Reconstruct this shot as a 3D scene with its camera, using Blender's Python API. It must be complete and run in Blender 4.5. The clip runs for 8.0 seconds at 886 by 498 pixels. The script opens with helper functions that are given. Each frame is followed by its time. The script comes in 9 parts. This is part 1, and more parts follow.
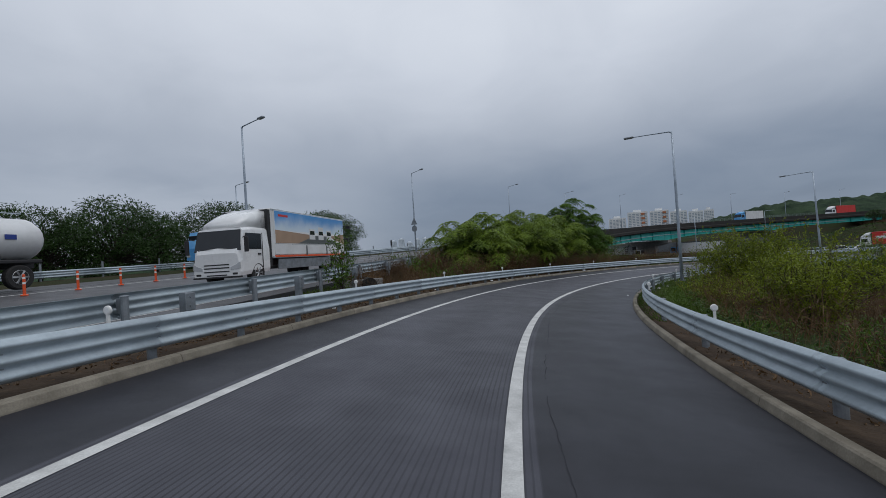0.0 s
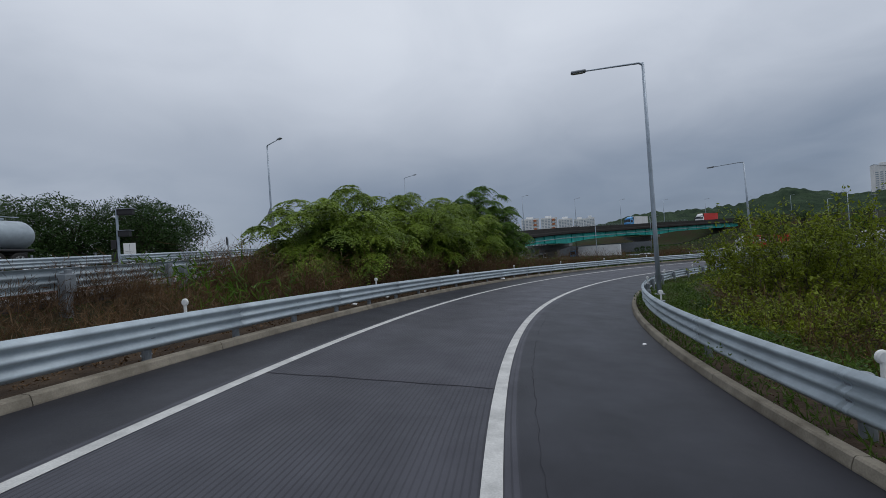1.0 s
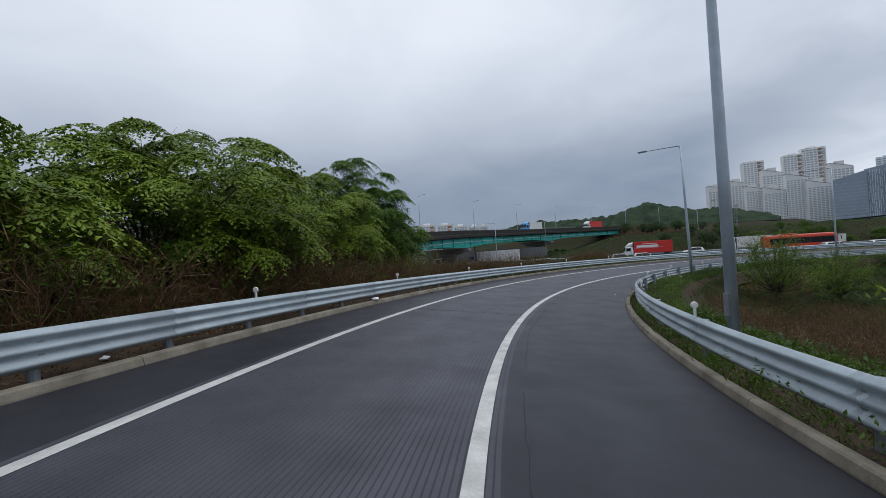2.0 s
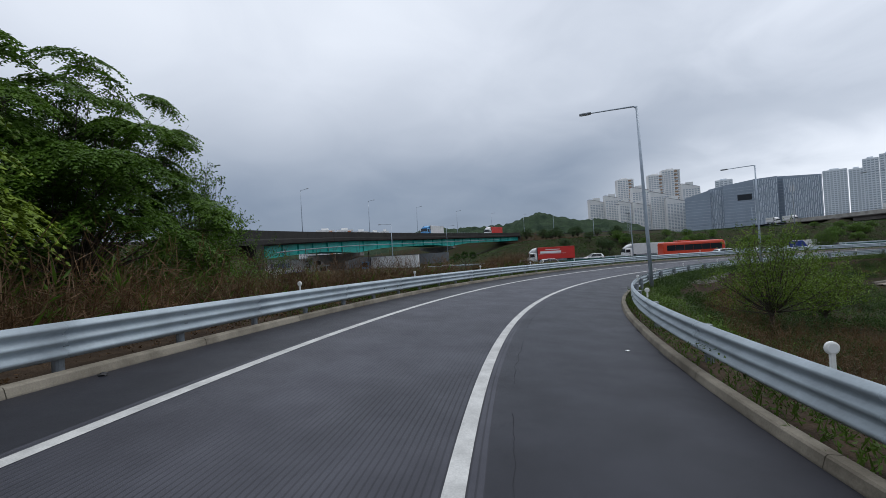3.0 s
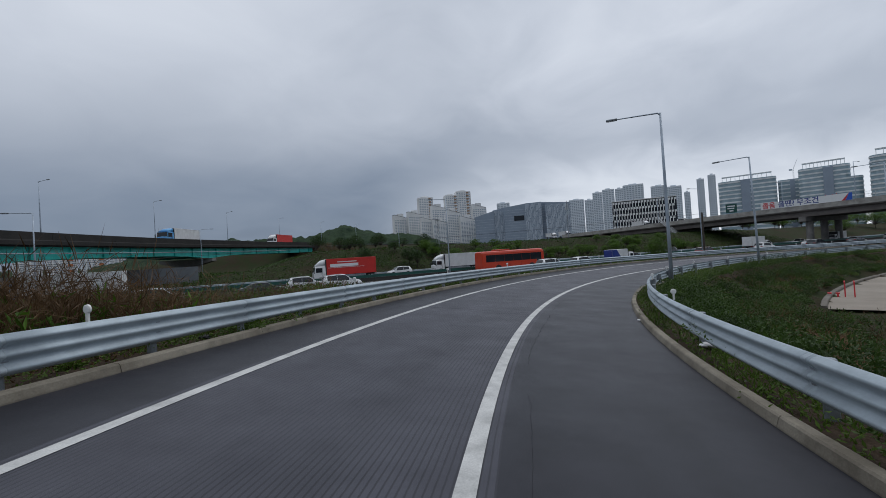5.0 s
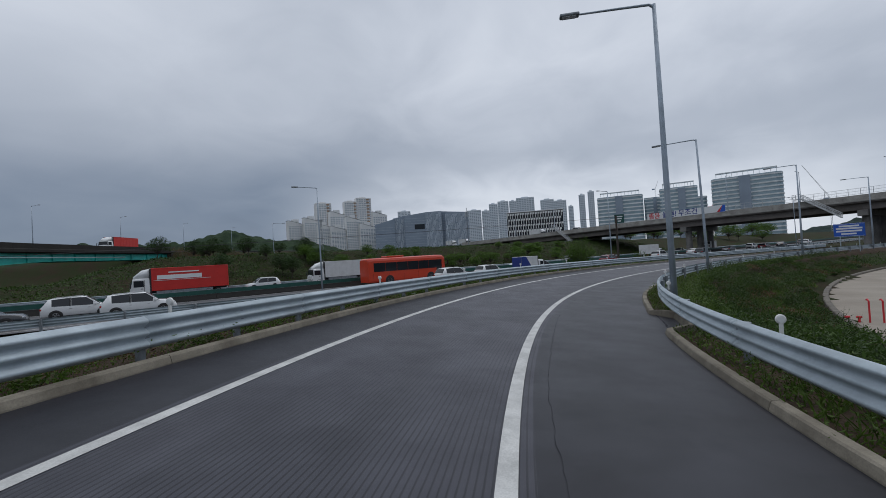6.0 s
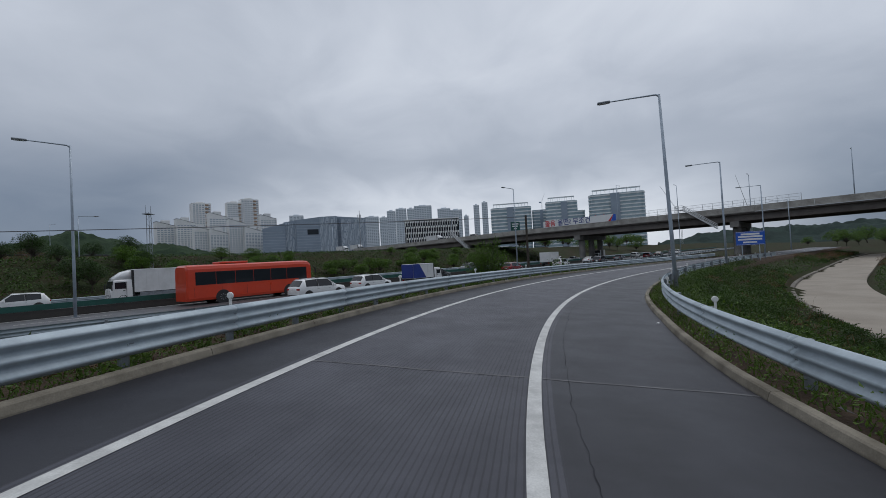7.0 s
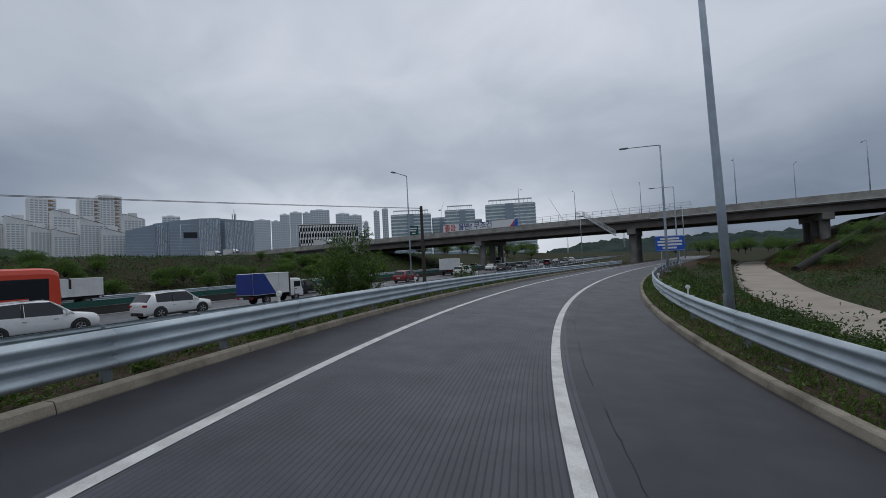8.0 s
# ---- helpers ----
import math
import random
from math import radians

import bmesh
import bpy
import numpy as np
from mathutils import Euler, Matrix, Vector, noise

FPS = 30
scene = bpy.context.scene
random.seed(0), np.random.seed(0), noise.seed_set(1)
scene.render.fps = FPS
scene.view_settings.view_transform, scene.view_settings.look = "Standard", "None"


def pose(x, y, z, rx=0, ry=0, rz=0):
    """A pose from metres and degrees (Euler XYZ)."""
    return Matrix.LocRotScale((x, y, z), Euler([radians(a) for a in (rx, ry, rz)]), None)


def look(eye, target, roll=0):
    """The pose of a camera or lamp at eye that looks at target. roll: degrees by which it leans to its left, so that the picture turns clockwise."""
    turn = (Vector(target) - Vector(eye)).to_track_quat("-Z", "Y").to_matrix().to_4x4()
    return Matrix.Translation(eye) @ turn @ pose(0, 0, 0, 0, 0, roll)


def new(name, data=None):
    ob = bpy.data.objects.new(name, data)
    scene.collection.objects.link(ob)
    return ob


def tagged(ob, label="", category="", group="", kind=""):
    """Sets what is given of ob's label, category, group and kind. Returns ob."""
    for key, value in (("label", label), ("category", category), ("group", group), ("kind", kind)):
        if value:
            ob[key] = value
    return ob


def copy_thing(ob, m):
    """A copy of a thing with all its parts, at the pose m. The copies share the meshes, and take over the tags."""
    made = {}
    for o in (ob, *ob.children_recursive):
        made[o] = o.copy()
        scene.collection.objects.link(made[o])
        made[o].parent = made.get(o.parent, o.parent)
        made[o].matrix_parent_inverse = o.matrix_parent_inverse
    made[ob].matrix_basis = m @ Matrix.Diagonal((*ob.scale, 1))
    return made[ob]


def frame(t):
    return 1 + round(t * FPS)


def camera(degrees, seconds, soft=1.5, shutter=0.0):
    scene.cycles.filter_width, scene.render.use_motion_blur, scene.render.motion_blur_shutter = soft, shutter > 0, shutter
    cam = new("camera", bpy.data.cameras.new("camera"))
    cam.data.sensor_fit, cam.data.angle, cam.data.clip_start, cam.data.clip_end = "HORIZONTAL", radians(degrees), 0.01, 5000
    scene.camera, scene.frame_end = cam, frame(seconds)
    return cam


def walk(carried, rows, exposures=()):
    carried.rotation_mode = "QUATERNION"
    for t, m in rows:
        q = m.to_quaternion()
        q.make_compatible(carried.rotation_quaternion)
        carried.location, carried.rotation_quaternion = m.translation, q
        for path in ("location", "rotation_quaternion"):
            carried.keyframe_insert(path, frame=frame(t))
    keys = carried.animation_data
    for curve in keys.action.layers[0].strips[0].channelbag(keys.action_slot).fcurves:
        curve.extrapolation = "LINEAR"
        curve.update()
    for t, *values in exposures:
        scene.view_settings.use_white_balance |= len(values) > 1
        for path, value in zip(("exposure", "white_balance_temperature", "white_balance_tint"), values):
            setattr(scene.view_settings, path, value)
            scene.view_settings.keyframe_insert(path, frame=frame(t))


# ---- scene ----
cam = camera(92.26, 8.0, 0.8)
PATH = [
    (0.00, look((0.028, -0.000, 1.657), (0.028, 9.999, 1.781), -3.74)),
    (0.25, look((0.502, 3.292, 1.571), (1.116, 13.273, 1.686), -3.77)),
    (0.50, look((1.115, 6.515, 1.480), (2.313, 16.443, 1.587), -3.81)),
    (0.75, look((1.879, 9.668, 1.386), (3.619, 19.515, 1.486), -3.88)),
    (1.00, look((2.795, 12.742, 1.285), (5.067, 22.480, 1.379), -3.94)),
    (1.25, look((3.869, 15.727, 1.170), (6.697, 25.318, 1.258), -3.93)),
    (1.50, look((5.106, 18.619, 1.053), (8.497, 28.026, 1.137), -3.88)),
    (1.75, look((6.518, 21.410, 0.946), (10.478, 30.592, 1.029), -3.80)),
    (2.00, look((8.098, 24.105, 0.844), (12.616, 33.026, 0.925), -3.70)),
    (2.25, look((9.841, 26.707, 0.743), (14.889, 35.339, 0.818), -3.59)),
    (2.50, look((11.751, 29.217, 0.645), (17.298, 37.537, 0.716), -3.49)),
    (2.75, look((13.811, 31.660, 0.551), (19.812, 39.658, 0.631), -3.42)),
    (3.00, look((16.048, 34.012, 0.455), (22.479, 41.670, 0.547), -3.38)),
    (3.25, look((18.494, 36.258, 0.351), (25.348, 43.539, 0.446), -3.43)),
    (3.50, look((21.096, 38.386, 0.247), (28.352, 45.267, 0.342), -3.50)),
    (3.75, look((23.836, 40.371, 0.149), (31.468, 46.832, 0.246), -3.51)),
    (4.00, look((26.692, 42.207, 0.056), (34.673, 48.232, 0.159), -3.51)),
    (4.25, look((29.649, 43.867, -0.029), (37.945, 49.450, 0.083), -3.52)),
    (4.50, look((32.694, 45.364, -0.108), (41.281, 50.487, 0.017), -3.53)),
    (4.75, look((35.804, 46.719, -0.176), (44.663, 51.355, -0.038), -3.57)),
    (5.00, look((38.986, 47.898, -0.241), (48.093, 52.024, -0.091), -3.60)),
    (5.25, look((42.234, 48.885, -0.313), (51.563, 52.482, -0.152), -3.61)),
    (5.50, look((45.537, 49.681, -0.383), (55.058, 52.732, -0.211), -3.60)),
    (5.75, look((48.889, 50.281, -0.445), (58.572, 52.774, -0.256), -3.55)),
    (6.00, look((52.277, 50.682, -0.501), (62.089, 52.603, -0.296), -3.48)),
    (6.25, look((55.693, 50.867, -0.548), (65.601, 52.202, -0.331), -3.37)),
    (6.50, look((59.107, 50.851, -0.594), (69.077, 51.593, -0.366), -3.25)),
    (6.75, look((62.496, 50.649, -0.644), (72.492, 50.789, -0.408), -3.15)),
    (7.00, look((65.868, 50.248, -0.693), (75.855, 49.789, -0.450), -3.07)),
    (7.25, look((69.223, 49.650, -0.736), (79.165, 48.600, -0.486), -2.99)),
    (7.50, look((72.554, 48.849, -0.773), (82.416, 47.219, -0.514), -2.94)),
    (7.75, look((75.858, 47.851, -0.803), (85.609, 45.652, -0.530), -2.91)),
    (8.00, look((79.121, 46.649, -0.832), (88.730, 43.895, -0.544), -2.89)),
]
walk(cam, PATH, [(0.0, 0.0, 6190, 11), (1.0, 0.0, 6170, 11), (2.4, 0.36, 6200, 11), (3.0, 0.30, 6190, 11), (3.5, 0.09, 6190, 11), (4.5, -0.02, 6170, 11), (6.5, -0.10, 6150, 11), (8.0, -0.16, 6140, 11)])

# ---- world and light ----
world = bpy.data.worlds.new("overcast_sky")
scene.world = world
world.use_nodes = True
wt = world.node_tree
wt.nodes.clear()


def wnode(kind, **values):
    n = wt.nodes.new(kind)
    for key, value in values.items():
        n.inputs[key].default_value = value
    return n


SUN_AZ, SUN_EL = radians(125), radians(62)
sky = wt.nodes.new("ShaderNodeTexSky")
sky.sky_type, sky.sun_disc = "NISHITA", False
sky.sun_elevation, sky.sun_rotation = SUN_EL, SUN_AZ
sky_dim = wnode("ShaderNodeMix")
sky_dim.data_type, sky_dim.blend_type = "RGBA", "MULTIPLY"
sky_dim.inputs[0].default_value = 1.0
sky_dim.inputs[7].default_value = (0.08, 0.08, 0.08, 1)
wt.links.new(sky.outputs[0], sky_dim.inputs[6])
coord = wt.nodes.new("ShaderNodeTexCoord")
split = wt.nodes.new("ShaderNodeSeparateXYZ")
wt.links.new(coord.outputs["Generated"], split.inputs[0])
# clouds are laid on a flat ceiling: direction divided by height


def wmath(op, a, b=None, c=None):
    n = wt.nodes.new("ShaderNodeMath")
    n.operation = op
    for k, v in enumerate((a, b, c)):
        if v is None:
            continue
        if isinstance(v, (int, float)):
            n.inputs[k].default_value = v
        else:
            wt.links.new(v, n.inputs[k])
    return n.outputs[0]


def wrange(value, lo, hi, to0, to1, smooth=True):
    n = wt.nodes.new("ShaderNodeMapRange")
    n.interpolation_type = "SMOOTHSTEP" if smooth else "LINEAR"
    for key, v in (("From Min", lo), ("From Max", hi), ("To Min", to0), ("To Max", to1)):
        n.inputs[key].default_value = v
    wt.links.new(value, n.inputs["Value"])
    return n.outputs[0]


def towards(az):
    """How far a direction points towards an azimuth, from -1 to 1."""
    n = wt.nodes.new("ShaderNodeVectorMath")
    n.operation = "DOT_PRODUCT"
    n.inputs[1].default_value = (math.sin(radians(az)), math.cos(radians(az)), 0.0)
    wt.links.new(coord.outputs["Generated"], n.inputs[0])
    return n.outputs["Value"]


up = split.outputs[2]
spread_out = wt.nodes.new("ShaderNodeVectorMath")
spread_out.operation = "DIVIDE"
wt.links.new(coord.outputs["Generated"], spread_out.inputs[0])
wt.links.new(wmath("ADD", wmath("MAXIMUM", up, 0.0), 0.30), spread_out.inputs[1])
big = wnode("ShaderNodeTexNoise", Scale=0.9, Detail=4.0, Roughness=0.45, Distortion=0.35)
small = wnode("ShaderNodeTexNoise", Scale=2.6, Detail=7.0, Roughness=0.52, Distortion=0.5)
for n in (big, small):
    wt.links.new(spread_out.outputs[0], n.inputs["Vector"])
# the cloud is thin overhead and thick towards the horizon
level_light = wt.nodes.new("ShaderNodeFloatCurve")
curve = level_light.mapping.curves[0]
for x, y in ((0.06, 0.245), (0.14, 0.285), (0.24, 0.405), (0.34, 0.535), (0.46, 0.645), (0.62, 0.70)):
    curve.points.new(x, y)
curve.points[0].location, curve.points[-1].location = (0.0, 0.245), (1.0, 0.74)
level_light.mapping.update()
wt.links.new(wmath("MAXIMUM", up, 0.0), level_light.inputs["Value"])
# broken cloud in the east, an even sheet in the north
broken = wrange(towards(108), 0.2, 0.95, 0.45, 1.0)
ripple = wmath("MULTIPLY_ADD", wmath("SUBTRACT", big.outputs["Fac"], 0.5), 1.15, wmath("MULTIPLY", wmath("SUBTRACT", small.outputs["Fac"], 0.5), 0.62))
veil = wmath("MULTIPLY", level_light.outputs[0], wmath("MULTIPLY_ADD", ripple, broken, 1.0))
# a pale gap low over the town in the east, and a paler stretch low in the west
uneven = wmath("MULTIPLY_ADD", wmath("SUBTRACT", small.outputs["Fac"], 0.5), 0.16, up)
gap = wmath("MULTIPLY", wrange(towards(97), 0.74, 0.97, 0.0, 1.0), wrange(uneven, 0.06, 0.25, 0.56, 0.0))
west = wmath("MULTIPLY", wrange(towards(-42), 0.72, 1.0, 0.0, 1.0), wrange(uneven, 0.10, 0.26, 0.19, 0.0))
light = wmath("ADD", veil, wmath("ADD", gap, west))
ramp = wt.nodes.new("ShaderNodeValToRGB")
stops = [(0.12, (0.094, 0.120, 0.162)), (0.25, (0.208, 0.250, 0.314)), (0.45, (0.420, 0.456, 0.508)), (0.65, (0.625, 0.656, 0.700)), (1.0, (0.97, 0.99, 1.0))]
ramp.color_ramp.elements.remove(ramp.color_ramp.elements[1])
for i, (at, c) in enumerate(stops):
    e = ramp.color_ramp.elements[0] if i == 0 else ramp.color_ramp.elements.new(at)
    e.position, e.color = at, (*c, 1)
wt.links.new(light, ramp.inputs[0])
cover = wnode("ShaderNodeMix")
cover.data_type = "RGBA"
cover.inputs[0].default_value = 0.93
wt.links.new(sky_dim.outputs[2], cover.inputs[6])
wt.links.new(ramp.outputs[0], cover.inputs[7])
back = wt.nodes.new("ShaderNodeBackground")
back.inputs[1].default_value = 1.0
wt.links.new(cover.outputs[2], back.inputs[0])
wt.links.new(back.outputs[0], wt.nodes.new("ShaderNodeOutputWorld").inputs[0])

sun = new("sun", bpy.data.lights.new("sun", "SUN"))
sun.data.energy, sun.data.angle, sun.data.color = 0.7, radians(40), (1.0, 0.97, 0.92)
sun_dir = Vector((math.sin(SUN_AZ) * math.cos(SUN_EL), math.cos(SUN_AZ) * math.cos(SUN_EL), math.sin(SUN_EL)))
sun.matrix_world = look(sun_dir * 100, (0, 0, 0))


# ---- materials ----
def material(name, base, rough=0.7, metal=0.0, dark=None, scale=1.0, amount=0.5, fine=40.0, bump=0.15, spread=0.0,
             second=None, coat=0.0, spec=0.5, coords="Object", island=False, depth=0.004, grain=0.28):
    """A surface of two colours mixed by large stains, broken up by fine grain, with relief."""
    m = bpy.data.materials.new(name)
    m.use_nodes = True
    t = m.node_tree
    b = t.nodes["Principled BSDF"]
    b.inputs["Roughness"].default_value, b.inputs["Metallic"].default_value = rough, metal
    b.inputs["Specular IOR Level"].default_value = spec
    b.inputs["Coat Weight"].default_value = coat
    b.inputs["Coat Roughness"].default_value = 0.08
    co = t.nodes.new("ShaderNodeTexCoord")
    n1, n2 = t.nodes.new("ShaderNodeTexNoise"), t.nodes.new("ShaderNodeTexNoise")
    n1.inputs["Scale"].default_value, n1.inputs["Detail"].default_value, n1.inputs["Roughness"].default_value = scale, 6, 0.62
    n2.inputs["Scale"].default_value, n2.inputs["Detail"].default_value = fine, 3
    for n in (n1, n2):
        t.links.new(co.outputs[coords], n.inputs["Vector"])
    r = t.nodes.new("ShaderNodeMapRange")
    r.inputs["From Min"].default_value, r.inputs["From Max"].default_value = 0.38, 0.66
    t.links.new(n1.outputs["Fac"], r.inputs["Value"])
    mul = t.nodes.new("ShaderNodeMath")
    mul.operation = "MULTIPLY"
    mul.inputs[1].default_value = amount
    t.links.new(r.outputs[0], mul.inputs[0])
    mix = t.nodes.new("ShaderNodeMix")
    mix.data_type = "RGBA"
    mix.inputs[6].default_value = (*base, 1)
    mix.inputs[7].default_value = (*(dark or [c * 0.6 for c in base]), 1)
    t.links.new(mul.outputs[0], mix.inputs[0])
    hs = t.nodes.new("ShaderNodeHueSaturation")
    t.links.new(mix.outputs[2], hs.inputs["Color"])
    v = t.nodes.new("ShaderNodeMapRange")
    v.inputs["To Min"].default_value, v.inputs["To Max"].default_value = 1 - grain, 1 + grain
    t.links.new(n2.outputs["Fac"], v.inputs["Value"])
    last = v.outputs[0]
    if spread:
        if island:
            src = t.nodes.new("ShaderNodeNewGeometry").outputs["Random Per Island"]
        else:
            src = t.nodes.new("ShaderNodeObjectInfo").outputs["Random"]
        w = t.nodes.new("ShaderNodeMapRange")
        w.inputs["To Min"].default_value, w.inputs["To Max"].default_value = 1 - spread, 1 + spread
        t.links.new(src, w.inputs["Value"])
        x = t.nodes.new("ShaderNodeMath")
        x.operation = "MULTIPLY"
        t.links.new(last, x.inputs[0])
        t.links.new(w.outputs[0], x.inputs[1])
        last = x.outputs[0]
        if second:
            mix2 = t.nodes.new("ShaderNodeMix")
            mix2.data_type = "RGBA"
            mix2.inputs[7].default_value = (*second, 1)
            t.links.new(mix.outputs[2], mix2.inputs[6])
            t.links.new(src, mix2.inputs[0])
            t.links.new(mix2.outputs[2], hs.inputs["Color"])
    t.links.new(last, hs.inputs["Value"])
    t.links.new(hs.outputs[0], b.inputs["Base Color"])
    rr = t.nodes.new("ShaderNodeMapRange")
    rr.inputs["To Min"].default_value, rr.inputs["To Max"].default_value = max(0.02, rough - 0.12), min(1, rough + 0.12)
    t.links.new(n1.outputs["Fac"], rr.inputs["Value"])
    t.links.new(rr.outputs[0], b.inputs["Roughness"])
    if bump:
        bp = t.nodes.new("ShaderNodeBump")
        bp.inputs["Strength"].default_value, bp.inputs["Distance"].default_value = bump, depth
        t.links.new(n2.outputs["Fac"], bp.inputs["Height"])
        t.links.new(bp.outputs[0], b.inputs["Normal"])
    return m


def leafy(name, a, b_, translucent=0.35):
    """Leaves: colour varies leaf by leaf and branch by branch, and light comes through."""
    m = material(name, a, rough=0.5, dark=b_, scale=0.55, amount=0.9, fine=9, bump=0, spread=0.26, island=True, spec=0.2)
    t = m.node_tree
    b = t.nodes["Principled BSDF"]
    out = t.nodes["Material Output"]
    tr = t.nodes.new("ShaderNodeBsdfTranslucent")
    t.links.new(b.inputs["Base Color"].links[0].from_socket, tr.inputs["Color"])
    ms = t.nodes.new("ShaderNodeMixShader")
    ms.inputs[0].default_value = translucent
    t.links.new(b.outputs[0], ms.inputs[1])
    t.links.new(tr.outputs[0], ms.inputs[2])
    t.links.new(ms.outputs[0], out.inputs[0])
    return m


def road_surface(name, base, dark, rough, grooves=0.0, seal=0.0):
    """Pavement in strip coordinates (u along, v across, in metres): stains drawn out along the traffic, aggregate, saw-cut grooves."""
    m = material(name, base, rough=rough, dark=dark, scale=0.9, amount=0.75, fine=160, bump=0.3, coords="UV", depth=0.006, spec=0.26)
    t = m.node_tree
    b = t.nodes["Principled BSDF"]
    uv = t.nodes.new("ShaderNodeTexCoord")
    mp = t.nodes.new("ShaderNodeMapping")
    mp.inputs["Scale"].default_value = (0.05, 1.1, 1)
    t.links.new(uv.outputs["UV"], mp.inputs[0])
    st = t.nodes.new("ShaderNodeTexNoise")
    st.inputs["Scale"].default_value, st.inputs["Detail"].default_value = 1.0, 5
    t.links.new(mp.outputs[0], st.inputs["Vector"])
    rg = t.nodes.new("ShaderNodeMapRange")
    rg.inputs["From Min"].default_value, rg.inputs["From Max"].default_value = 0.3, 0.7
    rg.inputs["To Min"].default_value, rg.inputs["To Max"].default_value = 0.84, 1.14
    t.links.new(st.outputs["Fac"], rg.inputs["Value"])
    hs = [n for n in t.nodes if n.type == "HUE_SAT"][0]
    old = hs.inputs["Value"].links[0].from_socket
    mu = t.nodes.new("ShaderNodeMath")
    mu.operation = "MULTIPLY"
    t.links.new(old, mu.inputs[0])
    t.links.new(rg.outputs[0], mu.inputs[1])
    last = mu.outputs[0]
    if grooves:
        sp = t.nodes.new("ShaderNodeSeparateXYZ")
        t.links.new(uv.outputs["UV"], sp.inputs[0])
        wob = t.nodes.new("ShaderNodeTexNoise")
        wob.inputs["Scale"].default_value = 0.35
        t.links.new(uv.outputs["UV"], wob.inputs["Vector"])
        wa = t.nodes.new("ShaderNodeMath")
        wa.operation = "MULTIPLY_ADD"
        wa.inputs[1].default_value = 0.03
        t.links.new(wob.outputs["Fac"], wa.inputs[0])
        t.links.new(sp.outputs[1], wa.inputs[2])
        di = t.nodes.new("ShaderNodeMath")
        di.operation = "DIVIDE"
        di.inputs[1].default_value = grooves
        t.links.new(wa.outputs[0], di.inputs[0])
        fr = t.nodes.new("ShaderNodeMath")
        fr.operation = "FRACT"
        t.links.new(di.outputs[0], fr.inputs[0])
        gr = t.nodes.new("ShaderNodeMapRange")
        gr.interpolation_type = "SMOOTHSTEP"
        gr.inputs["From Min"].default_value, gr.inputs["From Max"].default_value = 0.16, 0.34
        t.links.new(fr.outputs[0], gr.inputs["Value"])
        # grooves worn shallow here and there
        worn = t.nodes.new("ShaderNodeMapRange")
        worn.inputs["From Min"].default_value, worn.inputs["From Max"].default_value = 0.35, 0.6
        worn.inputs["To Min"].default_value, worn.inputs["To Max"].default_value = 0.40, 0.75
        n3 = t.nodes.new("ShaderNodeTexNoise")
        n3.inputs["Scale"].default_value = 0.25
        t.links.new(uv.outputs["UV"], n3.inputs["Vector"])
        t.links.new(n3.outputs["Fac"], worn.inputs["Value"])
        dk = t.nodes.new("ShaderNodeMix")
        t.links.new(gr.outputs[0], dk.inputs[0])
        t.links.new(worn.outputs[0], dk.inputs[2])
        dk.inputs[3].default_value = 1.0
        m3 = t.nodes.new("ShaderNodeMath")
        m3.operation = "MULTIPLY"
        t.links.new(last, m3.inputs[0])
        t.links.new(dk.outputs[0], m3.inputs[1])
        last = m3.outputs[0]
        b2 = t.nodes.new("ShaderNodeBump")
        b2.inputs["Strength"].default_value, b2.inputs["Distance"].default_value = 0.5, 0.006
        t.links.new(gr.outputs[0], b2.inputs["Height"])
        t.links.new(b.inputs["Normal"].links[0].from_socket, b2.inputs["Normal"])
        t.links.new(b2.outputs[0], b.inputs["Normal"])
    t.links.new(last, hs.inputs["Value"])
    return m


M_LANE = road_surface("grooved_concrete", (0.059, 0.0595, 0.074), (0.036, 0.0365, 0.047), 0.47, grooves=0.062)
M_SHOULDER = road_surface("shoulder_asphalt", (0.023, 0.0235, 0.031), (0.013, 0.0135, 0.018), 0.44)
M_ROAD = road_surface("highway_asphalt", (0.085, 0.085, 0.09), (0.055, 0.055, 0.06), 0.45)
M_PAINT = material("road_paint", (0.56, 0.56, 0.54), rough=0.55, dark=(0.34, 0.34, 0.33), scale=3, amount=0.8, fine=60, bump=0.2)
M_KERB = material("kerb_concrete", spec=0.2, base=(0.25, 0.225, 0.18), rough=0.85, dark=(0.12, 0.105, 0.082), scale=1.6, amount=0.9, fine=50, bump=0.4, spread=0.12)
M_ZINC = material("galvanised_steel", grain=0.12, base=(0.41, 0.475, 0.515), rough=0.55, metal=0.25, dark=(0.30, 0.345, 0.38), scale=2.2, amount=0.7, fine=25, bump=0.06, spread=0.07)
M_ZINC_DULL = material("weathered_steel", grain=0.12, base=(0.30, 0.33, 0.36), rough=0.55, metal=0.6, dark=(0.18, 0.19, 0.2), scale=3, amount=0.8, fine=30, bump=0.1)
M_WHITE_PLASTIC = material("white_plastic", grain=0.06, base=(0.78, 0.78, 0.76), rough=0.4, dark=(0.55, 0.54, 0.5), scale=6, amount=0.5, fine=30, bump=0.03)
M_POLE = material("grey_lamp_paint", grain=0.06, base=(0.40, 0.46, 0.53), rough=0.38, metal=0.35, dark=(0.24, 0.28, 0.32), scale=1.5, amount=0.6, fine=20, bump=0.04)
M_CONCRETE = material("old_concrete", spec=0.2, base=(0.26, 0.25, 0.235), rough=0.85, dark=(0.13, 0.125, 0.12), scale=0.35, amount=0.85, fine=8, bump=0.3, depth=0.01)
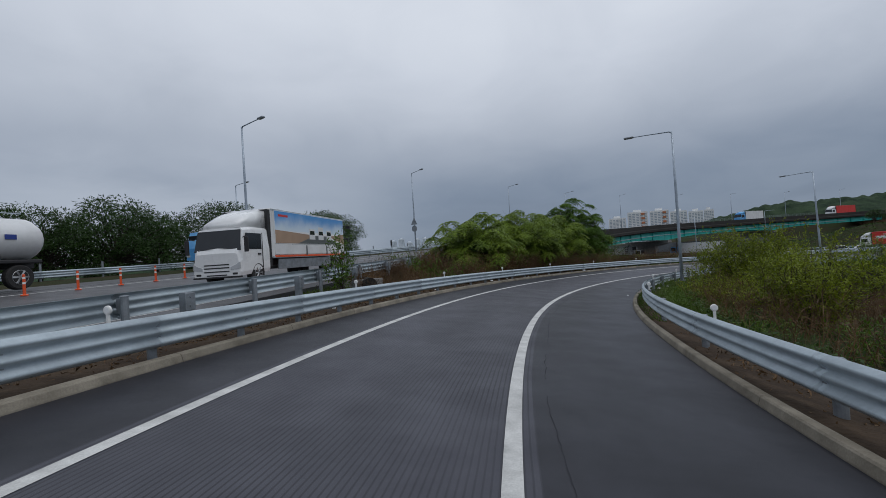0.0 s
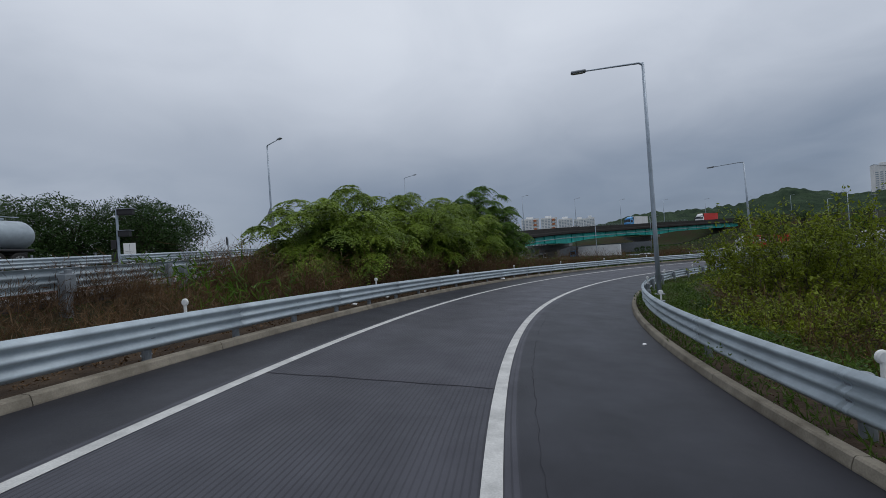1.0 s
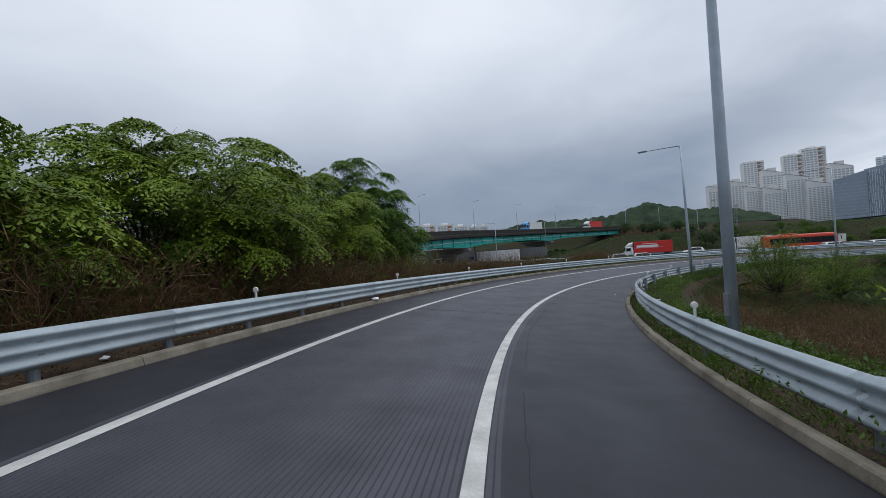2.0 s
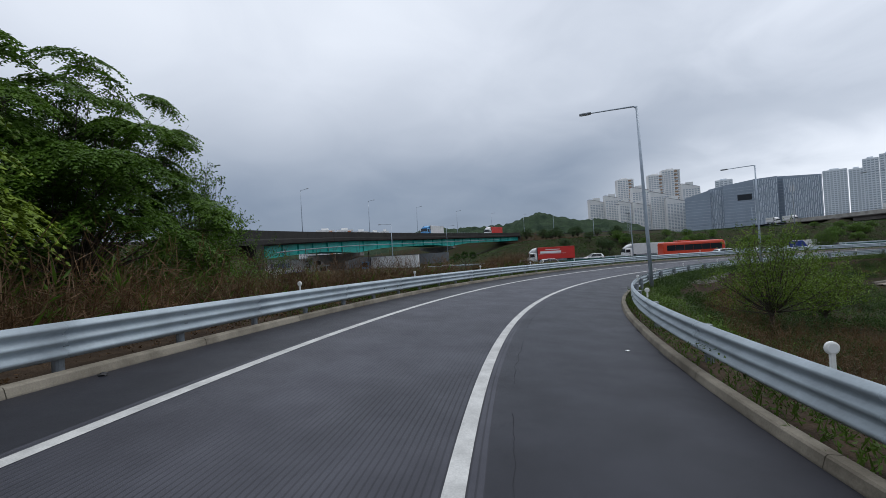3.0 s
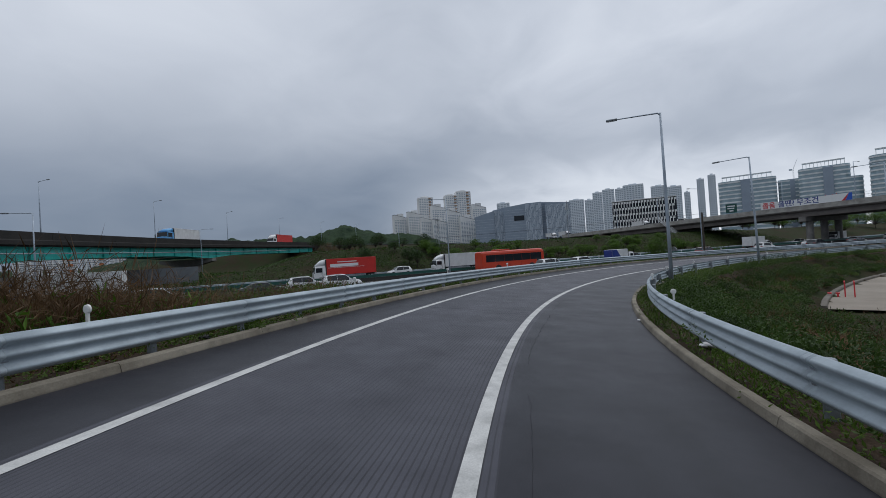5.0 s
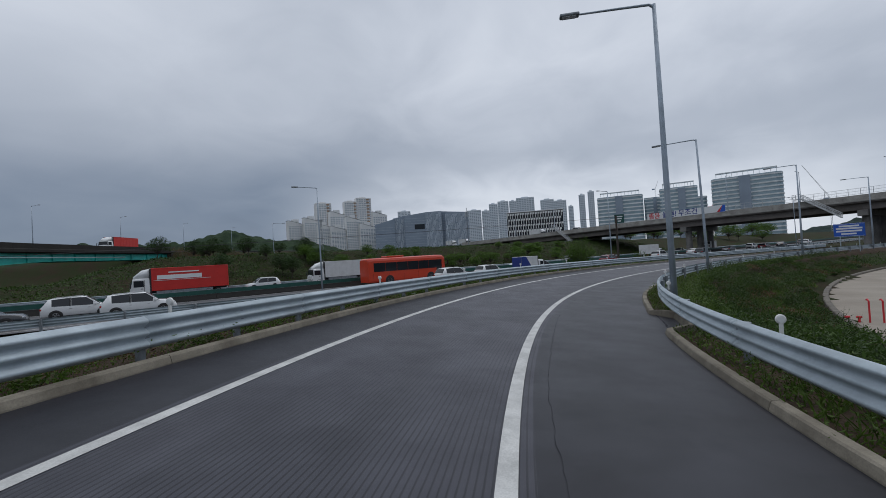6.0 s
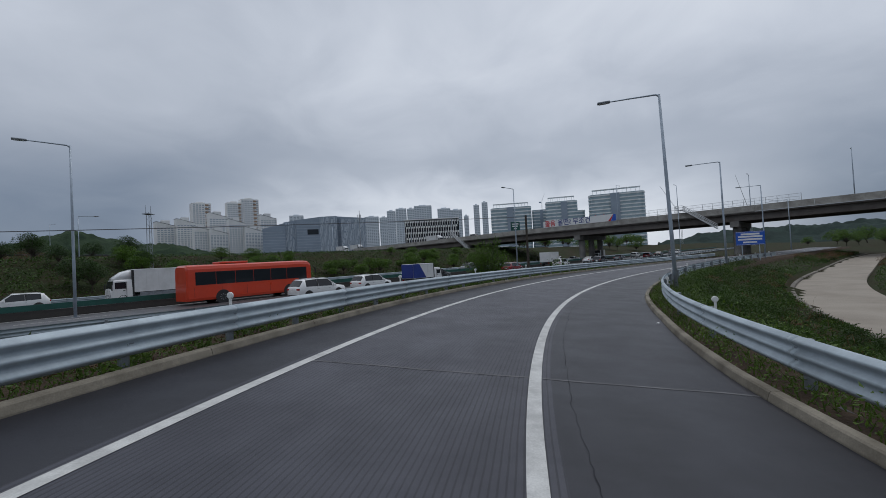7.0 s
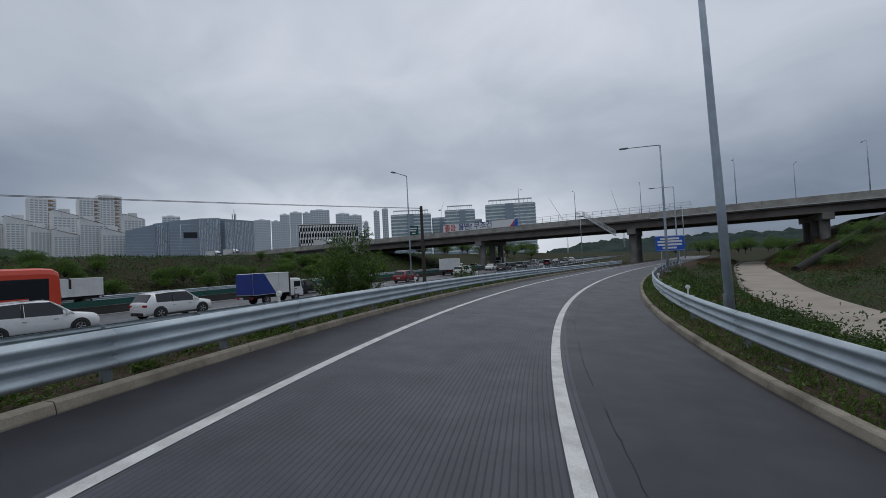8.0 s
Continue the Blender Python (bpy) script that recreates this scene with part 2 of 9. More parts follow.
M_DARK_CONCRETE = material("near_black_concrete", spec=0.2, base=(0.036, 0.034, 0.032), rough=0.9, dark=(0.028, 0.027, 0.026), scale=0.5, amount=0.9, fine=9, bump=0.3, depth=0.01)
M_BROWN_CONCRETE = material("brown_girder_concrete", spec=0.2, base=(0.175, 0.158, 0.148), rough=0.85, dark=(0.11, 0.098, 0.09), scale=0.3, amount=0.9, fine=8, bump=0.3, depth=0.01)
M_TEAL = material("teal_girder_paint", (0.030, 0.46, 0.41), rough=0.5, dark=(0.02, 0.30, 0.27), scale=0.4, amount=0.8, fine=12, bump=0.05)
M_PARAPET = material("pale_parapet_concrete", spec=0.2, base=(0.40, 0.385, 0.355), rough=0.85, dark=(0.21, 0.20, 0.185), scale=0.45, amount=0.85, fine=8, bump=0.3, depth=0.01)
M_PATH = material("path_concrete", spec=0.2, base=(0.31, 0.275, 0.23), rough=0.9, dark=(0.235, 0.205, 0.17), scale=0.35, amount=0.8, fine=20, bump=0.3)
M_GROUND = material("soil_and_grass", spec=0.08, base=(0.026, 0.036, 0.013), rough=0.95, dark=(0.040, 0.029, 0.019), scale=0.22, amount=1.0, fine=6, bump=0.8, depth=0.08)
M_SOIL = material("verge_soil", spec=0.08, base=(0.070, 0.050, 0.034), rough=0.95, dark=(0.035, 0.026, 0.02), scale=1.6, amount=0.9, fine=14, bump=0.9, depth=0.04)
M_BARK = material("bark", (0.075, 0.06, 0.048), rough=0.9, dark=(0.035, 0.028, 0.022), scale=6, amount=0.9, fine=40, bump=0.7, depth=0.02)
M_LEAF_LIGHT = leafy("light_green_leaves", (0.165, 0.240, 0.022), (0.055, 0.095, 0.009), 0.16)
M_LEAF_FRESH = leafy("fresh_green_leaves", (0.150, 0.235, 0.024), (0.066, 0.120, 0.014), 0.3)
M_LEAF_MID = leafy("green_leaves", (0.090, 0.170, 0.017), (0.036, 0.082, 0.009))
M_LEAF_DARK = leafy("dark_green_leaves", (0.040, 0.082, 0.017), (0.018, 0.040, 0.010))
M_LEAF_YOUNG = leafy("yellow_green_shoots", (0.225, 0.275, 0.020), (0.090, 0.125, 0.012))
M_DRY = leafy("dry_brown_stalks", (0.155, 0.092, 0.044), (0.058, 0.035, 0.019), 0.12)
M_CREEPER = leafy("dead_creeper", (0.250, 0.140, 0.078), (0.105, 0.058, 0.034), 0.12)
M_GRASS = leafy("verge_grass", (0.095, 0.160, 0.024), (0.050, 0.085, 0.016))
M_WEED = leafy("creeping_weeds", (0.062, 0.112, 0.022), (0.018, 0.033, 0.010))
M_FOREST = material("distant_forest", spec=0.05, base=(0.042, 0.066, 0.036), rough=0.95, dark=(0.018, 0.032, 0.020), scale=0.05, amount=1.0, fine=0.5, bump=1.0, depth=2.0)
# forest of the far hill, with distance haze put into its grey-blue colour
M_FOREST_HAZED = material("hazed_forest_crowns", (0.034, 0.052, 0.046), rough=0.95, dark=(0.018, 0.028, 0.025), scale=0.03, amount=0.9, fine=0.4, bump=0.6, depth=1.0, spec=0.05)
M_GLASS = material("dark_window_glass", grain=0.06, base=(0.020, 0.024, 0.030), rough=0.1, dark=(0.012, 0.014, 0.018), scale=1, amount=0.4, fine=5, bump=0, spec=0.4)
M_TYRE = material("tyre_rubber", (0.018, 0.018, 0.018), rough=0.85, dark=(0.03, 0.028, 0.026), scale=4, amount=0.5, fine=60, bump=0.2)
M_RIM = material("alloy_rim", grain=0.06, base=(0.42, 0.43, 0.44), rough=0.35, metal=0.8, scale=5, amount=0.4, fine=30, bump=0.02)
M_CAR_WHITE = material("white_car_paint", grain=0.06, base=(0.74, 0.75, 0.75), rough=0.28, dark=(0.66, 0.66, 0.65), scale=1.5, amount=0.4, fine=10, bump=0, coat=0.5)
M_CAR_BLACK = material("black_car_paint", grain=0.06, base=(0.016, 0.018, 0.022), rough=0.25, scale=1.5, amount=0.4, fine=10, bump=0, coat=0.6)
M_CAR_GREY = material("grey_car_paint", grain=0.06, base=(0.16, 0.17, 0.18), rough=0.3, metal=0.3, scale=1.5, amount=0.4, fine=10, bump=0, coat=0.5)
M_CAR_RED = material("dark_red_car_paint", grain=0.06, base=(0.20, 0.015, 0.02), rough=0.28, scale=1.5, amount=0.4, fine=10, bump=0, coat=0.5)
M_BUS_RED = material("orange_red_bus_paint", grain=0.06, base=(0.62, 0.055, 0.018), rough=0.32, dark=(0.5, 0.04, 0.015), scale=1.2, amount=0.4, fine=10, bump=0, coat=0.4)
M_BOX_RED = material("red_cargo_box", grain=0.06, base=(0.58, 0.030, 0.022), rough=0.42, dark=(0.46, 0.022, 0.018), scale=0.8, amount=0.5, fine=8, bump=0.03)
M_BOX_WHITE = material("white_cargo_box", grain=0.06, base=(0.68, 0.69, 0.69), rough=0.45, dark=(0.52, 0.52, 0.51), scale=0.9, amount=0.6, fine=8, bump=0.03)
M_BLUE = material("deep_blue_paint", grain=0.06, base=(0.020, 0.045, 0.24), rough=0.4, dark=(0.015, 0.032, 0.17), scale=1, amount=0.5, fine=9, bump=0.02)
M_SKY_BLUE = material("sky_blue_paint", grain=0.06, base=(0.06, 0.26, 0.58), rough=0.4, dark=(0.16, 0.42, 0.68), scale=0.7, amount=0.9, fine=9, bump=0.02)
M_BLACK = material("black_trim", (0.02, 0.02, 0.022), rough=0.6, scale=3, amount=0.4, fine=20, bump=0.05)
M_ORANGE = material("orange_reflective_plastic", (0.75, 0.10, 0.025), rough=0.45, dark=(0.5, 0.07, 0.02), scale=5, amount=0.5, fine=30, bump=0.03)
M_LAMP_RED = material("red_tail_lamp", grain=0.06, base=(0.35, 0.012, 0.012), rough=0.2, scale=5, amount=0.3, fine=20, bump=0, coat=0.5)
M_LAMP_CLEAR = material("clear_headlamp", grain=0.06, base=(0.62, 0.64, 0.66), rough=0.15, metal=0.3, scale=5, amount=0.3, fine=20, bump=0, coat=0.6)
M_SIGN_BLUE = material("blue_road_sign", grain=0.06, base=(0.018, 0.10, 0.50), rough=0.4, dark=(0.015, 0.08, 0.4), scale=2, amount=0.4, fine=15, bump=0)
M_SIGN_WHITE = material("white_sign_sheet", grain=0.06, base=(0.78, 0.79, 0.79), rough=0.45, dark=(0.68, 0.68, 0.68), scale=2, amount=0.4, fine=15, bump=0)
M_SIGN_RED = material("red_print", grain=0.06, base=(0.62, 0.035, 0.045), rough=0.5, scale=2, amount=0.3, fine=15, bump=0)
M_GREEN_RAIL = material("dark_green_barrier", (0.012, 0.085, 0.068), rough=0.5, dark=(0.008, 0.05, 0.04), scale=1.2, amount=0.7, fine=15, bump=0.04)
# distance haze is put into both wall colours; the back towers' is bluer
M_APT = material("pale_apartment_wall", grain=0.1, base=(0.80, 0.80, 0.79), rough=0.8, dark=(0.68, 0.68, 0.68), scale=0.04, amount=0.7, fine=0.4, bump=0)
M_APT_HAZED = material("hazed_apartment_wall", grain=0.1, base=(0.74, 0.78, 0.82), rough=0.8, dark=(0.60, 0.66, 0.72), scale=0.04, amount=0.7, fine=0.4, bump=0)
M_APT_WINDOW = material("apartment_glazing", grain=0.06, base=(0.40, 0.46, 0.52), rough=0.2, dark=(0.26, 0.31, 0.36), scale=0.3, amount=0.9, fine=1.5, bump=0, spec=0.6)
M_APT_TAN = material("tan_apartment_stripe", (0.36, 0.25, 0.17), rough=0.8, scale=0.1, amount=0.5, fine=1, bump=0)
M_APT_ORANGE = material("orange_gable_paint", (0.50, 0.19, 0.085), rough=0.8, scale=0.1, amount=0.4, fine=1, bump=0)
M_METAL_WALL = material("blue_grey_metal_cladding", grain=0.06, base=(0.31, 0.37, 0.45), rough=0.5, metal=0.1, dark=(0.25, 0.30, 0.37), scale=0.03, amount=0.8, fine=0.5, bump=0)
M_METAL_FIN = material("pale_cladding_fin", grain=0.06, base=(0.72, 0.78, 0.84), rough=0.5, metal=0.1, scale=0.05, amount=0.4, fine=0.5, bump=0)
M_OFFICE_GLASS = material("office_glazing", grain=0.06, base=(0.32, 0.42, 0.47), rough=0.15, dark=(0.22, 0.31, 0.36), scale=0.1, amount=0.7, fine=0.6, bump=0, spec=0.7)
M_OFFICE_BAND = material("office_spandrel", grain=0.06, base=(0.80, 0.83, 0.84), rough=0.6, scale=0.1, amount=0.5, fine=1, bump=0)
M_GREY_WALL = material("grey_sound_wall", (0.17, 0.185, 0.20), rough=0.7, scale=0.2, amount=0.6, fine=2, bump=0.1)
M_RAIL_PAINT = material("pale_rail_paint", (0.52, 0.54, 0.55), rough=0.5, dark=(0.4, 0.4, 0.4), scale=2, amount=0.5, fine=12, bump=0.03)


# ---- building helpers ----
def mesh_object(name, bm, mat, smooth=False):
    me = bpy.data.meshes.new(name)
    bm.to_mesh(me)
    bm.free()
    for mm in (mat if isinstance(mat, (list, tuple)) else [mat]):
        me.materials.append(mm)
    if smooth:
        me.polygons.foreach_set("use_smooth", [True] * len(me.polygons))
    return new(name, me)


def part(name, bm, mat, parent, label="", smooth=False):
    ob = mesh_object(name, bm, mat, smooth)
    ob.parent = parent
    return tagged(ob, label)


def piece(name, me, parent, m):
    """A further object on a mesh that is already there."""
    ob = new(name, me)
    ob.parent = parent
    ob.matrix_local = m
    return ob


def empty(name, label, category, m=None, group="", kind=""):
    ob = new(name)
    ob.empty_display_size = 0.3
    if m is not None:
        ob.matrix_world = m
    return tagged(ob, label, category, group, kind)


def box(bm, x0, y0, z0, x1, y1, z1, bevel=0.0, mat=0):
    v = [bm.verts.new((x, y, z)) for x in (x0, x1) for y in (y0, y1) for z in (z0, z1)]
    faces = [bm.faces.new([v[i] for i in q]) for q in ((0, 1, 3, 2), (4, 6, 7, 5), (0, 4, 5, 1), (2, 3, 7, 6), (0, 2, 6, 4), (1, 5, 7, 3))]
    for f in faces:
        f.material_index = mat
    if bevel:
        edges = {e for f in faces for e in f.edges}
        bmesh.ops.bevel(bm, geom=list(edges), offset=bevel, segments=2, affect="EDGES", profile=0.5)


def tube(bm, a, b, r0, r1=None, n=8, caps=True):
    """A tapered round bar from a to b."""
    a, b = Vector(a), Vector(b)
    r1 = r0 if r1 is None else r1
    d = (b - a).normalized()
    u = d.orthogonal().normalized()
    w = d.cross(u)
    rings = []
    for c, r in ((a, r0), (b, r1)):
        rings.append([bm.verts.new(c + (u * math.cos(i * math.tau / n) + w * math.sin(i * math.tau / n)) * r) for i in range(n)])
    for i in range(n):
        bm.faces.new((rings[0][i], rings[0][(i + 1) % n], rings[1][(i + 1) % n], rings[1][i]))
    if caps:
        bm.faces.new(rings[0][::-1])
        bm.faces.new(rings[1])


def lathe(bm, profile, n=16, centre=(0, 0, 0), axis="z"):
    """A turned body from (radius, height) pairs."""
    rings = []
    for r, h in profile:
        ring = []
        for i in range(n):
            a = i * math.tau / n
            p = (r * math.cos(a), r * math.sin(a), h)
            if axis == "y":
                p = (p[0], p[2], p[1])
            if axis == "x":
                p = (p[2], p[0], p[1])
            ring.append(bm.verts.new(Vector(p) + Vector(centre)))
        rings.append(ring)
    for a, b in zip(rings, rings[1:]):
        for i in range(n):
            bm.faces.new((a[i], a[(i + 1) % n], b[(i + 1) % n], b[i]))
    bm.faces.new(rings[0][::-1])
    bm.faces.new(rings[-1])


def fresh():
    return bmesh.new()


def strip(bm, rows, uv=None, closed=False):
    """Joins rows of points into quads; uv gives each point its place on the strip in metres."""
    layer = bm.loops.layers.uv.verify() if uv else None
    vs = [[bm.verts.new(p) for p in r] for r in rows]
    n = len(rows[0])
    for i in range(len(rows) - 1):
        for j in range(n if closed else n - 1):
            k = (j + 1) % n
            f = bm.faces.new((vs[i][j], vs[i][k], vs[i + 1][k], vs[i + 1][j]))
            if uv:
                for lp, (a, b) in zip(f.loops, ((i, j), (i, k), (i + 1, k), (i + 1, j))):
                    lp[layer].uv = uv[a][b]
    return vs


# ---- lines of the roads ----
class Line:
    """A road's line in plan, from a start, a heading (clockwise from +y) and its curvature by station; heights by station."""

    def __init__(self, x, y, heading, curvature, heights, first, last):
        self.s = np.arange(first, last + 0.01, 0.5)
        kap = np.interp(self.s, *zip(*curvature))
        h = np.concatenate([[0], np.cumsum((kap[1:] + kap[:-1]) * 0.25)])
        self.h = h - np.interp(0, self.s, h) + heading
        mid = (self.h[1:] + self.h[:-1]) / 2
        gx, gy = (np.concatenate([[0], np.cumsum(f(mid) * 0.5)]) for f in (np.sin, np.cos))
        self.x, self.y = gx - np.interp(0, self.s, gx) + x, gy - np.interp(0, self.s, gy) + y
        zs = np.interp(self.s, *zip(*heights))
        kernel = np.ones(33) / 33
        pad = np.concatenate([np.full(16, zs[0]), zs, np.full(16, zs[-1])])
        self.z = np.convolve(pad, kernel, "valid")
        self.banks = None

    def set_bank(self, banks):
        self.banks = banks

    def at(self, s, o=0.0, up=0.0):
        """The point at station s, o metres to the right, up metres above the surface."""
        x, y, z, h = (float(np.interp(s, self.s, a)) for a in (self.x, self.y, self.z, self.h))
        bank = float(np.interp(s, *zip(*self.banks)))
        return Vector((x + math.cos(h) * o, y - math.sin(h) * o, z - bank * o + up))

    def heading(self, s):
        return float(np.interp(s, self.s, self.h))

    def stand(self, s, o=0.0, up=0.0):
        """A pose whose y runs along the road and whose x points to the right."""
        return Matrix.Translation(self.at(s, o, up)) @ Matrix.Rotation(-self.heading(s), 4, "Z")

    def near(self, px, py):
        """Stations, offsets and surface heights for arrays of points."""
        out = [np.empty(len(px)) for _ in range(3)]
        if np.ptp(self.h) < 1e-9:
            sh, ch = math.sin(self.h[0]), math.cos(self.h[0])
            al = (px - self.x[0]) * sh + (py - self.y[0]) * ch
            o = (px - self.x[0]) * ch - (py - self.y[0]) * sh
            s = np.clip(self.s[0] + al, self.s[0], self.s[-1])
            over = np.maximum(np.abs(self.s[0] + al - s) - 0.3, 0)
            return [s, np.where(o < 0, -1.0, 1.0) * np.hypot(o, over), np.interp(s, self.s, self.z)]
        for a in range(0, len(px), 4000):
            q = slice(a, a + 4000)
            # nearest of every eighth station, then the nearest round it
            d = (px[q, None] - self.x[None, ::8]) ** 2 + (py[q, None] - self.y[None, ::8]) ** 2
            k = np.clip(d.argmin(1)[:, None] * 8 + np.arange(-8, 9)[None], 0, len(self.x) - 1)
            d = (px[q, None] - self.x[k]) ** 2 + (py[q, None] - self.y[k]) ** 2
            j = k[np.arange(len(k)), d.argmin(1)]
            o = (px[q] - self.x[j]) * np.cos(self.h[j]) - (py[q] - self.y[j]) * np.sin(self.h[j])
            al = np.abs((px[q] - self.x[j]) * np.sin(self.h[j]) + (py[q] - self.y[j]) * np.cos(self.h[j]))
            sg = np.where(o < 0, -1.0, 1.0)
            o = sg * np.hypot(o, np.maximum(al - 0.3, 0))
            out[0][q], out[1][q] = self.s[j], o
            out[2][q] = self.z[j] - np.interp(self.s[j], *zip(*self.banks)) * np.clip(o, -8, 9)
        return out


RAMP = Line(-3.502, 0.442, 0.1237,
            [(-60, 0.013), (0, 0.0109), (20, 0.0185), (40, 0.0166), (60, 0.0170), (80, 0.0159), (100, 0.0169), (120, 0.0148), (140, 0.0062), (160, 0.0035), (180, 0.0015), (200, 0), (300, 0)],
            [(-60, 1.3), (-20, 0.6), (0, 0.29), (20, -0.30), (40, -0.88), (60, -1.41), (80, -1.82), (100, -2.12), (120, -2.34), (140, -2.55), (160, -2.75), (200, -3.0), (260, -3.3), (300, -3.35)], -60, 300)
RAMP.set_bank([(-60, 0.05), (0, 0.081), (113, 0.070), (165, 0.02), (300, 0.02)])
# the upper road: its far edge, where the lamps stand
UPPER = Line(-13.4, 29.7, 0.2002,
             [(-120, 0), (-2, 0), (0, 0.018), (20, 0.0112), (40, 0.0012), (60, -0.0006), (80, 0.0068), (100, 0.012), (130, 0.0005), (150, 0.0035), (250, 0.0035), (270, 0), (420, 0)],
             [(-120, 0.3), (-40, 0.9), (0, 1.45), (26, 2.1), (60, 3.2), (85, 4.1), (110, 4.75), (140, 5.2), (170, 5.7), (230, 6.4), (290, 7.3), (420, 8.5)], -120, 420)
UPPER.set_bank([(-120, 0.05), (50, 0.055), (110, 0.02), (420, 0.0)])
# the motorway: its median
MOTOR = Line(107.4, 70.3, math.atan2(0.745, -0.667), [(-500, 0), (500, 0)], [(-500, -3.4), (500, -3.4)], -450, 600)
MOTOR.set_bank([(-500, 0), (500, 0)])
# the flyover that crosses the motorway: its near edge
FLY = Line(242, 61, math.atan2(-0.712, -0.703) % math.tau, [(-200, 0), (300, 0)], [(-300, 4.4), (0, 5.4), (60, 6.1), (110, 6.4), (160, 6.9), (300, 7.4)], -220, 260)
FLY.set_bank([(-300, 0), (300, 0)])

# the service path inside the loop: its outer edge
WAY = Line(82.08, 32.89, 2.078, [(-50, 0.030), (0, 0.0123), (20, 0.0112), (45, -0.001), (110, 0.0044)], [(-50, -4.55), (110, -4.55)], -42, 112)
WAY.set_bank([(-50, 0), (115, 0)])
# straight retaining wall below the inner barrier, its face to the right
WALL_RUN = 17.4
WALL = Line(41.5, 44.5, math.atan2(17.32, 1.65), [(-5, 0), (30, 0)], [(-5, -2.27), (0, -2.30), (30, -2.82)], -2, 22)
WALL.set_bank([(-5, 0), (30, 0)])


def by_the_wall(x, y):
    """Metres along the retaining wall from its near end, and metres out from its face."""
    ux, uy = math.sin(WALL.heading(0)), math.cos(WALL.heading(0))
    dx, dy = x - WALL.at(0).x, y - WALL.at(0).y
    return dx * ux + dy * uy, dx * uy - dy * ux


# ---- the ground ----
LOOP_FLOOR, PLAIN = -4.6, -3.75


def wavy(x, y, scale, amount):
    return amount * (np.sin(x / scale * 1.3 + 0.7 * np.sin(y / scale)) + np.sin(y / scale * 1.1 + 1.9 + 0.8 * np.sin(x / scale * 0.7))) / 2


def ground_height(px, py):
    rs, ro, rz = RAMP.near(px, py)
    us, uo, uz = UPPER.near(px, py)
    ms, mo, mz = MOTOR.near(px, py)
    fs, fo, fz = FLY.near(px, py)
    inside = np.clip((ro - 8) / 10, 0, 1) * np.clip((fs * 0 + 300 - rs) / 60, 0, 1)
    z = PLAIN + (LOOP_FLOOR - PLAIN) * inside + wavy(px, py, 9, 0.12)
    # the upper road's bank, cut off where the bridge begins and ends
    d = np.where(uo > 11.2, (uo - 11.2) / 1.7, np.where(uo < -14, (-14 - uo) * 0.06, 0))
    d = d + np.where(us < 170, np.clip(us - 58, 0, None) / 0.9, np.clip(228 - us, 0, None) / 1.3)
    z = np.maximum(z, uz - 0.25 - d)
    # the ramp's bank
    gentle = np.interp(rs, [-60, 28, 56, 300], [5.5, 5.5, 1.7, 1.7])
    d = np.where(ro > 8.4, (ro - 8.4) / gentle, np.where(ro < -3.2, (-3.2 - ro) / 1.8, 0))
    # level behind the retaining wall, cut down in front of it
    along, out = by_the_wall(px, py)
    span = np.clip(np.minimum(along + 1.0, WALL_RUN + 0.2 - along) / 1.0, 0, 1)
    d = np.where((out < -0.3) & (ro < 11), d * (1 - span), d)
    d = d + np.interp(along, [0, WALL_RUN], [0.8, 2.7]) * np.clip((out + 0.9) / 0.5, 0, 1) * span * np.clip((9 - out) / 3, 0, 1)
    z = np.maximum(z, rz - 0.12 - d)
    # approach bank of the flyover, and the slope on its other side
    d = np.where(fo > 0.5, (fo - 0.5) / 1.7, np.where(fo < -22, (-22 - fo) / 1.7, 0)) + np.clip(fs, 0, None) / 1.2
    z = np.maximum(z, fz - 0.5 - d)
    d = np.where(fo > 0.5, np.maximum(fo - 26, 0) / 3.0, np.where(fo < -22, (-22 - fo) / 1.7, 0)) + np.clip(158 - fs, 0, None) / 2.0
    z = np.maximum(z, 3.8 - d)
    # far side of the motorway: bank with shrubs
    d = np.clip(-19 - mo, 0, None)
    z = np.maximum(z, np.where(mo < -19, PLAIN + np.minimum(d * 0.32, 6.0) * np.clip((ms + 48) / 25, 0.4, 1), -99))
    z = np.where(np.abs(mo) < 17.5, -3.62, z)
    strip_r = (ro > -3.3) & (ro < 8.5) & (rs < 299)
    z = np.where(strip_r, np.minimum(z, rz - 0.25), z)
    ws, wo, wz = WAY.near(px, py)
    z = np.where((wo > -0.6) & (wo < 5.6) & (ws < 110), np.minimum(z, -4.72), z)
    strip_u = (uo > -12.8) & (uo < 11.0) & (us < 90)
    z = np.where(strip_u, np.minimum(z, uz - 0.25), z)
    return z


def spread_axis(lo, hi, step, reach):
    far = [0.0]
    while far[-1] < reach:
        far.append(far[-1] + step * 1.3 ** len(far))
    far = np.array(far[1:])
    return np.concatenate([(lo - far)[::-1], np.arange(lo, hi + 0.01, step), hi + far])


gx, gy = spread_axis(-44, 190, 1.3, 3800), spread_axis(-62, 150, 1.3, 3800)
GX, GY = np.meshgrid(gx, gy, indexing="ij")
GZ = ground_height(GX.ravel(), GY.ravel())
me = bpy.data.meshes.new("ground")
nx, ny = len(gx), len(gy)
idx = np.arange(nx * ny).reshape(nx, ny)
quads = np.stack([idx[:-1, :-1], idx[1:, :-1], idx[1:, 1:], idx[:-1, 1:]], -1).reshape(-1, 4)
me.from_pydata(np.stack([GX.ravel(), GY.ravel(), GZ], 1).tolist(), [], quads.tolist())
me.materials.append(M_GROUND)
me.polygons.foreach_set("use_smooth", [True] * len(me.polygons))
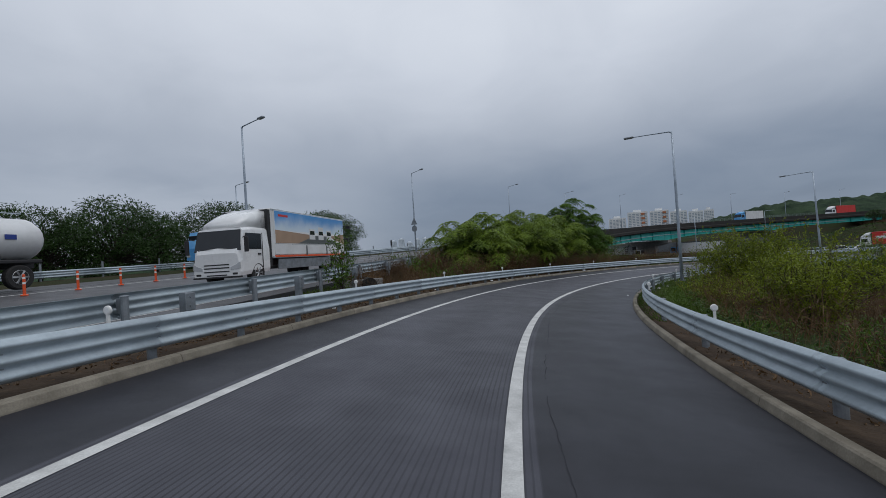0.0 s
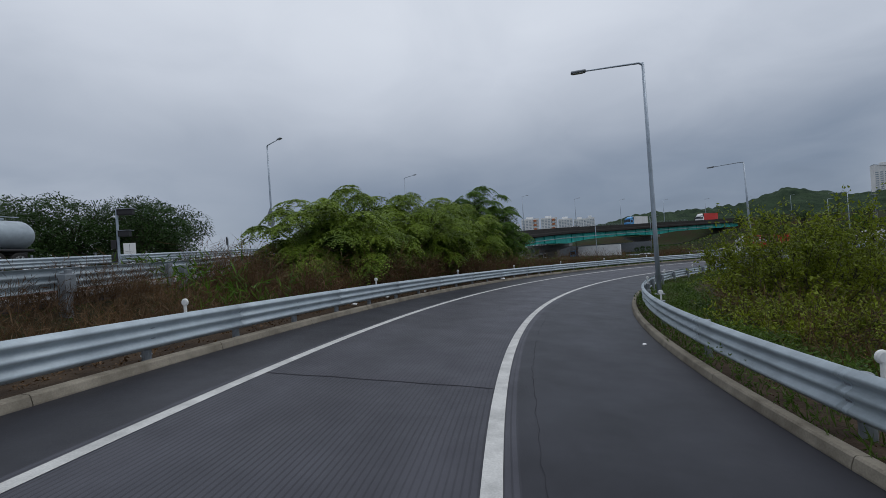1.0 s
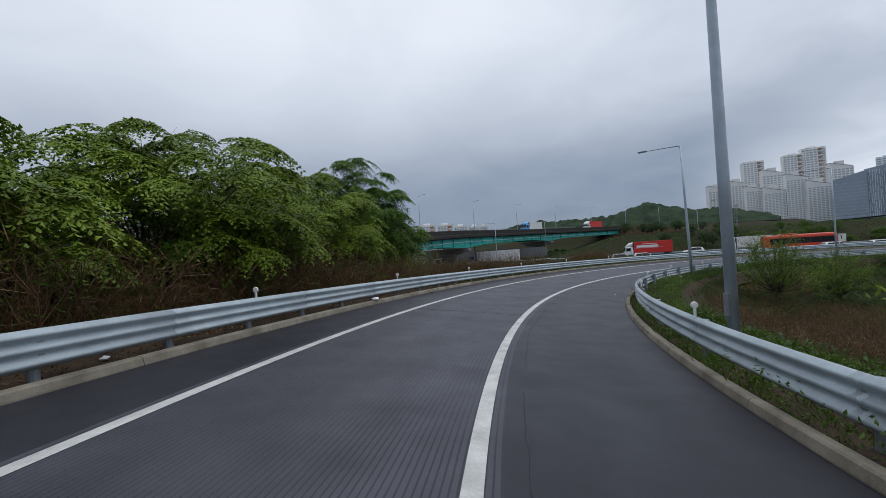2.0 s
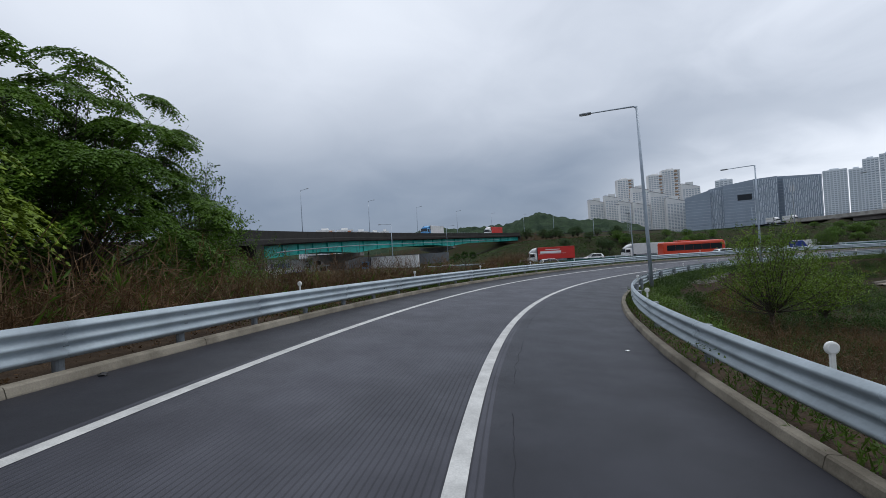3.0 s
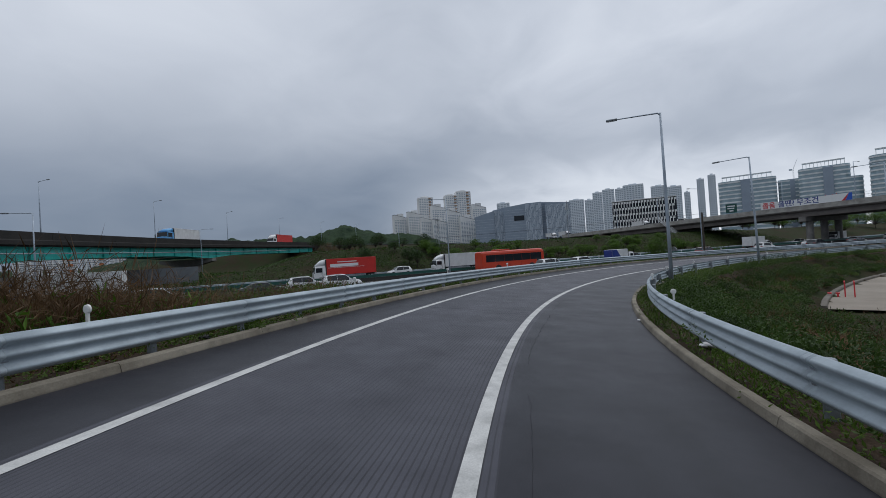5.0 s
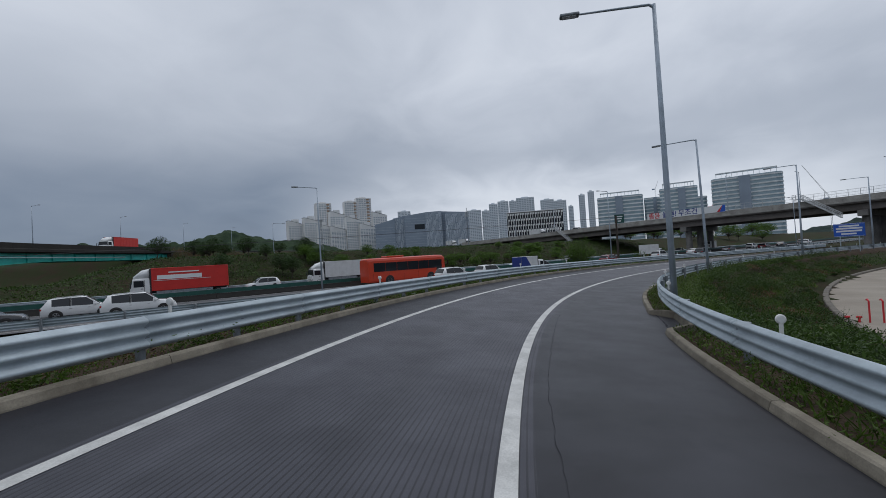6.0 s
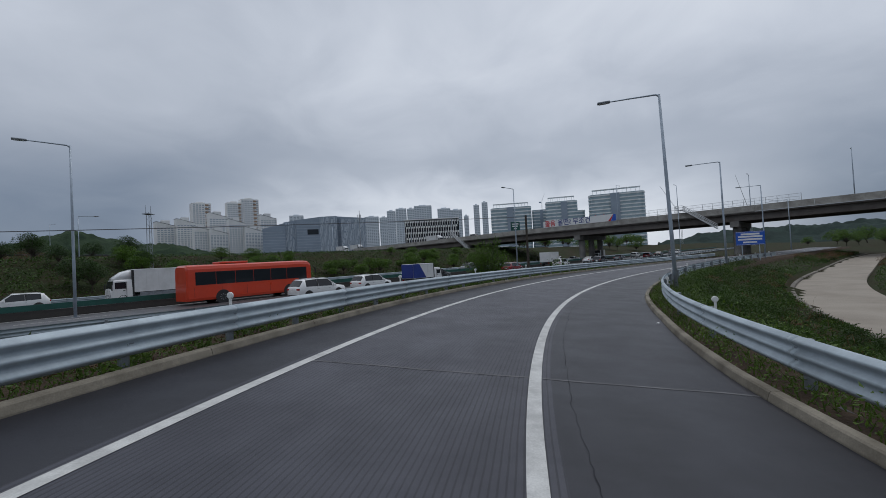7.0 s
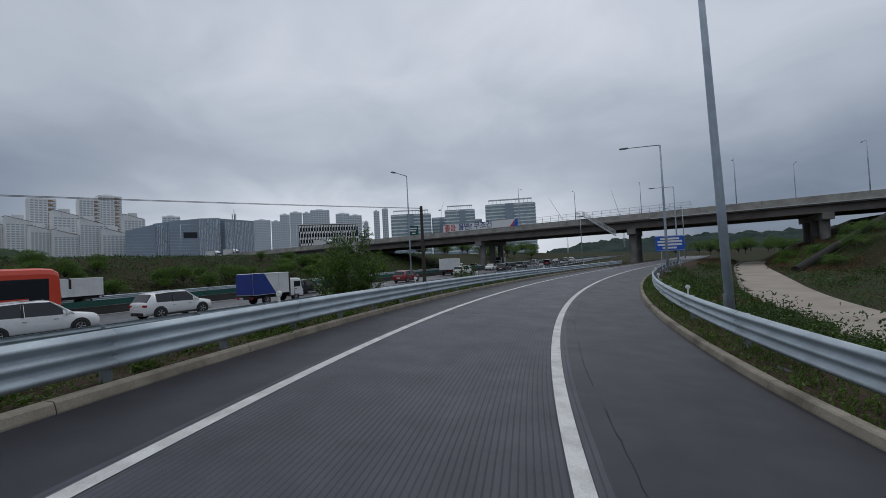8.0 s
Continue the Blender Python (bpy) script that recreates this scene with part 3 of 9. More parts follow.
tagged(new("ground", me), "grassy and bare brown soil over banks and flats", "ground", kind="structure")


def level(x, y):
    return float(ground_height(np.array([x], float), np.array([y], float))[0])


# ---- pavements ----
def ribbon(name, line, s0, s1, offsets, mat, label, category, step=1.0, ups=None, thick=0.0):
    bm = fresh()
    st = np.arange(s0, s1 + 0.01, step)
    ups = ups or [0.0] * len(offsets)
    rows = [[line.at(s, o, u) for o, u in zip(offsets, ups)] for s in st]
    uv = [[(s, o) for o in offsets] for s in st]
    strip(bm, rows, uv)
    bmesh.ops.reverse_faces(bm, faces=bm.faces)
    if thick:
        ends = [[line.at(s, offsets[0], ups[0] - thick) for s in st], [line.at(s, offsets[0], ups[0]) for s in st]]
        strip(bm, [list(r) for r in zip(*ends)])
        ends = [[line.at(s, offsets[-1], ups[-1]) for s in st], [line.at(s, offsets[-1], ups[-1] - thick) for s in st]]
        strip(bm, [list(r) for r in zip(*ends)])
    bmesh.ops.recalc_face_normals(bm, faces=bm.faces)
    return tagged(mesh_object(name, bm, mat), label, category, kind="structure")


S0, S1 = -40, 290
ribbon("road_lane", RAMP, S0, S1, [-0.2, 0.8, 1.8, 2.8, 3.72], M_LANE, "dark grey concrete lane with lengthwise saw-cut grooves", "road")
ribbon("road_shoulder_outer", RAMP, S0, S1, [-1.62, -0.9, -0.2], M_SHOULDER, "smooth dark asphalt shoulder beside the lane", "road")
ribbon("road_shoulder_inner", RAMP, S0, S1, [3.72, 4.7, 5.7, 6.55, 7.0], M_SHOULDER, "wide smooth dark asphalt shoulder with faint stains", "road")
ribbon("lane_line_outer", RAMP, S0, S1, [-0.085, 0.075], M_PAINT, "solid white painted edge line", "road marking", ups=[0.006, 0.006], step=0.5)
ribbon("lane_line_inner", RAMP, S0, S1, [3.42, 3.585], M_PAINT, "solid white painted edge line", "road marking", ups=[0.006, 0.006], step=0.5)


INLET = (95.6, 99.4)


def kerb_in(s):
    """The inner kerb's road face by station; it steps back at a drain inlet."""
    o = float(np.interp(s, [-40, 3, 11, 46, 53, 62, 70, 88, 94, 101, 106, 113, 120, 200], [6.3, 6.3, 6.44, 6.44, 6.53, 6.42, 6.46, 6.25, 6.28, 6.34, 6.22, 6.36, 6.16, 6.2]))
    return o + 0.62 * float(np.clip(min((s - INLET[0]) / 0.5, (INLET[1] - s) / 0.8), 0, 1))


def kerb_out(s):
    return -1.62


def verge(name, edge, width, seed):
    bm = fresh()
    st = np.arange(S0, S1, 0.5)
    rows = []
    for s in st:
        r = []
        for j in range(9):
            o = edge(s) + (0.14 + (abs(width) - 0.14) * j / 8) * (1 if width > 0 else -1)
            p = RAMP.at(s, o, 0)
            bump = noise.noise(Vector((p.x * 0.9, p.y * 0.9, seed))) * 0.05 + noise.noise(Vector((p.x * 3, p.y * 3, seed))) * 0.03
            p.z += 0.05 + (bump if 0 < j else -0.02) - 0.018 * j - (0.28 if j == 7 else 0.75 if j == 8 else 0)
            r.append(p)
        rows.append(r)
    strip(bm, rows)
    bmesh.ops.recalc_face_normals(bm, faces=bm.faces)
    return tagged(mesh_object(name, bm, M_SOIL, True), "bare brown soil verge with litter of dead leaves", "verge", kind="structure")


verge("verge_outer", kerb_out, -2.3, 3.0)
verge("verge_inner", kerb_in, 2.75, 7.0)


# ---- kerbs: cast lengths with open joints ----
def kerb(name, edge, side):
    top = empty(name, "weathered grey concrete kerb with soil stains", "kerb", kind="structure")
    s = -30.0
    while s < 178:
        bm = fresh()
        rows = []
        for q in np.linspace(s + 0.006, s + 2.994, 9):
            a = edge(q)
            # the wall behind the inlet stands taller
            t = 0.07 * (a > 6.6)
            rows.append([RAMP.at(q, a, -0.1), RAMP.at(q, a, 0.02), RAMP.at(q, a - side * 0.025, 0.105 + t), RAMP.at(q, a - side * 0.045, 0.125 + t), RAMP.at(q, a - side * 0.16, 0.125 + t), RAMP.at(q, a - side * 0.17, 0.11 + t), RAMP.at(q, a - side * 0.17, -0.1)])
        vs = strip(bm, rows)
        bm.faces.new(vs[0])
        bm.faces.new(vs[-1])
        bmesh.ops.recalc_face_normals(bm, faces=bm.faces)
        part("kerb_length", bm, M_KERB, top)
        s += 3.0
    return top


kerb("kerb_outer", kerb_out, 1)
kerb("kerb_inner", kerb_in, -1)

# ---- crash barriers ----
W_BEAM = [(0.0, 0.0), (0.015, 0.015), (0.075, 0.05), (0.085, 0.07), (0.078, 0.095), (0.02, 0.14), (0.012, 0.165), (0.02, 0.19), (0.075, 0.222), (0.082, 0.245), (0.075, 0.268), (0.02, 0.30), (0.012, 0.325), (0.02, 0.35), (0.078, 0.395), (0.085, 0.42), (0.075, 0.44), (0.015, 0.475), (0.0, 0.49)]


def beam_rows(line, stations, o, bottom, side):
    rows = []
    for s in stations:
        a = [line.at(s, o + side * d, bottom + h) for d, h in W_BEAM]
        b = [line.at(s, o + side * (d - 0.005), bottom + h) for d, h in W_BEAM]
        rows.append(a + b[::-1])
    return rows


def post_mesh(name, r, height, cap=True):
    bm = fresh()
    lathe(bm, [(r, -0.5), (r, height - 0.01), (r * 1.08, height - 0.01), (r * 1.08, height + 0.012), (r * 0.9, height + 0.022)], 12)
    ob = mesh_object(name, bm, M_ZINC_DULL, False)
    me = ob.data
    bpy.data.objects.remove(ob)
    return me


def block_mesh():
    bm = fresh()
    box(bm, -0.06, -0.045, -0.14, 0.06, 0.045, 0.14, 0.008)
    ob = mesh_object("spacer", bm, M_ZINC_DULL)
    me = ob.data
    bpy.data.objects.remove(ob)
    return me


BLOCK = block_mesh()
POST = post_mesh("post", 0.07, 0.66)


def barrier(label, line, s0, s1, o, side, bottom=0.235, panel=4.0, post_gap=2.0, post=POST, block=True, steps=5):
    top = empty("crash_barrier", label, "guardrail")
    s = s0
    while s < s1 - 0.1:
        bm = fresh()
        over = 0.16
        vs = strip(bm, beam_rows(line, np.linspace(s, s + panel + over, steps), o, bottom, side), closed=True)
        bm.faces.new(vs[0])
        bm.faces.new(vs[-1])
        bmesh.ops.recalc_face_normals(bm, faces=bm.faces)
        part("beam", bm, M_ZINC, top, smooth=True)
        s += panel
    s = s0 + 0.08
    while s < s1:
        piece("post", post, top, line.stand(s, o - side * 0.13, 0))
        if block:
            piece("spacer", BLOCK, top, line.stand(s, o - side * 0.045, bottom + 0.245))
        s += post_gap
    return top


barrier("galvanised steel W-beam barrier along the outer kerb", RAMP, -14.2, 186, -1.93, 1)
barrier("galvanised steel W-beam barrier along the inner kerb", RAMP, -11.8, 186, 6.90, -1, post_gap=4.35, panel=4.35)


def delineator():
    top = empty("delineator", "white plastic reflector post on the crash barrier", "reflector", group="delineators on the barriers")
    bm = fresh()
    box(bm, -0.022, -0.018, 0.0, 0.022, 0.018, 0.17, 0.005)
    part("stem", bm, M_WHITE_PLASTIC, top)
    bm = fresh()
    lathe(bm, [(0.05, -0.02), (0.064, -0.012), (0.066, 0.012), (0.05, 0.02)], 18, (0, 0, 0.205), "y")
    part("head", bm, M_WHITE_PLASTIC, top, smooth=False)
    bm = fresh()
    lathe(bm, [(0.046, -0.024), (0.046, -0.0205)], 16, (0, 0, 0.205), "y")
    part("reflector_disc", bm, M_SIGN_WHITE, top, "round white reflector disc")
    return top


first = delineator()
first.matrix_world = RAMP.stand(5.2, -2.03, 0.68)
for s in np.arange(12.9, 186, 7.75):
    copy_thing(first, RAMP.stand(s, -2.03, 0.68))
for s in np.arange(0.2, 186, 9.12):
    copy_thing(first, RAMP.stand(s, 7.02, 0.68))


# ---- street lamps ----
def street_lamp(height, arm, label, group, double=False, r0=0.1):
    top = empty("street_lamp", label, "street lamp", group=group)
    bm = fresh()
    lathe(bm, [(r0, 0), (r0 * 0.95, height * 0.3), (r0 * 0.78, height * 0.65), (r0 * 0.58, height)], 14)
    part("pole", bm, M_POLE, top, smooth=True)
    bm = fresh()
    box(bm, -0.2, -0.2, 0, 0.2, 0.2, 0.03, 0.004)
    part("base_plate", bm, M_ZINC_DULL, top)
    bm = fresh()
    box(bm, -r0 - 0.015, -0.06, 0.55, -r0 * 0.8, 0.06, 0.95, 0.005)
    part("hatch", bm, M_ZINC_DULL, top)
    bm = fresh()
    pts = [Vector((0.02, 0, height - 0.12)), Vector((-0.14, 0, height + 0.0)), Vector((-arm * 0.5, 0, height + 0.02)), Vector((-arm, 0, height + 0.03))]
    for a, b, ra, rb in zip(pts, pts[1:], (0.05, 0.045, 0.04), (0.045, 0.04, 0.032)):
        tube(bm, a, b, ra, rb, 8)
    part("arm", bm, M_POLE, top)
    bm = fresh()
    x = -arm
    box(bm, x - 0.62, -0.13, height - 0.02, x + 0.02, 0.13, height + 0.09, 0.04)
    head = part("lamp_head", bm, M_ZINC_DULL, top, "grey lamp housing")
    bm = fresh()
    box(bm, x - 0.54, -0.1, height - 0.032, x - 0.1, 0.1, height - 0.018, 0.004)
    part("lens", bm, M_LAMP_CLEAR, head)
    return top


lamp = street_lamp(10.0, 2.35, "tall grey steel street lamp beside the ramp barrier", "lamps along the ramp")
spots = [(36.1, 7.46), (69.0, 7.3), (100.9, 7.2), (125.1, 7.35)]
for i, (s, o) in enumerate(spots):
    # the second and the fourth pole lean a little towards the road
    m = RAMP.stand(s, o, 0.22 if i == 0 else -0.05) @ Matrix.Rotation(radians(-1.2 if i in (1, 3) else 0), 4, "Y") @ Matrix.Rotation(radians(13), 4, "Z")
    if i:
        copy_thing(lamp, m)
    else:
        lamp.matrix_world = m
for x, y in ((106.3, 20.7), (124.4, 1.7), (146.5, -22.0)):
    z = 7.45 - 10
    copy_thing(lamp, Matrix.Translation((x, y, z)) @ Matrix.Rotation(-RAMP.heading(150) + radians(10), 4, "Z"))

# ---- the upper road ----
ribbon("upper_road_pavement", UPPER, -120, 100, [0.0, 3.5, 7.0, 10.6], M_ROAD, "worn grey asphalt of the upper road", "road", thick=0.3)
ribbon("upper_road_line_near", UPPER, -120, 420, [9.6, 9.75], M_PAINT, "white painted edge line", "road marking", ups=[0.006] * 2, step=2)
ribbon("upper_road_line_far", UPPER, -120, 420, [0.9, 1.05], M_PAINT, "white painted edge line", "road marking", ups=[0.006] * 2, step=2)
barrier("galvanised steel barrier along the upper road", UPPER, -64, 52, 11.0, -1, steps=3, post_gap=4.0)
ribbon("upper_road_other_side", UPPER, -120, 96, [-12.4, -8.5, -4.5, -0.1], M_ROAD, "worn grey asphalt of the other carriageway", "road", ups=[-0.6, -0.4, -0.2, 0.0], thick=0.3)
barrier("galvanised steel barrier between the two carriageways", UPPER, -2, 94, -0.8, 1, steps=3, post_gap=4.0)
barrier("galvanised steel barrier on the far edge of the upper road", UPPER, -64, 94, -12.6, 1, bottom=-0.3, steps=3, post_gap=4.0)
upper_lamp = street_lamp(10.0, 2.2, "grey steel street lamp on the upper road's edge", "lamps along the upper road")
for i, s in enumerate((0, 26.3, 54, 82, 110, 137.5, 165.5, 194, 222, 250, 278, -29)):
    m = UPPER.stand(s, -0.1, 0) @ Matrix.Rotation(math.pi * 0.86, 4, "Z")
    if i:
        copy_thing(upper_lamp, m)
    else:
        upper_lamp.matrix_world = m

# ---- the teal girder bridge ----
B0, B1 = 71, 226
ribbon("bridge_pavement", UPPER, 100, 420, [0.0, 3.5, 7.0, 10.6], M_ROAD, "worn asphalt over the girder bridge", "road", thick=0.3, step=2)


def swept(name, line, s0, s1, ring, mat, parent, label="", step=3.0):
    """A bar of any closed section, ring given as (offset, height) pairs, along a line."""
    bm = fresh()
    n = max(2, int((s1 - s0) / step) + 1)
    vs = strip(bm, [[line.at(s, o, u) for o, u in ring] for s in np.linspace(s0, s1, n)], closed=True)
    bm.faces.new(vs[0])
    bm.faces.new(vs[-1])
    bmesh.ops.recalc_face_normals(bm, faces=bm.faces)
    return part(name, bm, mat, parent, label)


bridge = empty("girder_bridge", "road bridge with teal steel girders under a near-black stained concrete parapet", "bridge")
for s in np.arange(B0 - 18, B1, 12):
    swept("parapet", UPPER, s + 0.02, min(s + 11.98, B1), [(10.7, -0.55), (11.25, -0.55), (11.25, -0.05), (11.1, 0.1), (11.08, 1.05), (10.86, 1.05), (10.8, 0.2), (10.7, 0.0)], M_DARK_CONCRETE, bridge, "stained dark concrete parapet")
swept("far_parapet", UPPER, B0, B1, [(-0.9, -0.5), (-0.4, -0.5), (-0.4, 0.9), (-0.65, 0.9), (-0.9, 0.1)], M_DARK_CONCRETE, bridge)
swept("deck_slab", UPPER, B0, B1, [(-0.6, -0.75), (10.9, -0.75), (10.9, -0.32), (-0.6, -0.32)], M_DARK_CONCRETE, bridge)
PIERS = (113, 168)


def girder_depth(s):
    """Deeper over the piers."""
    d = min(abs(s - p) for p in PIERS)
    return 1.55 + 0.75 * max(0.0, 1 - d / 16) ** 1.4


for o in (10.1, 7.0, 3.8, 0.6):
    for a, b in zip((B0, *PIERS), (*PIERS, B1)):
        bm = fresh()
        rows = []
        for s in np.linspace(a + 0.05, b - 0.05, 14):
            h = -0.75 - girder_depth(s)
            rows.append([UPPER.at(s, o + x, z) for x, z in ((-0.3, -0.75), (-0.3, -0.79), (-0.02, -0.8), (-0.02, h + 0.05), (-0.3, h + 0.04), (-0.3, h), (0.3, h), (0.3, h + 0.04), (0.02, h + 0.05), (0.02, -0.8), (0.3, -0.79), (0.3, -0.75))])
        vs = strip(bm, rows, closed=True)
        bm.faces.new(vs[0])
        bm.faces.new(vs[-1])
        bmesh.ops.recalc_face_normals(bm, faces=bm.faces)
        g = part("girder", bm, M_TEAL, bridge)
        if o > 10:
            for s in np.arange(a + 3, b - 1, 6.5):
                bm = fresh()
                h = -0.75 - girder_depth(s)
                box(bm, 0.02, -0.012, h + 0.05, 0.27, 0.012, -0.8)
                st = part("stiffener", bm, M_TEAL, g)
                st.matrix_local = UPPER.stand(s, o, 0)
swept("drain_pipe", UPPER, B0 + 4, B1 - 20, [(11.2, -1.62), (11.28, -1.70), (11.36, -1.62), (11.28, -1.54)], M_ZINC_DULL, bridge, "long steel drain pipe")
for p in PIERS:
    z = UPPER.at(p, 5).z
    base = PLAIN - 0.6
    bm = fresh()
    tops, lows = z - 0.75 - girder_depth(p) - 0.12, z - 4.6
    ring = [(-0.8, tops), (11.4, tops), (11.4, tops - 0.6), (8.2, lows), (2.4, lows), (-0.8, tops - 0.6)]
    va = [bm.verts.new((x - 5.3, -0.8, q)) for x, q in ring]
    vb = [bm.verts.new((x - 5.3, 0.8, q)) for x, q in ring]
    bm.faces.new(va)
    bm.faces.new(vb[::-1])
    for i in range(6):
        bm.faces.new((va[i], va[(i + 1) % 6], vb[(i + 1) % 6], vb[i]))
    bmesh.ops.recalc_face_normals(bm, faces=bm.faces)
    zf = UPPER.at(p, 5.3).z
    m = Matrix.Translation((0, 0, -zf)) @ UPPER.stand(p, 5.3, 0)
    part("pier_cap", bm, M_CONCRETE, bridge).matrix_local = m
    bm = fresh()
    box(bm, -2.6, -0.7, base, 2.6, 0.7, lows + 0.02, 0.15)
    part("pier_column", bm, M_CONCRETE, bridge).matrix_local = m
for s, d in ((B0, -1), (B1, 1)):
    bm = fresh()
    z = UPPER.at(s, 5).z
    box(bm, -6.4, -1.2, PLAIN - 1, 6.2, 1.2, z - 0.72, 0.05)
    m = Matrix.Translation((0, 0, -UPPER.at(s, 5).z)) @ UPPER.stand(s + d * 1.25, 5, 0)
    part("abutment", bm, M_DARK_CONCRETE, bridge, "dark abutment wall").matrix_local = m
# bare earth heaped beside the far abutment
c = UPPER.at(227, 15)
bm = fresh()
rows = []
for i in range(29):
    a = i / 28 * math.tau
    row_pts = []
    for j in range(11):
        f = j / 10
        x, y = c.x + math.cos(a) * f * 13, c.y + math.sin(a) * f * 10
        rough = noise.noise(Vector((x * 0.35, y * 0.35, 3))) * 1.3 + noise.noise(Vector((x * 1.1, y * 1.1, 8))) * 0.45
        row_pts.append((x, y, PLAIN - 0.6 + (9.0 + rough) * (1 - f) ** 0.8 + rough * 0.4 * (f < 1)))
    rows.append(row_pts)
strip(bm, rows)
bmesh.ops.remove_doubles(bm, verts=bm.verts, dist=0.02)
bmesh.ops.recalc_face_normals(bm, faces=bm.faces)
M_EARTH = material("dark_bare_earth", spec=0.08, base=(0.052, 0.038, 0.027), rough=0.95, dark=(0.026, 0.020, 0.015), scale=0.6, amount=0.9, fine=5, bump=0.9, depth=0.1)
tagged(mesh_object("earth_bank", bm, M_EARTH, True), "dark bare earth heaped beside the bridge abutment", "earth bank", kind="structure")
# a light fence on part of the far side
for s in np.arange(130, 212, 2.0):
    bm = fresh()
    tube(bm, (0, 0, 0.9), (0, 0, 2.0), 0.03, n=6)
    part("fence_post", bm, M_ZINC_DULL, bridge).matrix_local = UPPER.stand(s, -0.5, 0)
for h in (1.15, 1.35, 1.55, 1.75, 1.97):
    swept("fence_rail", UPPER, 130, 210, [(-0.52, h), (-0.48, h), (-0.48, h + 0.035), (-0.52, h + 0.035)], M_ZINC_DULL, bridge)

# ---- the motorway ----
ribbon("motorway_near", MOTOR, -430, 580, [0.6, 4, 8, 12, 16.2], M_ROAD, "wet grey asphalt motorway carriageway", "road", step=5, ups=[0.0, 0, 0, 0, 0])
ribbon("motorway_far", MOTOR, -430, 580, [-16.2, -12, -8, -4, -0.6], M_ROAD, "wet grey asphalt motorway carriageway", "road", step=5)
for i, o in enumerate((1.2, 15.0, -1.2, -15.0)):
    ribbon("motorway_edge_line_%d" % (i + 1), MOTOR, -430, 580, [o - 0.1, o + 0.1], M_PAINT, "solid painted edge line", "road marking", step=10, ups=[0.006] * 2)
for i, o in enumerate((4.7, 8.2, 11.7, -4.7, -8.2, -11.7)):
    bm = fresh()
    for s in np.arange(-300, 400, 13.0):
        strip(bm, [[MOTOR.at(s, o - 0.08, 0.006), MOTOR.at(s, o + 0.08, 0.006)], [MOTOR.at(s + 5, o - 0.08, 0.006), MOTOR.at(s + 5, o + 0.08, 0.006)]])
    bmesh.ops.recalc_face_normals(bm, faces=bm.faces)
    tagged(mesh_object("motorway_lane_line_%d" % (i + 1), bm, M_PAINT), "dashed white lane line", "road marking", kind="structure")
median = empty("median_barrier", "dark green steel median barrier on a concrete foot", "guardrail")
for s in np.arange(-300, 400, 20):
    swept("concrete_foot", MOTOR, s, s + 19.97, [(-0.35, 0), (0.35, 0), (0.2, 0.35), (0.14, 0.55), (-0.14, 0.55), (-0.2, 0.35)], M_DARK_CONCRETE, median)
    swept("green_panel", MOTOR, s, s + 19.97, [(-0.06, 0.57), (0.06, 0.57), (0.06, 1.0), (-0.06, 1.0)], M_GREEN_RAIL, median, "dark green panel")
for o, side in ((16.6, -1), (-16.7, 1)):
    barrier("galvanised steel barrier at the motorway's edge", MOTOR, -200, 320, o, side, panel=8.0, post_gap=4.0, steps=2, block=False)

# ---- the flyover ----
fly = empty("flyover", "brown concrete flyover with parapet and low girders over the motorway", "bridge")
FP = (36, 78, 116, 150)
for s in np.arange(-30, 230, 10):
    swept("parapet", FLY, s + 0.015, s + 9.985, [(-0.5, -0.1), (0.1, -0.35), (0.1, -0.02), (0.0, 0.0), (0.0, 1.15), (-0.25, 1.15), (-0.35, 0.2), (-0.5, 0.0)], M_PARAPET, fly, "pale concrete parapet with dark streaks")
swept("far_parapet", FLY, -30, 230, [(-20.5, -0.3), (-20.0, -0.3), (-20.0, 1.15), (-20.3, 1.15), (-20.5, 0.1)], M_CONCRETE, fly)
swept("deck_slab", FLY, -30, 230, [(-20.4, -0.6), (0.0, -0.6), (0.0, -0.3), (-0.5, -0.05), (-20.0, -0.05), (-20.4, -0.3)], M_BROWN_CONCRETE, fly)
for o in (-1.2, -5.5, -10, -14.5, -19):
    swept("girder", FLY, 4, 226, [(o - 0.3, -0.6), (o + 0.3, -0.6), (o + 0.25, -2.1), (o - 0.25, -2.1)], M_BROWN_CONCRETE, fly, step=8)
for p in FP:
    bm = fresh()
    zt = FLY.at(p, -10).z - 2.1
    m = Matrix.Translation((0, 0, -FLY.at(p, -10).z)) @ FLY.stand(p, -10, 0)
    box(bm, -9.6, -0.9, zt - 1.3, 9.6, 0.9, zt, 0.1)
    part("pier_cap", bm, M_CONCRETE, fly).matrix_local = m
    for x in (-6.5, 0, 6.5):
        bm = fresh()
        lathe(bm, [(0.85, PLAIN - 1.5), (0.85, zt - 1.28)], 18)
        part("pier_column", bm, M_CONCRETE, fly, smooth=False).matrix_local = m @ Matrix.Translation((x, 0, 0))
bm = fresh()
box(bm, -11, -0.6, PLAIN - 1, 11, 0.6, FLY.at(0, 0).z - 0.62, 0.05)
part("abutment", bm, M_CONCRETE, fly).matrix_local = Matrix.Translation((0, 0, -FLY.at(0, -10).z)) @ FLY.stand(-1, -10, 0)
ribbon("flyover_pavement", FLY, -150, 240, [-20, -10, -0.5], M_ROAD, "asphalt on the flyover", "road", step=5, ups=[0.0, 0, 0])

# ---- plants ----
rng = np.random.default_rng(11)


def unit(v):
    return v / np.maximum(np.linalg.norm(v, axis=-1, keepdims=True), 1e-9)


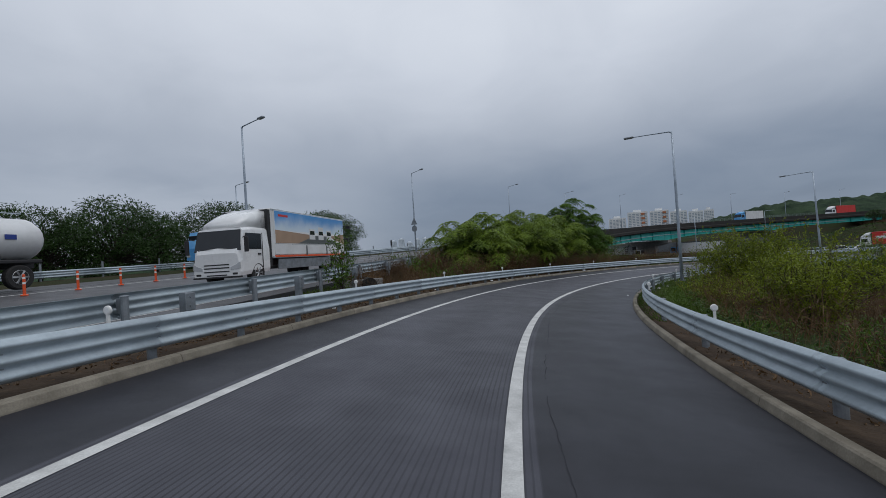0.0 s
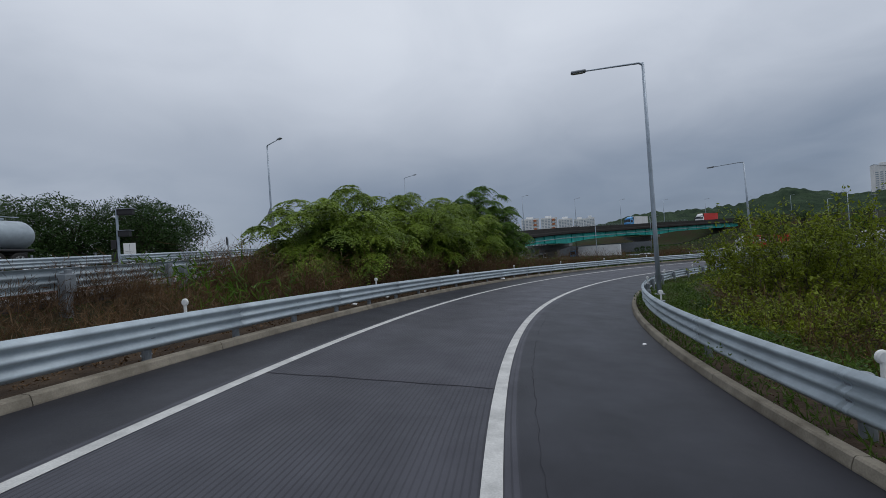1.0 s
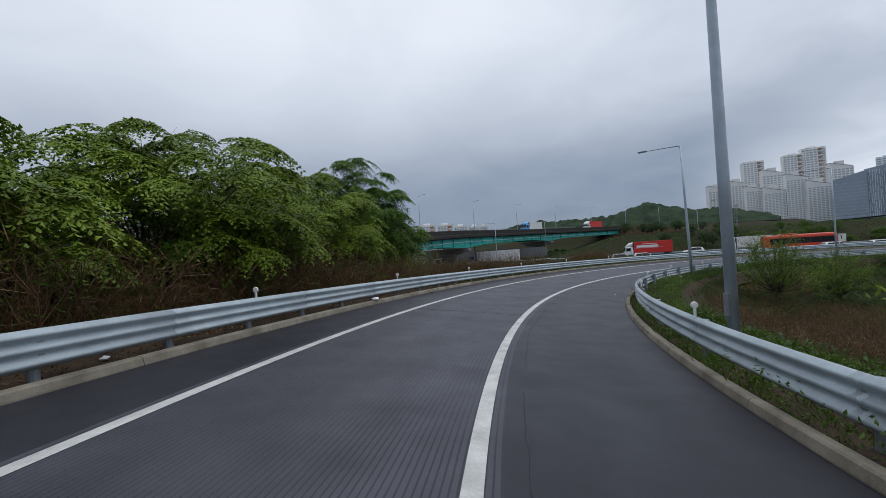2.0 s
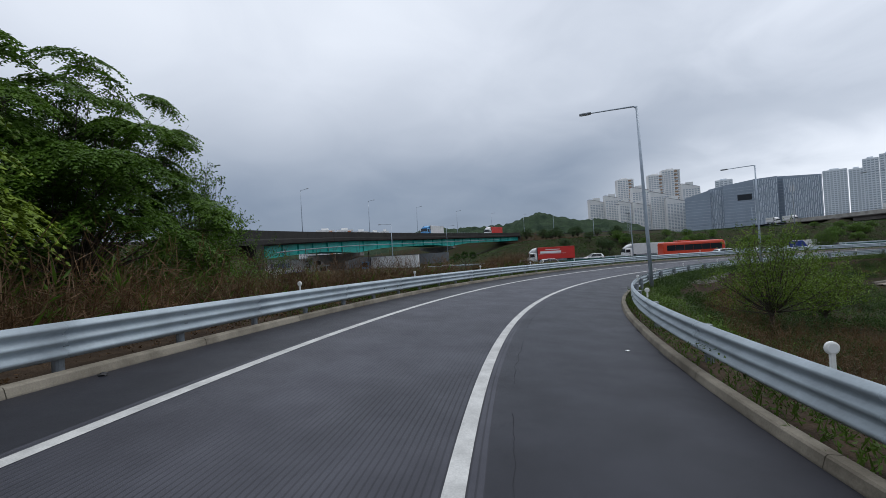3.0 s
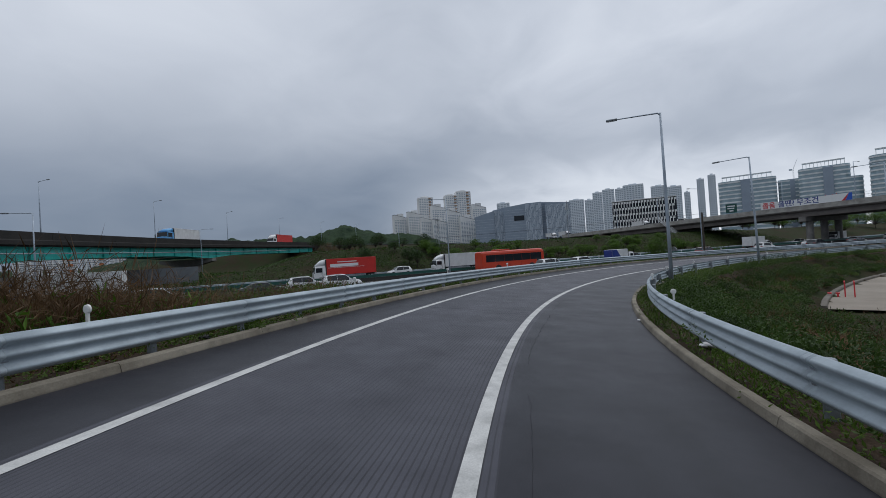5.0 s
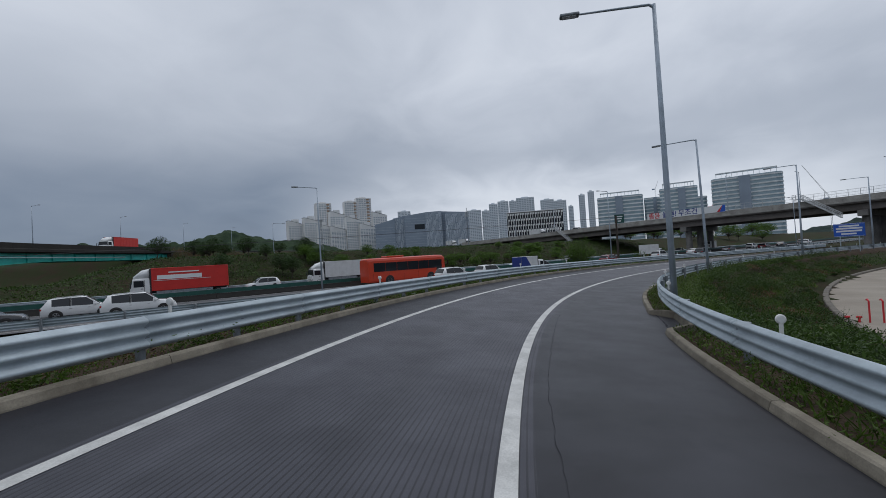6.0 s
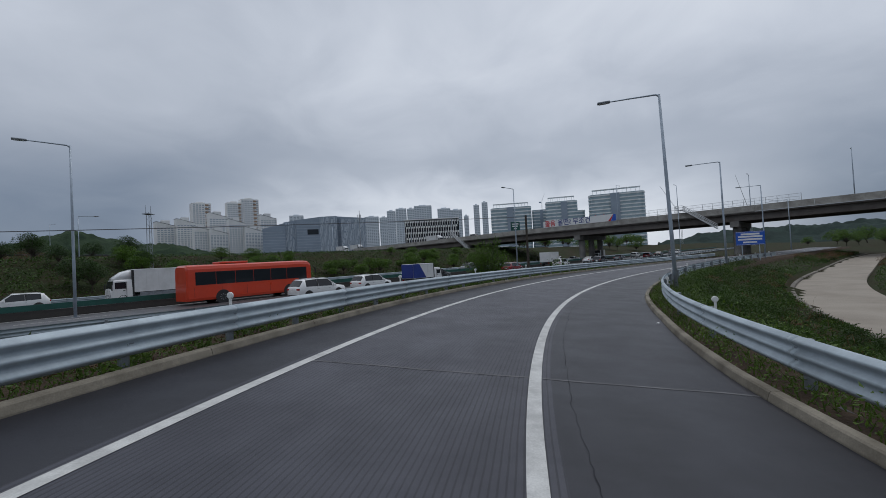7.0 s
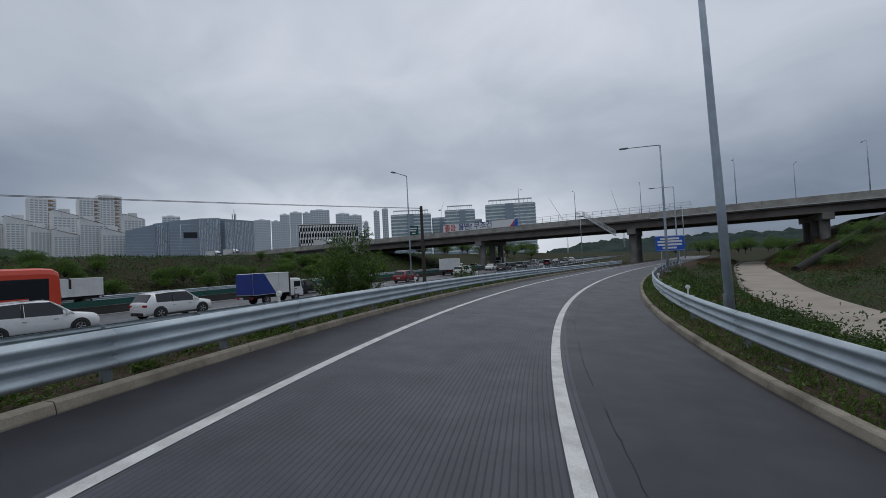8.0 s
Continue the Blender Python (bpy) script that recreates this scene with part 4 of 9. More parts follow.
def leaf_mesh(name, at, along, wide, mat):
    """Leaves as pointed four-cornered blades, folded a little: at (n,3) their stalk ends, along and wide (n,3) their axes in metres."""
    n = len(at)
    up = np.cross(along, wide)
    up = unit(up) * (np.linalg.norm(wide, axis=1, keepdims=True) * 0.35)
    v = np.empty((n, 4, 3))
    v[:, 0] = at
    v[:, 1] = at + along * 0.45 + wide * 0.5 + up
    v[:, 2] = at + along
    v[:, 3] = at + along * 0.45 - wide * 0.5 + up
    base = np.arange(n)[:, None] * 4
    tris = np.concatenate([base + np.array([[0, 1, 2]]), base + np.array([[0, 2, 3]])], 1).reshape(-1, 3)
    me = bpy.data.meshes.new(name)
    me.vertices.add(n * 4)
    me.vertices.foreach_set("co", v.reshape(-1))
    me.loops.add(n * 6)
    me.loops.foreach_set("vertex_index", tris.reshape(-1).astype(np.int32))
    me.polygons.add(n * 2)
    me.polygons.foreach_set("loop_start", np.arange(0, n * 6, 3, dtype=np.int32))
    me.update(calc_edges=True)
    me.materials.append(mat)
    return me


def crown_leaves(seed, radii, lumps, sprays, leaves, size, droop, flat=0.6, low=-0.35, shelf=0.0, tuft=1):
    """Leaf sprays on the outer sides of many overlapping clumps; returns the leaves' places and axes, and the clumps' centres."""
    r = np.random.default_rng(seed)
    radii = np.array(radii)
    c = unit(r.normal(size=(lumps, 3)))
    c[:, 2] = np.abs(c[:, 2]) * 1.15 + low * r.random(lumps)
    c *= (0.45 + 0.4 * r.random((lumps, 1))) * radii
    rad = (0.30 + 0.22 * r.random(lumps)) * radii[:2].mean()
    n = max(1, sprays // tuft)
    which = r.integers(0, lumps, n)
    d = unit(r.normal(size=(n, 3)) + unit(c[which]) * 0.7 + np.array([0, 0, 0.35]))
    # in a layered crown most sprays lie on the upper sides of the clumps
    d[:, 2] = np.where(r.random(n) < shelf, np.abs(d[:, 2]), d[:, 2])
    deep = np.where(r.random(n) < 0.3, 0.15 + 0.4 * r.random(n), 0.6 + 0.45 * r.random(n))
    start = c[which] + d * (rad[which] * deep)[:, None] * np.array([1, 1, flat])
    # each spray: a curve that runs outwards and then hangs; several may start from one shoot like an umbrella
    if tuft > 1:
        d, start = np.repeat(d, tuft, 0), np.repeat(start, tuft, 0)
        sprays = len(d)
        start = start + r.normal(size=start.shape) * size * 0.5
        spin = r.normal(size=(sprays, 3)) * np.array([1, 1, 0.15])
        out = unit(unit(spin) + d * np.array([0.5, 0.5, 0.2]) + np.array([0, 0, 0.25]))
    else:
        out = unit(d * np.array([1, 1, 0.35]) + r.normal(size=(sprays, 3)) * 0.35)
    length = size * (3.0 + 3.5 * r.random(sprays)) * (1.1 if tuft > 1 else 1.0)
    f = np.linspace(0, 1, leaves)
    p = start[:, None] + out[:, None] * (length[:, None] * f)[..., None]
    p[..., 2] -= droop * (length[:, None] * f ** 2)
    side = unit(np.cross(out, np.array([0, 0, 1.0])) + 1e-6)
    sgn = np.where(np.arange(leaves) % 2 == 0, 1.0, -1.0)[None, :, None]
    along = out[:, None] * 0.6 + side[:, None] * sgn * 0.75 + r.normal(size=(sprays, leaves, 3)) * 0.28
    along[..., 2] -= droop * f[None] * 0.9
    along = unit(along) * (size * (0.75 + 0.5 * r.random((sprays, leaves, 1))))
    wide = unit(np.cross(along, np.array([0, 0, 1.0]) + r.normal(size=(sprays, leaves, 3)) * 0.45)) * size * (0.42 if tuft > 1 else 0.5)
    return p.reshape(-1, 3), along.reshape(-1, 3), wide.reshape(-1, 3), c


def pad_crown(seed, radii, pads, per, leaf, reach, flat=0.5, low=-0.4, droop=0.7):
    """A crown of overlapping leafy pads, each domed above and open below; leaves lie outwards and hang at the rims."""
    r = np.random.default_rng(seed)
    radii = np.array(radii)
    k = np.arange(pads) + 0.5
    z = low + (1 - low) * (k / pads)
    a = k * 2.39996 + r.normal(size=pads) * 0.35
    ring = np.sqrt(np.maximum(1 - np.clip(z, 0, 1) ** 2, 0.02))
    c = np.stack([ring * np.cos(a), ring * np.sin(a), z], 1) * radii * (0.66 + 0.26 * r.random((pads, 1)))
    c = np.concatenate([c, c[::4] * 0.45])
    rad = reach * (0.7 + 0.6 * r.random(len(c)))
    which = r.integers(0, len(c), len(c) * per)
    n = len(which)
    d = unit(r.normal(size=(n, 3)))
    d[:, 2] = np.abs(d[:, 2]) * 1.15 - 0.22
    d = unit(d)
    out = np.hypot(d[:, 0], d[:, 1])
    lobes = 1 + 0.22 * np.sin(np.arctan2(d[:, 1], d[:, 0]) * 5 + which)
    at = c[which] + d * (rad[which] * lobes * (0.55 + 0.48 * np.sqrt(r.random(n))))[:, None] * np.array([1, 1, flat])
    along = d * np.array([1.0, 1.0, 0.25]) + r.normal(size=(n, 3)) * 0.42
    along[:, 2] += 0.12 - droop * out ** 3
    along = unit(along) * (leaf * (0.65 + 0.7 * r.random((n, 1))))
    wide = unit(np.cross(along, np.array([0, 0, 1.0]) + r.normal(size=(n, 3)) * 0.35)) * leaf * 0.42
    return at, along, wide, c


def whorl_crown(seed, radii, pads, whorls, reach, frond=0.55, fronds=9, pairs=6, low=-0.3, flat=0.75):
    """Shoots stand on the upper sides of the crown's lobes; each carries a ring of feathered fronds that arch over and hang."""
    r = np.random.default_rng(seed)
    k = np.arange(pads) + 0.5
    z = low + (1 - low) * k / pads
    a = k * 2.39996 + r.normal(size=pads) * 0.4
    ring = np.sqrt(np.maximum(1 - np.clip(z, 0, 1) ** 2, 0.02))
    c = np.stack([ring * np.cos(a), ring * np.sin(a), z], 1) * np.array(radii) * (0.55 + 0.40 * r.random((pads, 1)))
    c = np.concatenate([c, c[::2] * 0.55])
    rad = reach * (0.6 + 0.7 * r.random(len(c)))
    which = np.repeat(np.arange(len(c)), whorls)
    n = len(which)
    d = unit(r.normal(size=(n, 3)))
    d[:, 2] = np.abs(d[:, 2]) - 0.12
    d = unit(d + unit(c[which]) * 0.35)
    q = c[which] + d * (rad[which] * (0.8 + 0.25 * r.random(n)))[:, None] * np.array([1, 1, flat])
    axis = unit(d * np.array([0.7, 0.7, 0.4]) + np.array([0, 0, 0.75]))
    e1 = unit(np.cross(axis, r.normal(size=(n, 3))))
    e2 = np.cross(axis, e1)
    t = (np.arange(fronds) / fronds * math.tau)[None] + r.random((n, 1)) * 6 + r.normal(size=(n, fronds)) * 0.18
    out = e1[:, None] * np.cos(t)[..., None] + e2[:, None] * np.sin(t)[..., None]
    length = frond * (0.75 + 0.5 * r.random((n, fronds)))
    f = np.linspace(0.22, 1.0, pairs)
    p = q[:, None, None] + out[:, :, None] * (length[..., None] * f)[..., None] + axis[:, None, None] * (length[..., None] * 0.35 * f)[..., None]
    p[..., 2] -= length[..., None] * 0.62 * f ** 2
    side = np.cross(out, axis[:, None])
    at, al = [], []
    for sg in (-1, 1):
        v = side[:, :, None] * sg * 0.85 + out[:, :, None] * 0.5 + r.normal(size=p.shape) * 0.16
        v[..., 2] -= 0.12 + 0.3 * f
        at.append(p)
        al.append(unit(v) * (frond * 0.33 * (1.1 - 0.45 * f)[None, None, :, None]))
    at, al = np.concatenate(at).reshape(-1, 3), np.concatenate(al).reshape(-1, 3)
    wi = unit(np.cross(al, np.array([0, 0, 1.0]) + r.normal(size=al.shape) * 0.25)) * frond * 0.135
    return at, al, wi, c


def spray_shrub(name, label, category, seed, radius, height, mat, stems=34, twigs=9, leaves=11, leaf=0.08, bole=0.0, group="", thick=0.022):
    """Many thin stems that fan up and out from the foot, or from the top of a short bole, with leafy twigs along them."""
    r = np.random.default_rng(seed)
    top = empty(name, label, category, group=group)
    bm = fresh()
    at, al, wi = [], [], []
    if bole:
        tube(bm, (0, 0, -0.4), (0.04, 0.02, bole), thick * 3.6, thick * 2.6, 8)
    for k in range(stems):
        a = k * 2.39996 + r.normal() * 0.3
        out = np.array([math.cos(a), math.sin(a), 0])
        far = radius * math.sqrt((k + 0.5) / stems) * (0.8 + 0.35 * r.random())
        top_z = (height - bole) * (1 - (0.72 if bole else 0.42) * (far / radius) ** 2) * (0.70 + 0.32 * r.random())
        foot = np.array([0, 0, bole * (0.85 + 0.15 * r.random())]) + (out * 0.18 * r.random() if not bole else 0)
        pts = [foot + out * far * f ** (0.85 if bole else 1.1) + np.array([r.normal() * 0.07, r.normal() * 0.07, top_z * f ** (1.1 if bole else 0.85)]) for f in np.linspace(0, 1, 5)]
        for j in range(4):
            tube(bm, pts[j], pts[j + 1], thick * (1.15 - 0.25 * j), thick * (0.9 - 0.25 * j), 4, caps=False)
        pts = np.array(pts)
        for _ in range(twigs):
            f = 0.6 + 3.4 * r.random() ** 0.75
            i = min(int(f), 3)
            p = pts[i] + (pts[i + 1] - pts[i]) * (f - i)
            d = unit(out * 0.35 + r.normal(size=3) * 0.6 + np.array([0, 0, 0.65]))
            ln = (0.35 + 0.5 * r.random()) * (0.35 + 0.28 * radius)
            tube(bm, p, p + d * ln, 0.007, 0.003, 3, caps=False)
            g = np.linspace(0.12, 1.05, leaves)[:, None]
            q = p + d * ln * g + r.normal(size=(leaves, 3)) * 0.035
            v = unit(d * 0.5 + r.normal(size=(leaves, 3)) * 0.75 + np.array([0, 0, 0.12]))
            at.append(q)
            al.append(v * leaf * (0.7 + 0.6 * r.random((leaves, 1))))
            wi.append(unit(np.cross(v, np.array([0, 0, 1.0]) + r.normal(size=(leaves, 3)) * 0.5)) * leaf * 0.5)
    part("trunk", bm, M_BARK, top)
    cr = new("crown", leaf_mesh("crown", np.concatenate(at), np.concatenate(al), np.concatenate(wi), mat))
    cr.parent = top
    return top


def tree(name, label, category, seed, radii, height, trunk, mat, lumps=16, sprays=900, leaves=9, size=0.2, droop=0.5, flat=0.6, low=-0.35, group="", stems=1, shelf=0.0, tuft=1, pads=None, fronds=None):
    """A tapered trunk that forks into limbs which reach the clumps of the crown."""
    r = np.random.default_rng(seed + 500)
    top = empty(name, label, category, group=group)
    if pads:
        at, al, wi, c = pad_crown(seed, radii, lumps, pads[0], size, pads[1], flat, low, droop)
    elif fronds:
        at, al, wi, c = whorl_crown(seed, radii, lumps, *fronds)
    else:
        at, al, wi, c = crown_leaves(seed, radii, lumps, sprays, leaves, size, droop, flat, low, shelf, tuft)
    lift = np.array([0, 0, height - np.quantile(at[:, 2], 0.995)])
    bm = fresh()
    forks = []
    for k in range(stems):
        foot = Vector((r.normal() * 0.25 * (stems > 1), r.normal() * 0.25 * (stems > 1), -0.6))
        fork = Vector((r.normal() * 0.2 + foot.x * 2, r.normal() * 0.2 + foot.y * 2, lift[2] * 0.45))
        tube(bm, foot, fork, trunk / stems ** 0.5, trunk * 0.72 / stems ** 0.5, 8)
        forks.append(fork)
    for i, q in enumerate(c):
        a = forks[i % stems]
        b = Vector(q + lift)
        mid = a.lerp(b, 0.5) + Vector((r.normal() * 0.2, r.normal() * 0.2, 0.25))
        w = trunk * (0.35 + 0.15 * r.random())
        tube(bm, a, mid, w, w * 0.6, 6)
        tube(bm, mid, b, w * 0.6, w * 0.22, 5)
        for _ in range(0 if pads else 3):
            e = b + Vector(r.normal(size=3) * np.array((0.16, 0.16, 0.07)) * np.array(radii))
            tube(bm, mid.lerp(b, 0.6), e, w * 0.3, w * 0.08, 4)
    part("trunk", bm, M_BARK, top)
    me = leaf_mesh("crown", at + lift, al, wi, mat)
    cr = new("crown", me)
    cr.parent = top
    return top


def rise(x, y, top, sink=0.1):
    """Height of a plant whose top is at a known level."""
    return top - level(x, y) + sink


def place(ob, x, y, turn=0.0, scale=1.0, sink=0.1, z=None):
    ob.matrix_world = Matrix.Translation((x, y, (level(x, y) if z is None else z) - sink)) @ Matrix.Rotation(turn, 4, "Z") @ Matrix.Scale(scale, 4)
    return ob


def copies(ob, spots, seed, scales=(0.8, 1.2)):
    """The first spot takes the thing itself, the others copies of it."""
    r = np.random.default_rng(seed)
    for i, (x, y) in enumerate(spots):
        s = scales[0] + (scales[1] - scales[0]) * r.random()
        m = Matrix.Translation((x, y, level(x, y) - 0.15)) @ Matrix.Rotation(r.random() * 6.28, 4, "Z")
        o = ob if i == 0 else copy_thing(ob, m)
        o.matrix_world = m @ Matrix.Scale(s, 4)


# the clump of trees on the bank below the upper road
CLUMP = "trees on the bank between the roads"
for x, y, top, rad, mat, seed, pads, label in (
        (2.3, 33.3, 4.45, (3.7, 3.7, 3.0), M_LEAF_LIGHT, 21, 46, "spreading tree with hanging bright green fronds"),
        (6.6, 39.0, 5.1, (4.4, 4.4, 3.6), M_LEAF_LIGHT, 22, 58, "spreading tree with hanging bright green fronds"),
        (10.6, 45.2, 5.1, (4.4, 4.4, 3.6), M_LEAF_LIGHT, 23, 58, "broad tree in full bright green leaf on the bank"),
        (15.6, 51.3, 7.3, (4.4, 4.4, 5.4), M_LEAF_MID, 24, 74, "dense dark green tree on the bank")):
    place(tree("broadleaf_tree", label, "tree", seed, rad, rise(x, y, top), 0.09, mat, pads, group=CLUMP, fronds=(7, 0.8, 0.52, 9, 6)), x, y)
place(spray_shrub("broadleaf_tree", "slender tree with loose light green sprays", "tree", 25, 2.3, rise(20.0, 56.0, 6.4), M_LEAF_MID, 54, 18, 11, 0.13, bole=1.4, group=CLUMP, thick=0.03), 20.0, 56.0)
place(spray_shrub("broadleaf_tree", "low bush with young green leaves at the end of the clump", "tree", 26, 1.9, rise(23.4, 59.8, 2.4), M_LEAF_MID, 30, 9, 10, 0.11, group=CLUMP), 23.4, 59.8)

for q, o, top in ((57.5, -6.5, 2.6), (60.5, -8.0, 2.9), (63.5, -6.2, 2.0), (66.5, -8.6, 2.4), (70.0, -7.4, 1.6)):
    p = RAMP.at(q, o)
    place(spray_shrub("bank_shrub", "loose green shrub among dead weeds beside the bridge end", "shrub", int(q), 1.6, top + 0.8, M_LEAF_FRESH if o > -8 else M_LEAF_MID, 26, 9, 9, 0.10, group="shrubs beside the bridge end"), p.x, p.y)

under = tree("undergrowth_bush", "dark leafy bush filling the shade below the trees", "shrub", 27, (2.0, 2.0, 1.3), 2.5, 0.05, M_LEAF_MID, 14, 700, 9, 0.16, 0.4, flat=0.8, low=-0.9, group="bushes below the trees", stems=2)
copies(under, [(1.5, 34.5), (4.5, 37.5), (7.5, 42.0), (10.0, 46.5), (12.8, 48.5), (15.2, 52.5), (17.6, 54.0), (20.5, 57.5), (13.8, 50.6), (18.6, 56.2)], 28, (0.95, 1.4))

# dark trees behind the upper road
row = tree("roadside_tree", "rounded dark green tree behind the upper road", "tree", 31, (3.6, 3.6, 3.0), 5.4, 0.16, M_LEAF_DARK, 60, size=0.21, droop=0.6, flat=0.6, low=-0.85, pads=(190, 1.0), group="trees behind the upper road")
spots = []
for i, s in enumerate(np.arange(-18, 33, 4.4)):
    p = UPPER.at(s, -18.5 - 1.8 * math.sin(i * 2.4))
    spots.append((p.x, p.y))
copies(row, spots, 5, (1.1, 1.4))
# young tree behind the outer barrier
place(spray_shrub("young_tree", "thin young tree with loose light leaves behind the barrier", "tree", 33, 0.55, 3.0, M_LEAF_MID, 13, 8, 9, 0.11, bole=0.5, thick=0.014), -3.9, 16.2)

# trees and shrubs inside the loop
SPRING = "many-stemmed shrub in yellow-green spring leaf"
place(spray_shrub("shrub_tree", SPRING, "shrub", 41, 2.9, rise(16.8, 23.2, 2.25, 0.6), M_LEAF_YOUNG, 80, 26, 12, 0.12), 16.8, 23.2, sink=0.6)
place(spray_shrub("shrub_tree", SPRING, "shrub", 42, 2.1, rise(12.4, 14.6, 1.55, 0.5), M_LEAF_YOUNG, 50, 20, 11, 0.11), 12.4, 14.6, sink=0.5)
place(spray_shrub("shrub_tree", "low green shrub behind the inner barrier", "shrub", 43, 1.8, 1.7, M_LEAF_MID, 40, 16, 10, 0.10), 10.3, 8.6, sink=0.4)
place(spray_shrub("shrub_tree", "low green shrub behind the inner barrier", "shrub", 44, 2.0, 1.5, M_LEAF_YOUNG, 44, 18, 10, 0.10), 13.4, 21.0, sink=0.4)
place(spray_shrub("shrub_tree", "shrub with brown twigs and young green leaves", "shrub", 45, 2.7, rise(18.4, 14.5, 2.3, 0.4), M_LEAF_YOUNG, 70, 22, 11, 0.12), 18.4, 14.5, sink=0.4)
place(spray_shrub("small_tree", "small tree with thin dark limbs and fresh green leaves", "tree", 46, 2.7, 5.8, M_LEAF_FRESH, 44, 19, 11, 0.105, bole=1.2, thick=0.034), 40.4, 39.5, sink=0.2)
place(spray_shrub("small_tree", "small tree with thin dark limbs and fresh green leaves", "tree", 47, 2.2, 4.6, M_LEAF_FRESH, 40, 17, 11, 0.105, bole=1.0, thick=0.028), 47.0, 38.6, sink=0.3)
# bushes between ramp and motorway
place(spray_shrub("verge_bush", "upright green bush between the ramp and the motorway", "shrub", 48, 1.5, rise(97.0, 45.6, 0.75, 0.2), M_LEAF_MID, 54, 18, 11, 0.10), 97.0, 45.6, sink=0.2)
place(spray_shrub("verge_bush", "small green bush between the ramp and the motorway", "shrub", 49, 0.8, 2.1, M_LEAF_MID, 18, 8, 9, 0.09), 104.5, 38.0, sink=0.2)


# the wooded bank beyond the motorway
def motor_spots(seed, n, s0, s1, o0, o1):
    r = np.random.default_rng(seed)
    out = []
    for _ in range(n):
        p = MOTOR.at(s0 + (s1 - s0) * r.random(), o0 + (o1 - o0) * r.random())
        if math.atan2(p.x - 20, p.y - 38) > radians(51.5):
            out.append((p.x, p.y))
    return out


bank_a = tree("bank_tree", "bushy green tree on the motorway bank", "tree", 51, (2.6, 2.6, 2.6), 5.4, 0.12, M_LEAF_MID, 26, size=0.34, droop=0.5, flat=0.65, low=-0.4, pads=(70, 0.85), group="trees on the motorway bank")
copies(bank_a, motor_spots(61, 60, 0, 80, -34, -20), 62, (0.3, 0.62))
bank_b = tree("bank_tree", "dark bushy tree on the motorway bank", "tree", 52, (3.2, 3.2, 3.2), 6.8, 0.14, M_LEAF_DARK, 28, size=0.38, droop=0.5, flat=0.65, low=-0.4, pads=(70, 1.0), group="trees on the motorway bank")
copies(bank_b, motor_spots(63, 70, -75, 4, -56, -21), 64, (0.3, 0.62))
bank_c = tree("far_tree", "green tree in the belt beyond the flyover", "tree", 53, (3.6, 3.6, 3.0), 6.4, 0.16, M_LEAF_MID, 26, size=0.38, droop=0.5, flat=0.65, low=-0.4, pads=(75, 1.05), group="trees beyond the flyover")
copies(bank_c, motor_spots(65, 22, 150, 300, -60, -24) + motor_spots(66, 18, 170, 330, 44, 100), 67, (0.7, 1.3))
bank_d = tree("slope_shrub", "rounded shrub on the slope beyond the path", "shrub", 54, (1.7, 1.7, 1.2), 1.9, 0.06, M_LEAF_MID, 10, 330, 7, 0.16, 0.2, low=-0.5, group="shrubs on the far slope")
rs_ = np.random.default_rng(68)
copies(bank_d, [(112 + 30 * a - 8 * b, -30 - 18 * a + 22 * b) for a, b in rs_.random((16, 2))], 69, (0.5, 1.2))


def field(name, label, category, seed, count, spot, height, mat, lean=0.35, wide=0.012, leafy_part=0.0, leaf=0.1, twigs=3):
    """A stand of stalks: each a thin bent blade with side twigs; spot() gives a ground point for arrays of random pairs."""
    r = np.random.default_rng(seed)
    x, y, z, k = spot(r, count)
    h = height * (0.45 + 0.75 * r.random(len(x))) * k
    foot = np.stack([x, y, z - 0.05], 1)
    lean_v = r.normal(size=(len(x), 3)) * lean
    lean_v[:, 2] = 1
    stem = unit(lean_v) * h[:, None]
    perp = unit(np.cross(stem, r.normal(size=stem.shape)))
    at, al, wi = [foot], [stem], [perp * wide * (0.8 + 0.6 * r.random((len(x), 1)))]
    for j in range(twigs):
        f = 0.3 + 0.65 * r.random((len(x), 1))
        d = unit(unit(stem) * 0.8 + r.normal(size=stem.shape) * 0.75)
        at.append(foot + stem * f)
        al.append(d * h[:, None] * (0.16 + 0.2 * r.random((len(x), 1))))
        wi.append(unit(np.cross(d, r.normal(size=stem.shape))) * (wide * 1.2 + leaf * leafy_part))
    me = leaf_mesh(name, np.concatenate(at), np.concatenate(al), np.concatenate(wi), mat)
    return tagged(new(name, me), label, category, kind="stuff")


KERB_S = np.arange(-40, 200, 0.2)
KERB_O = np.array([kerb_in(q) for q in KERB_S])


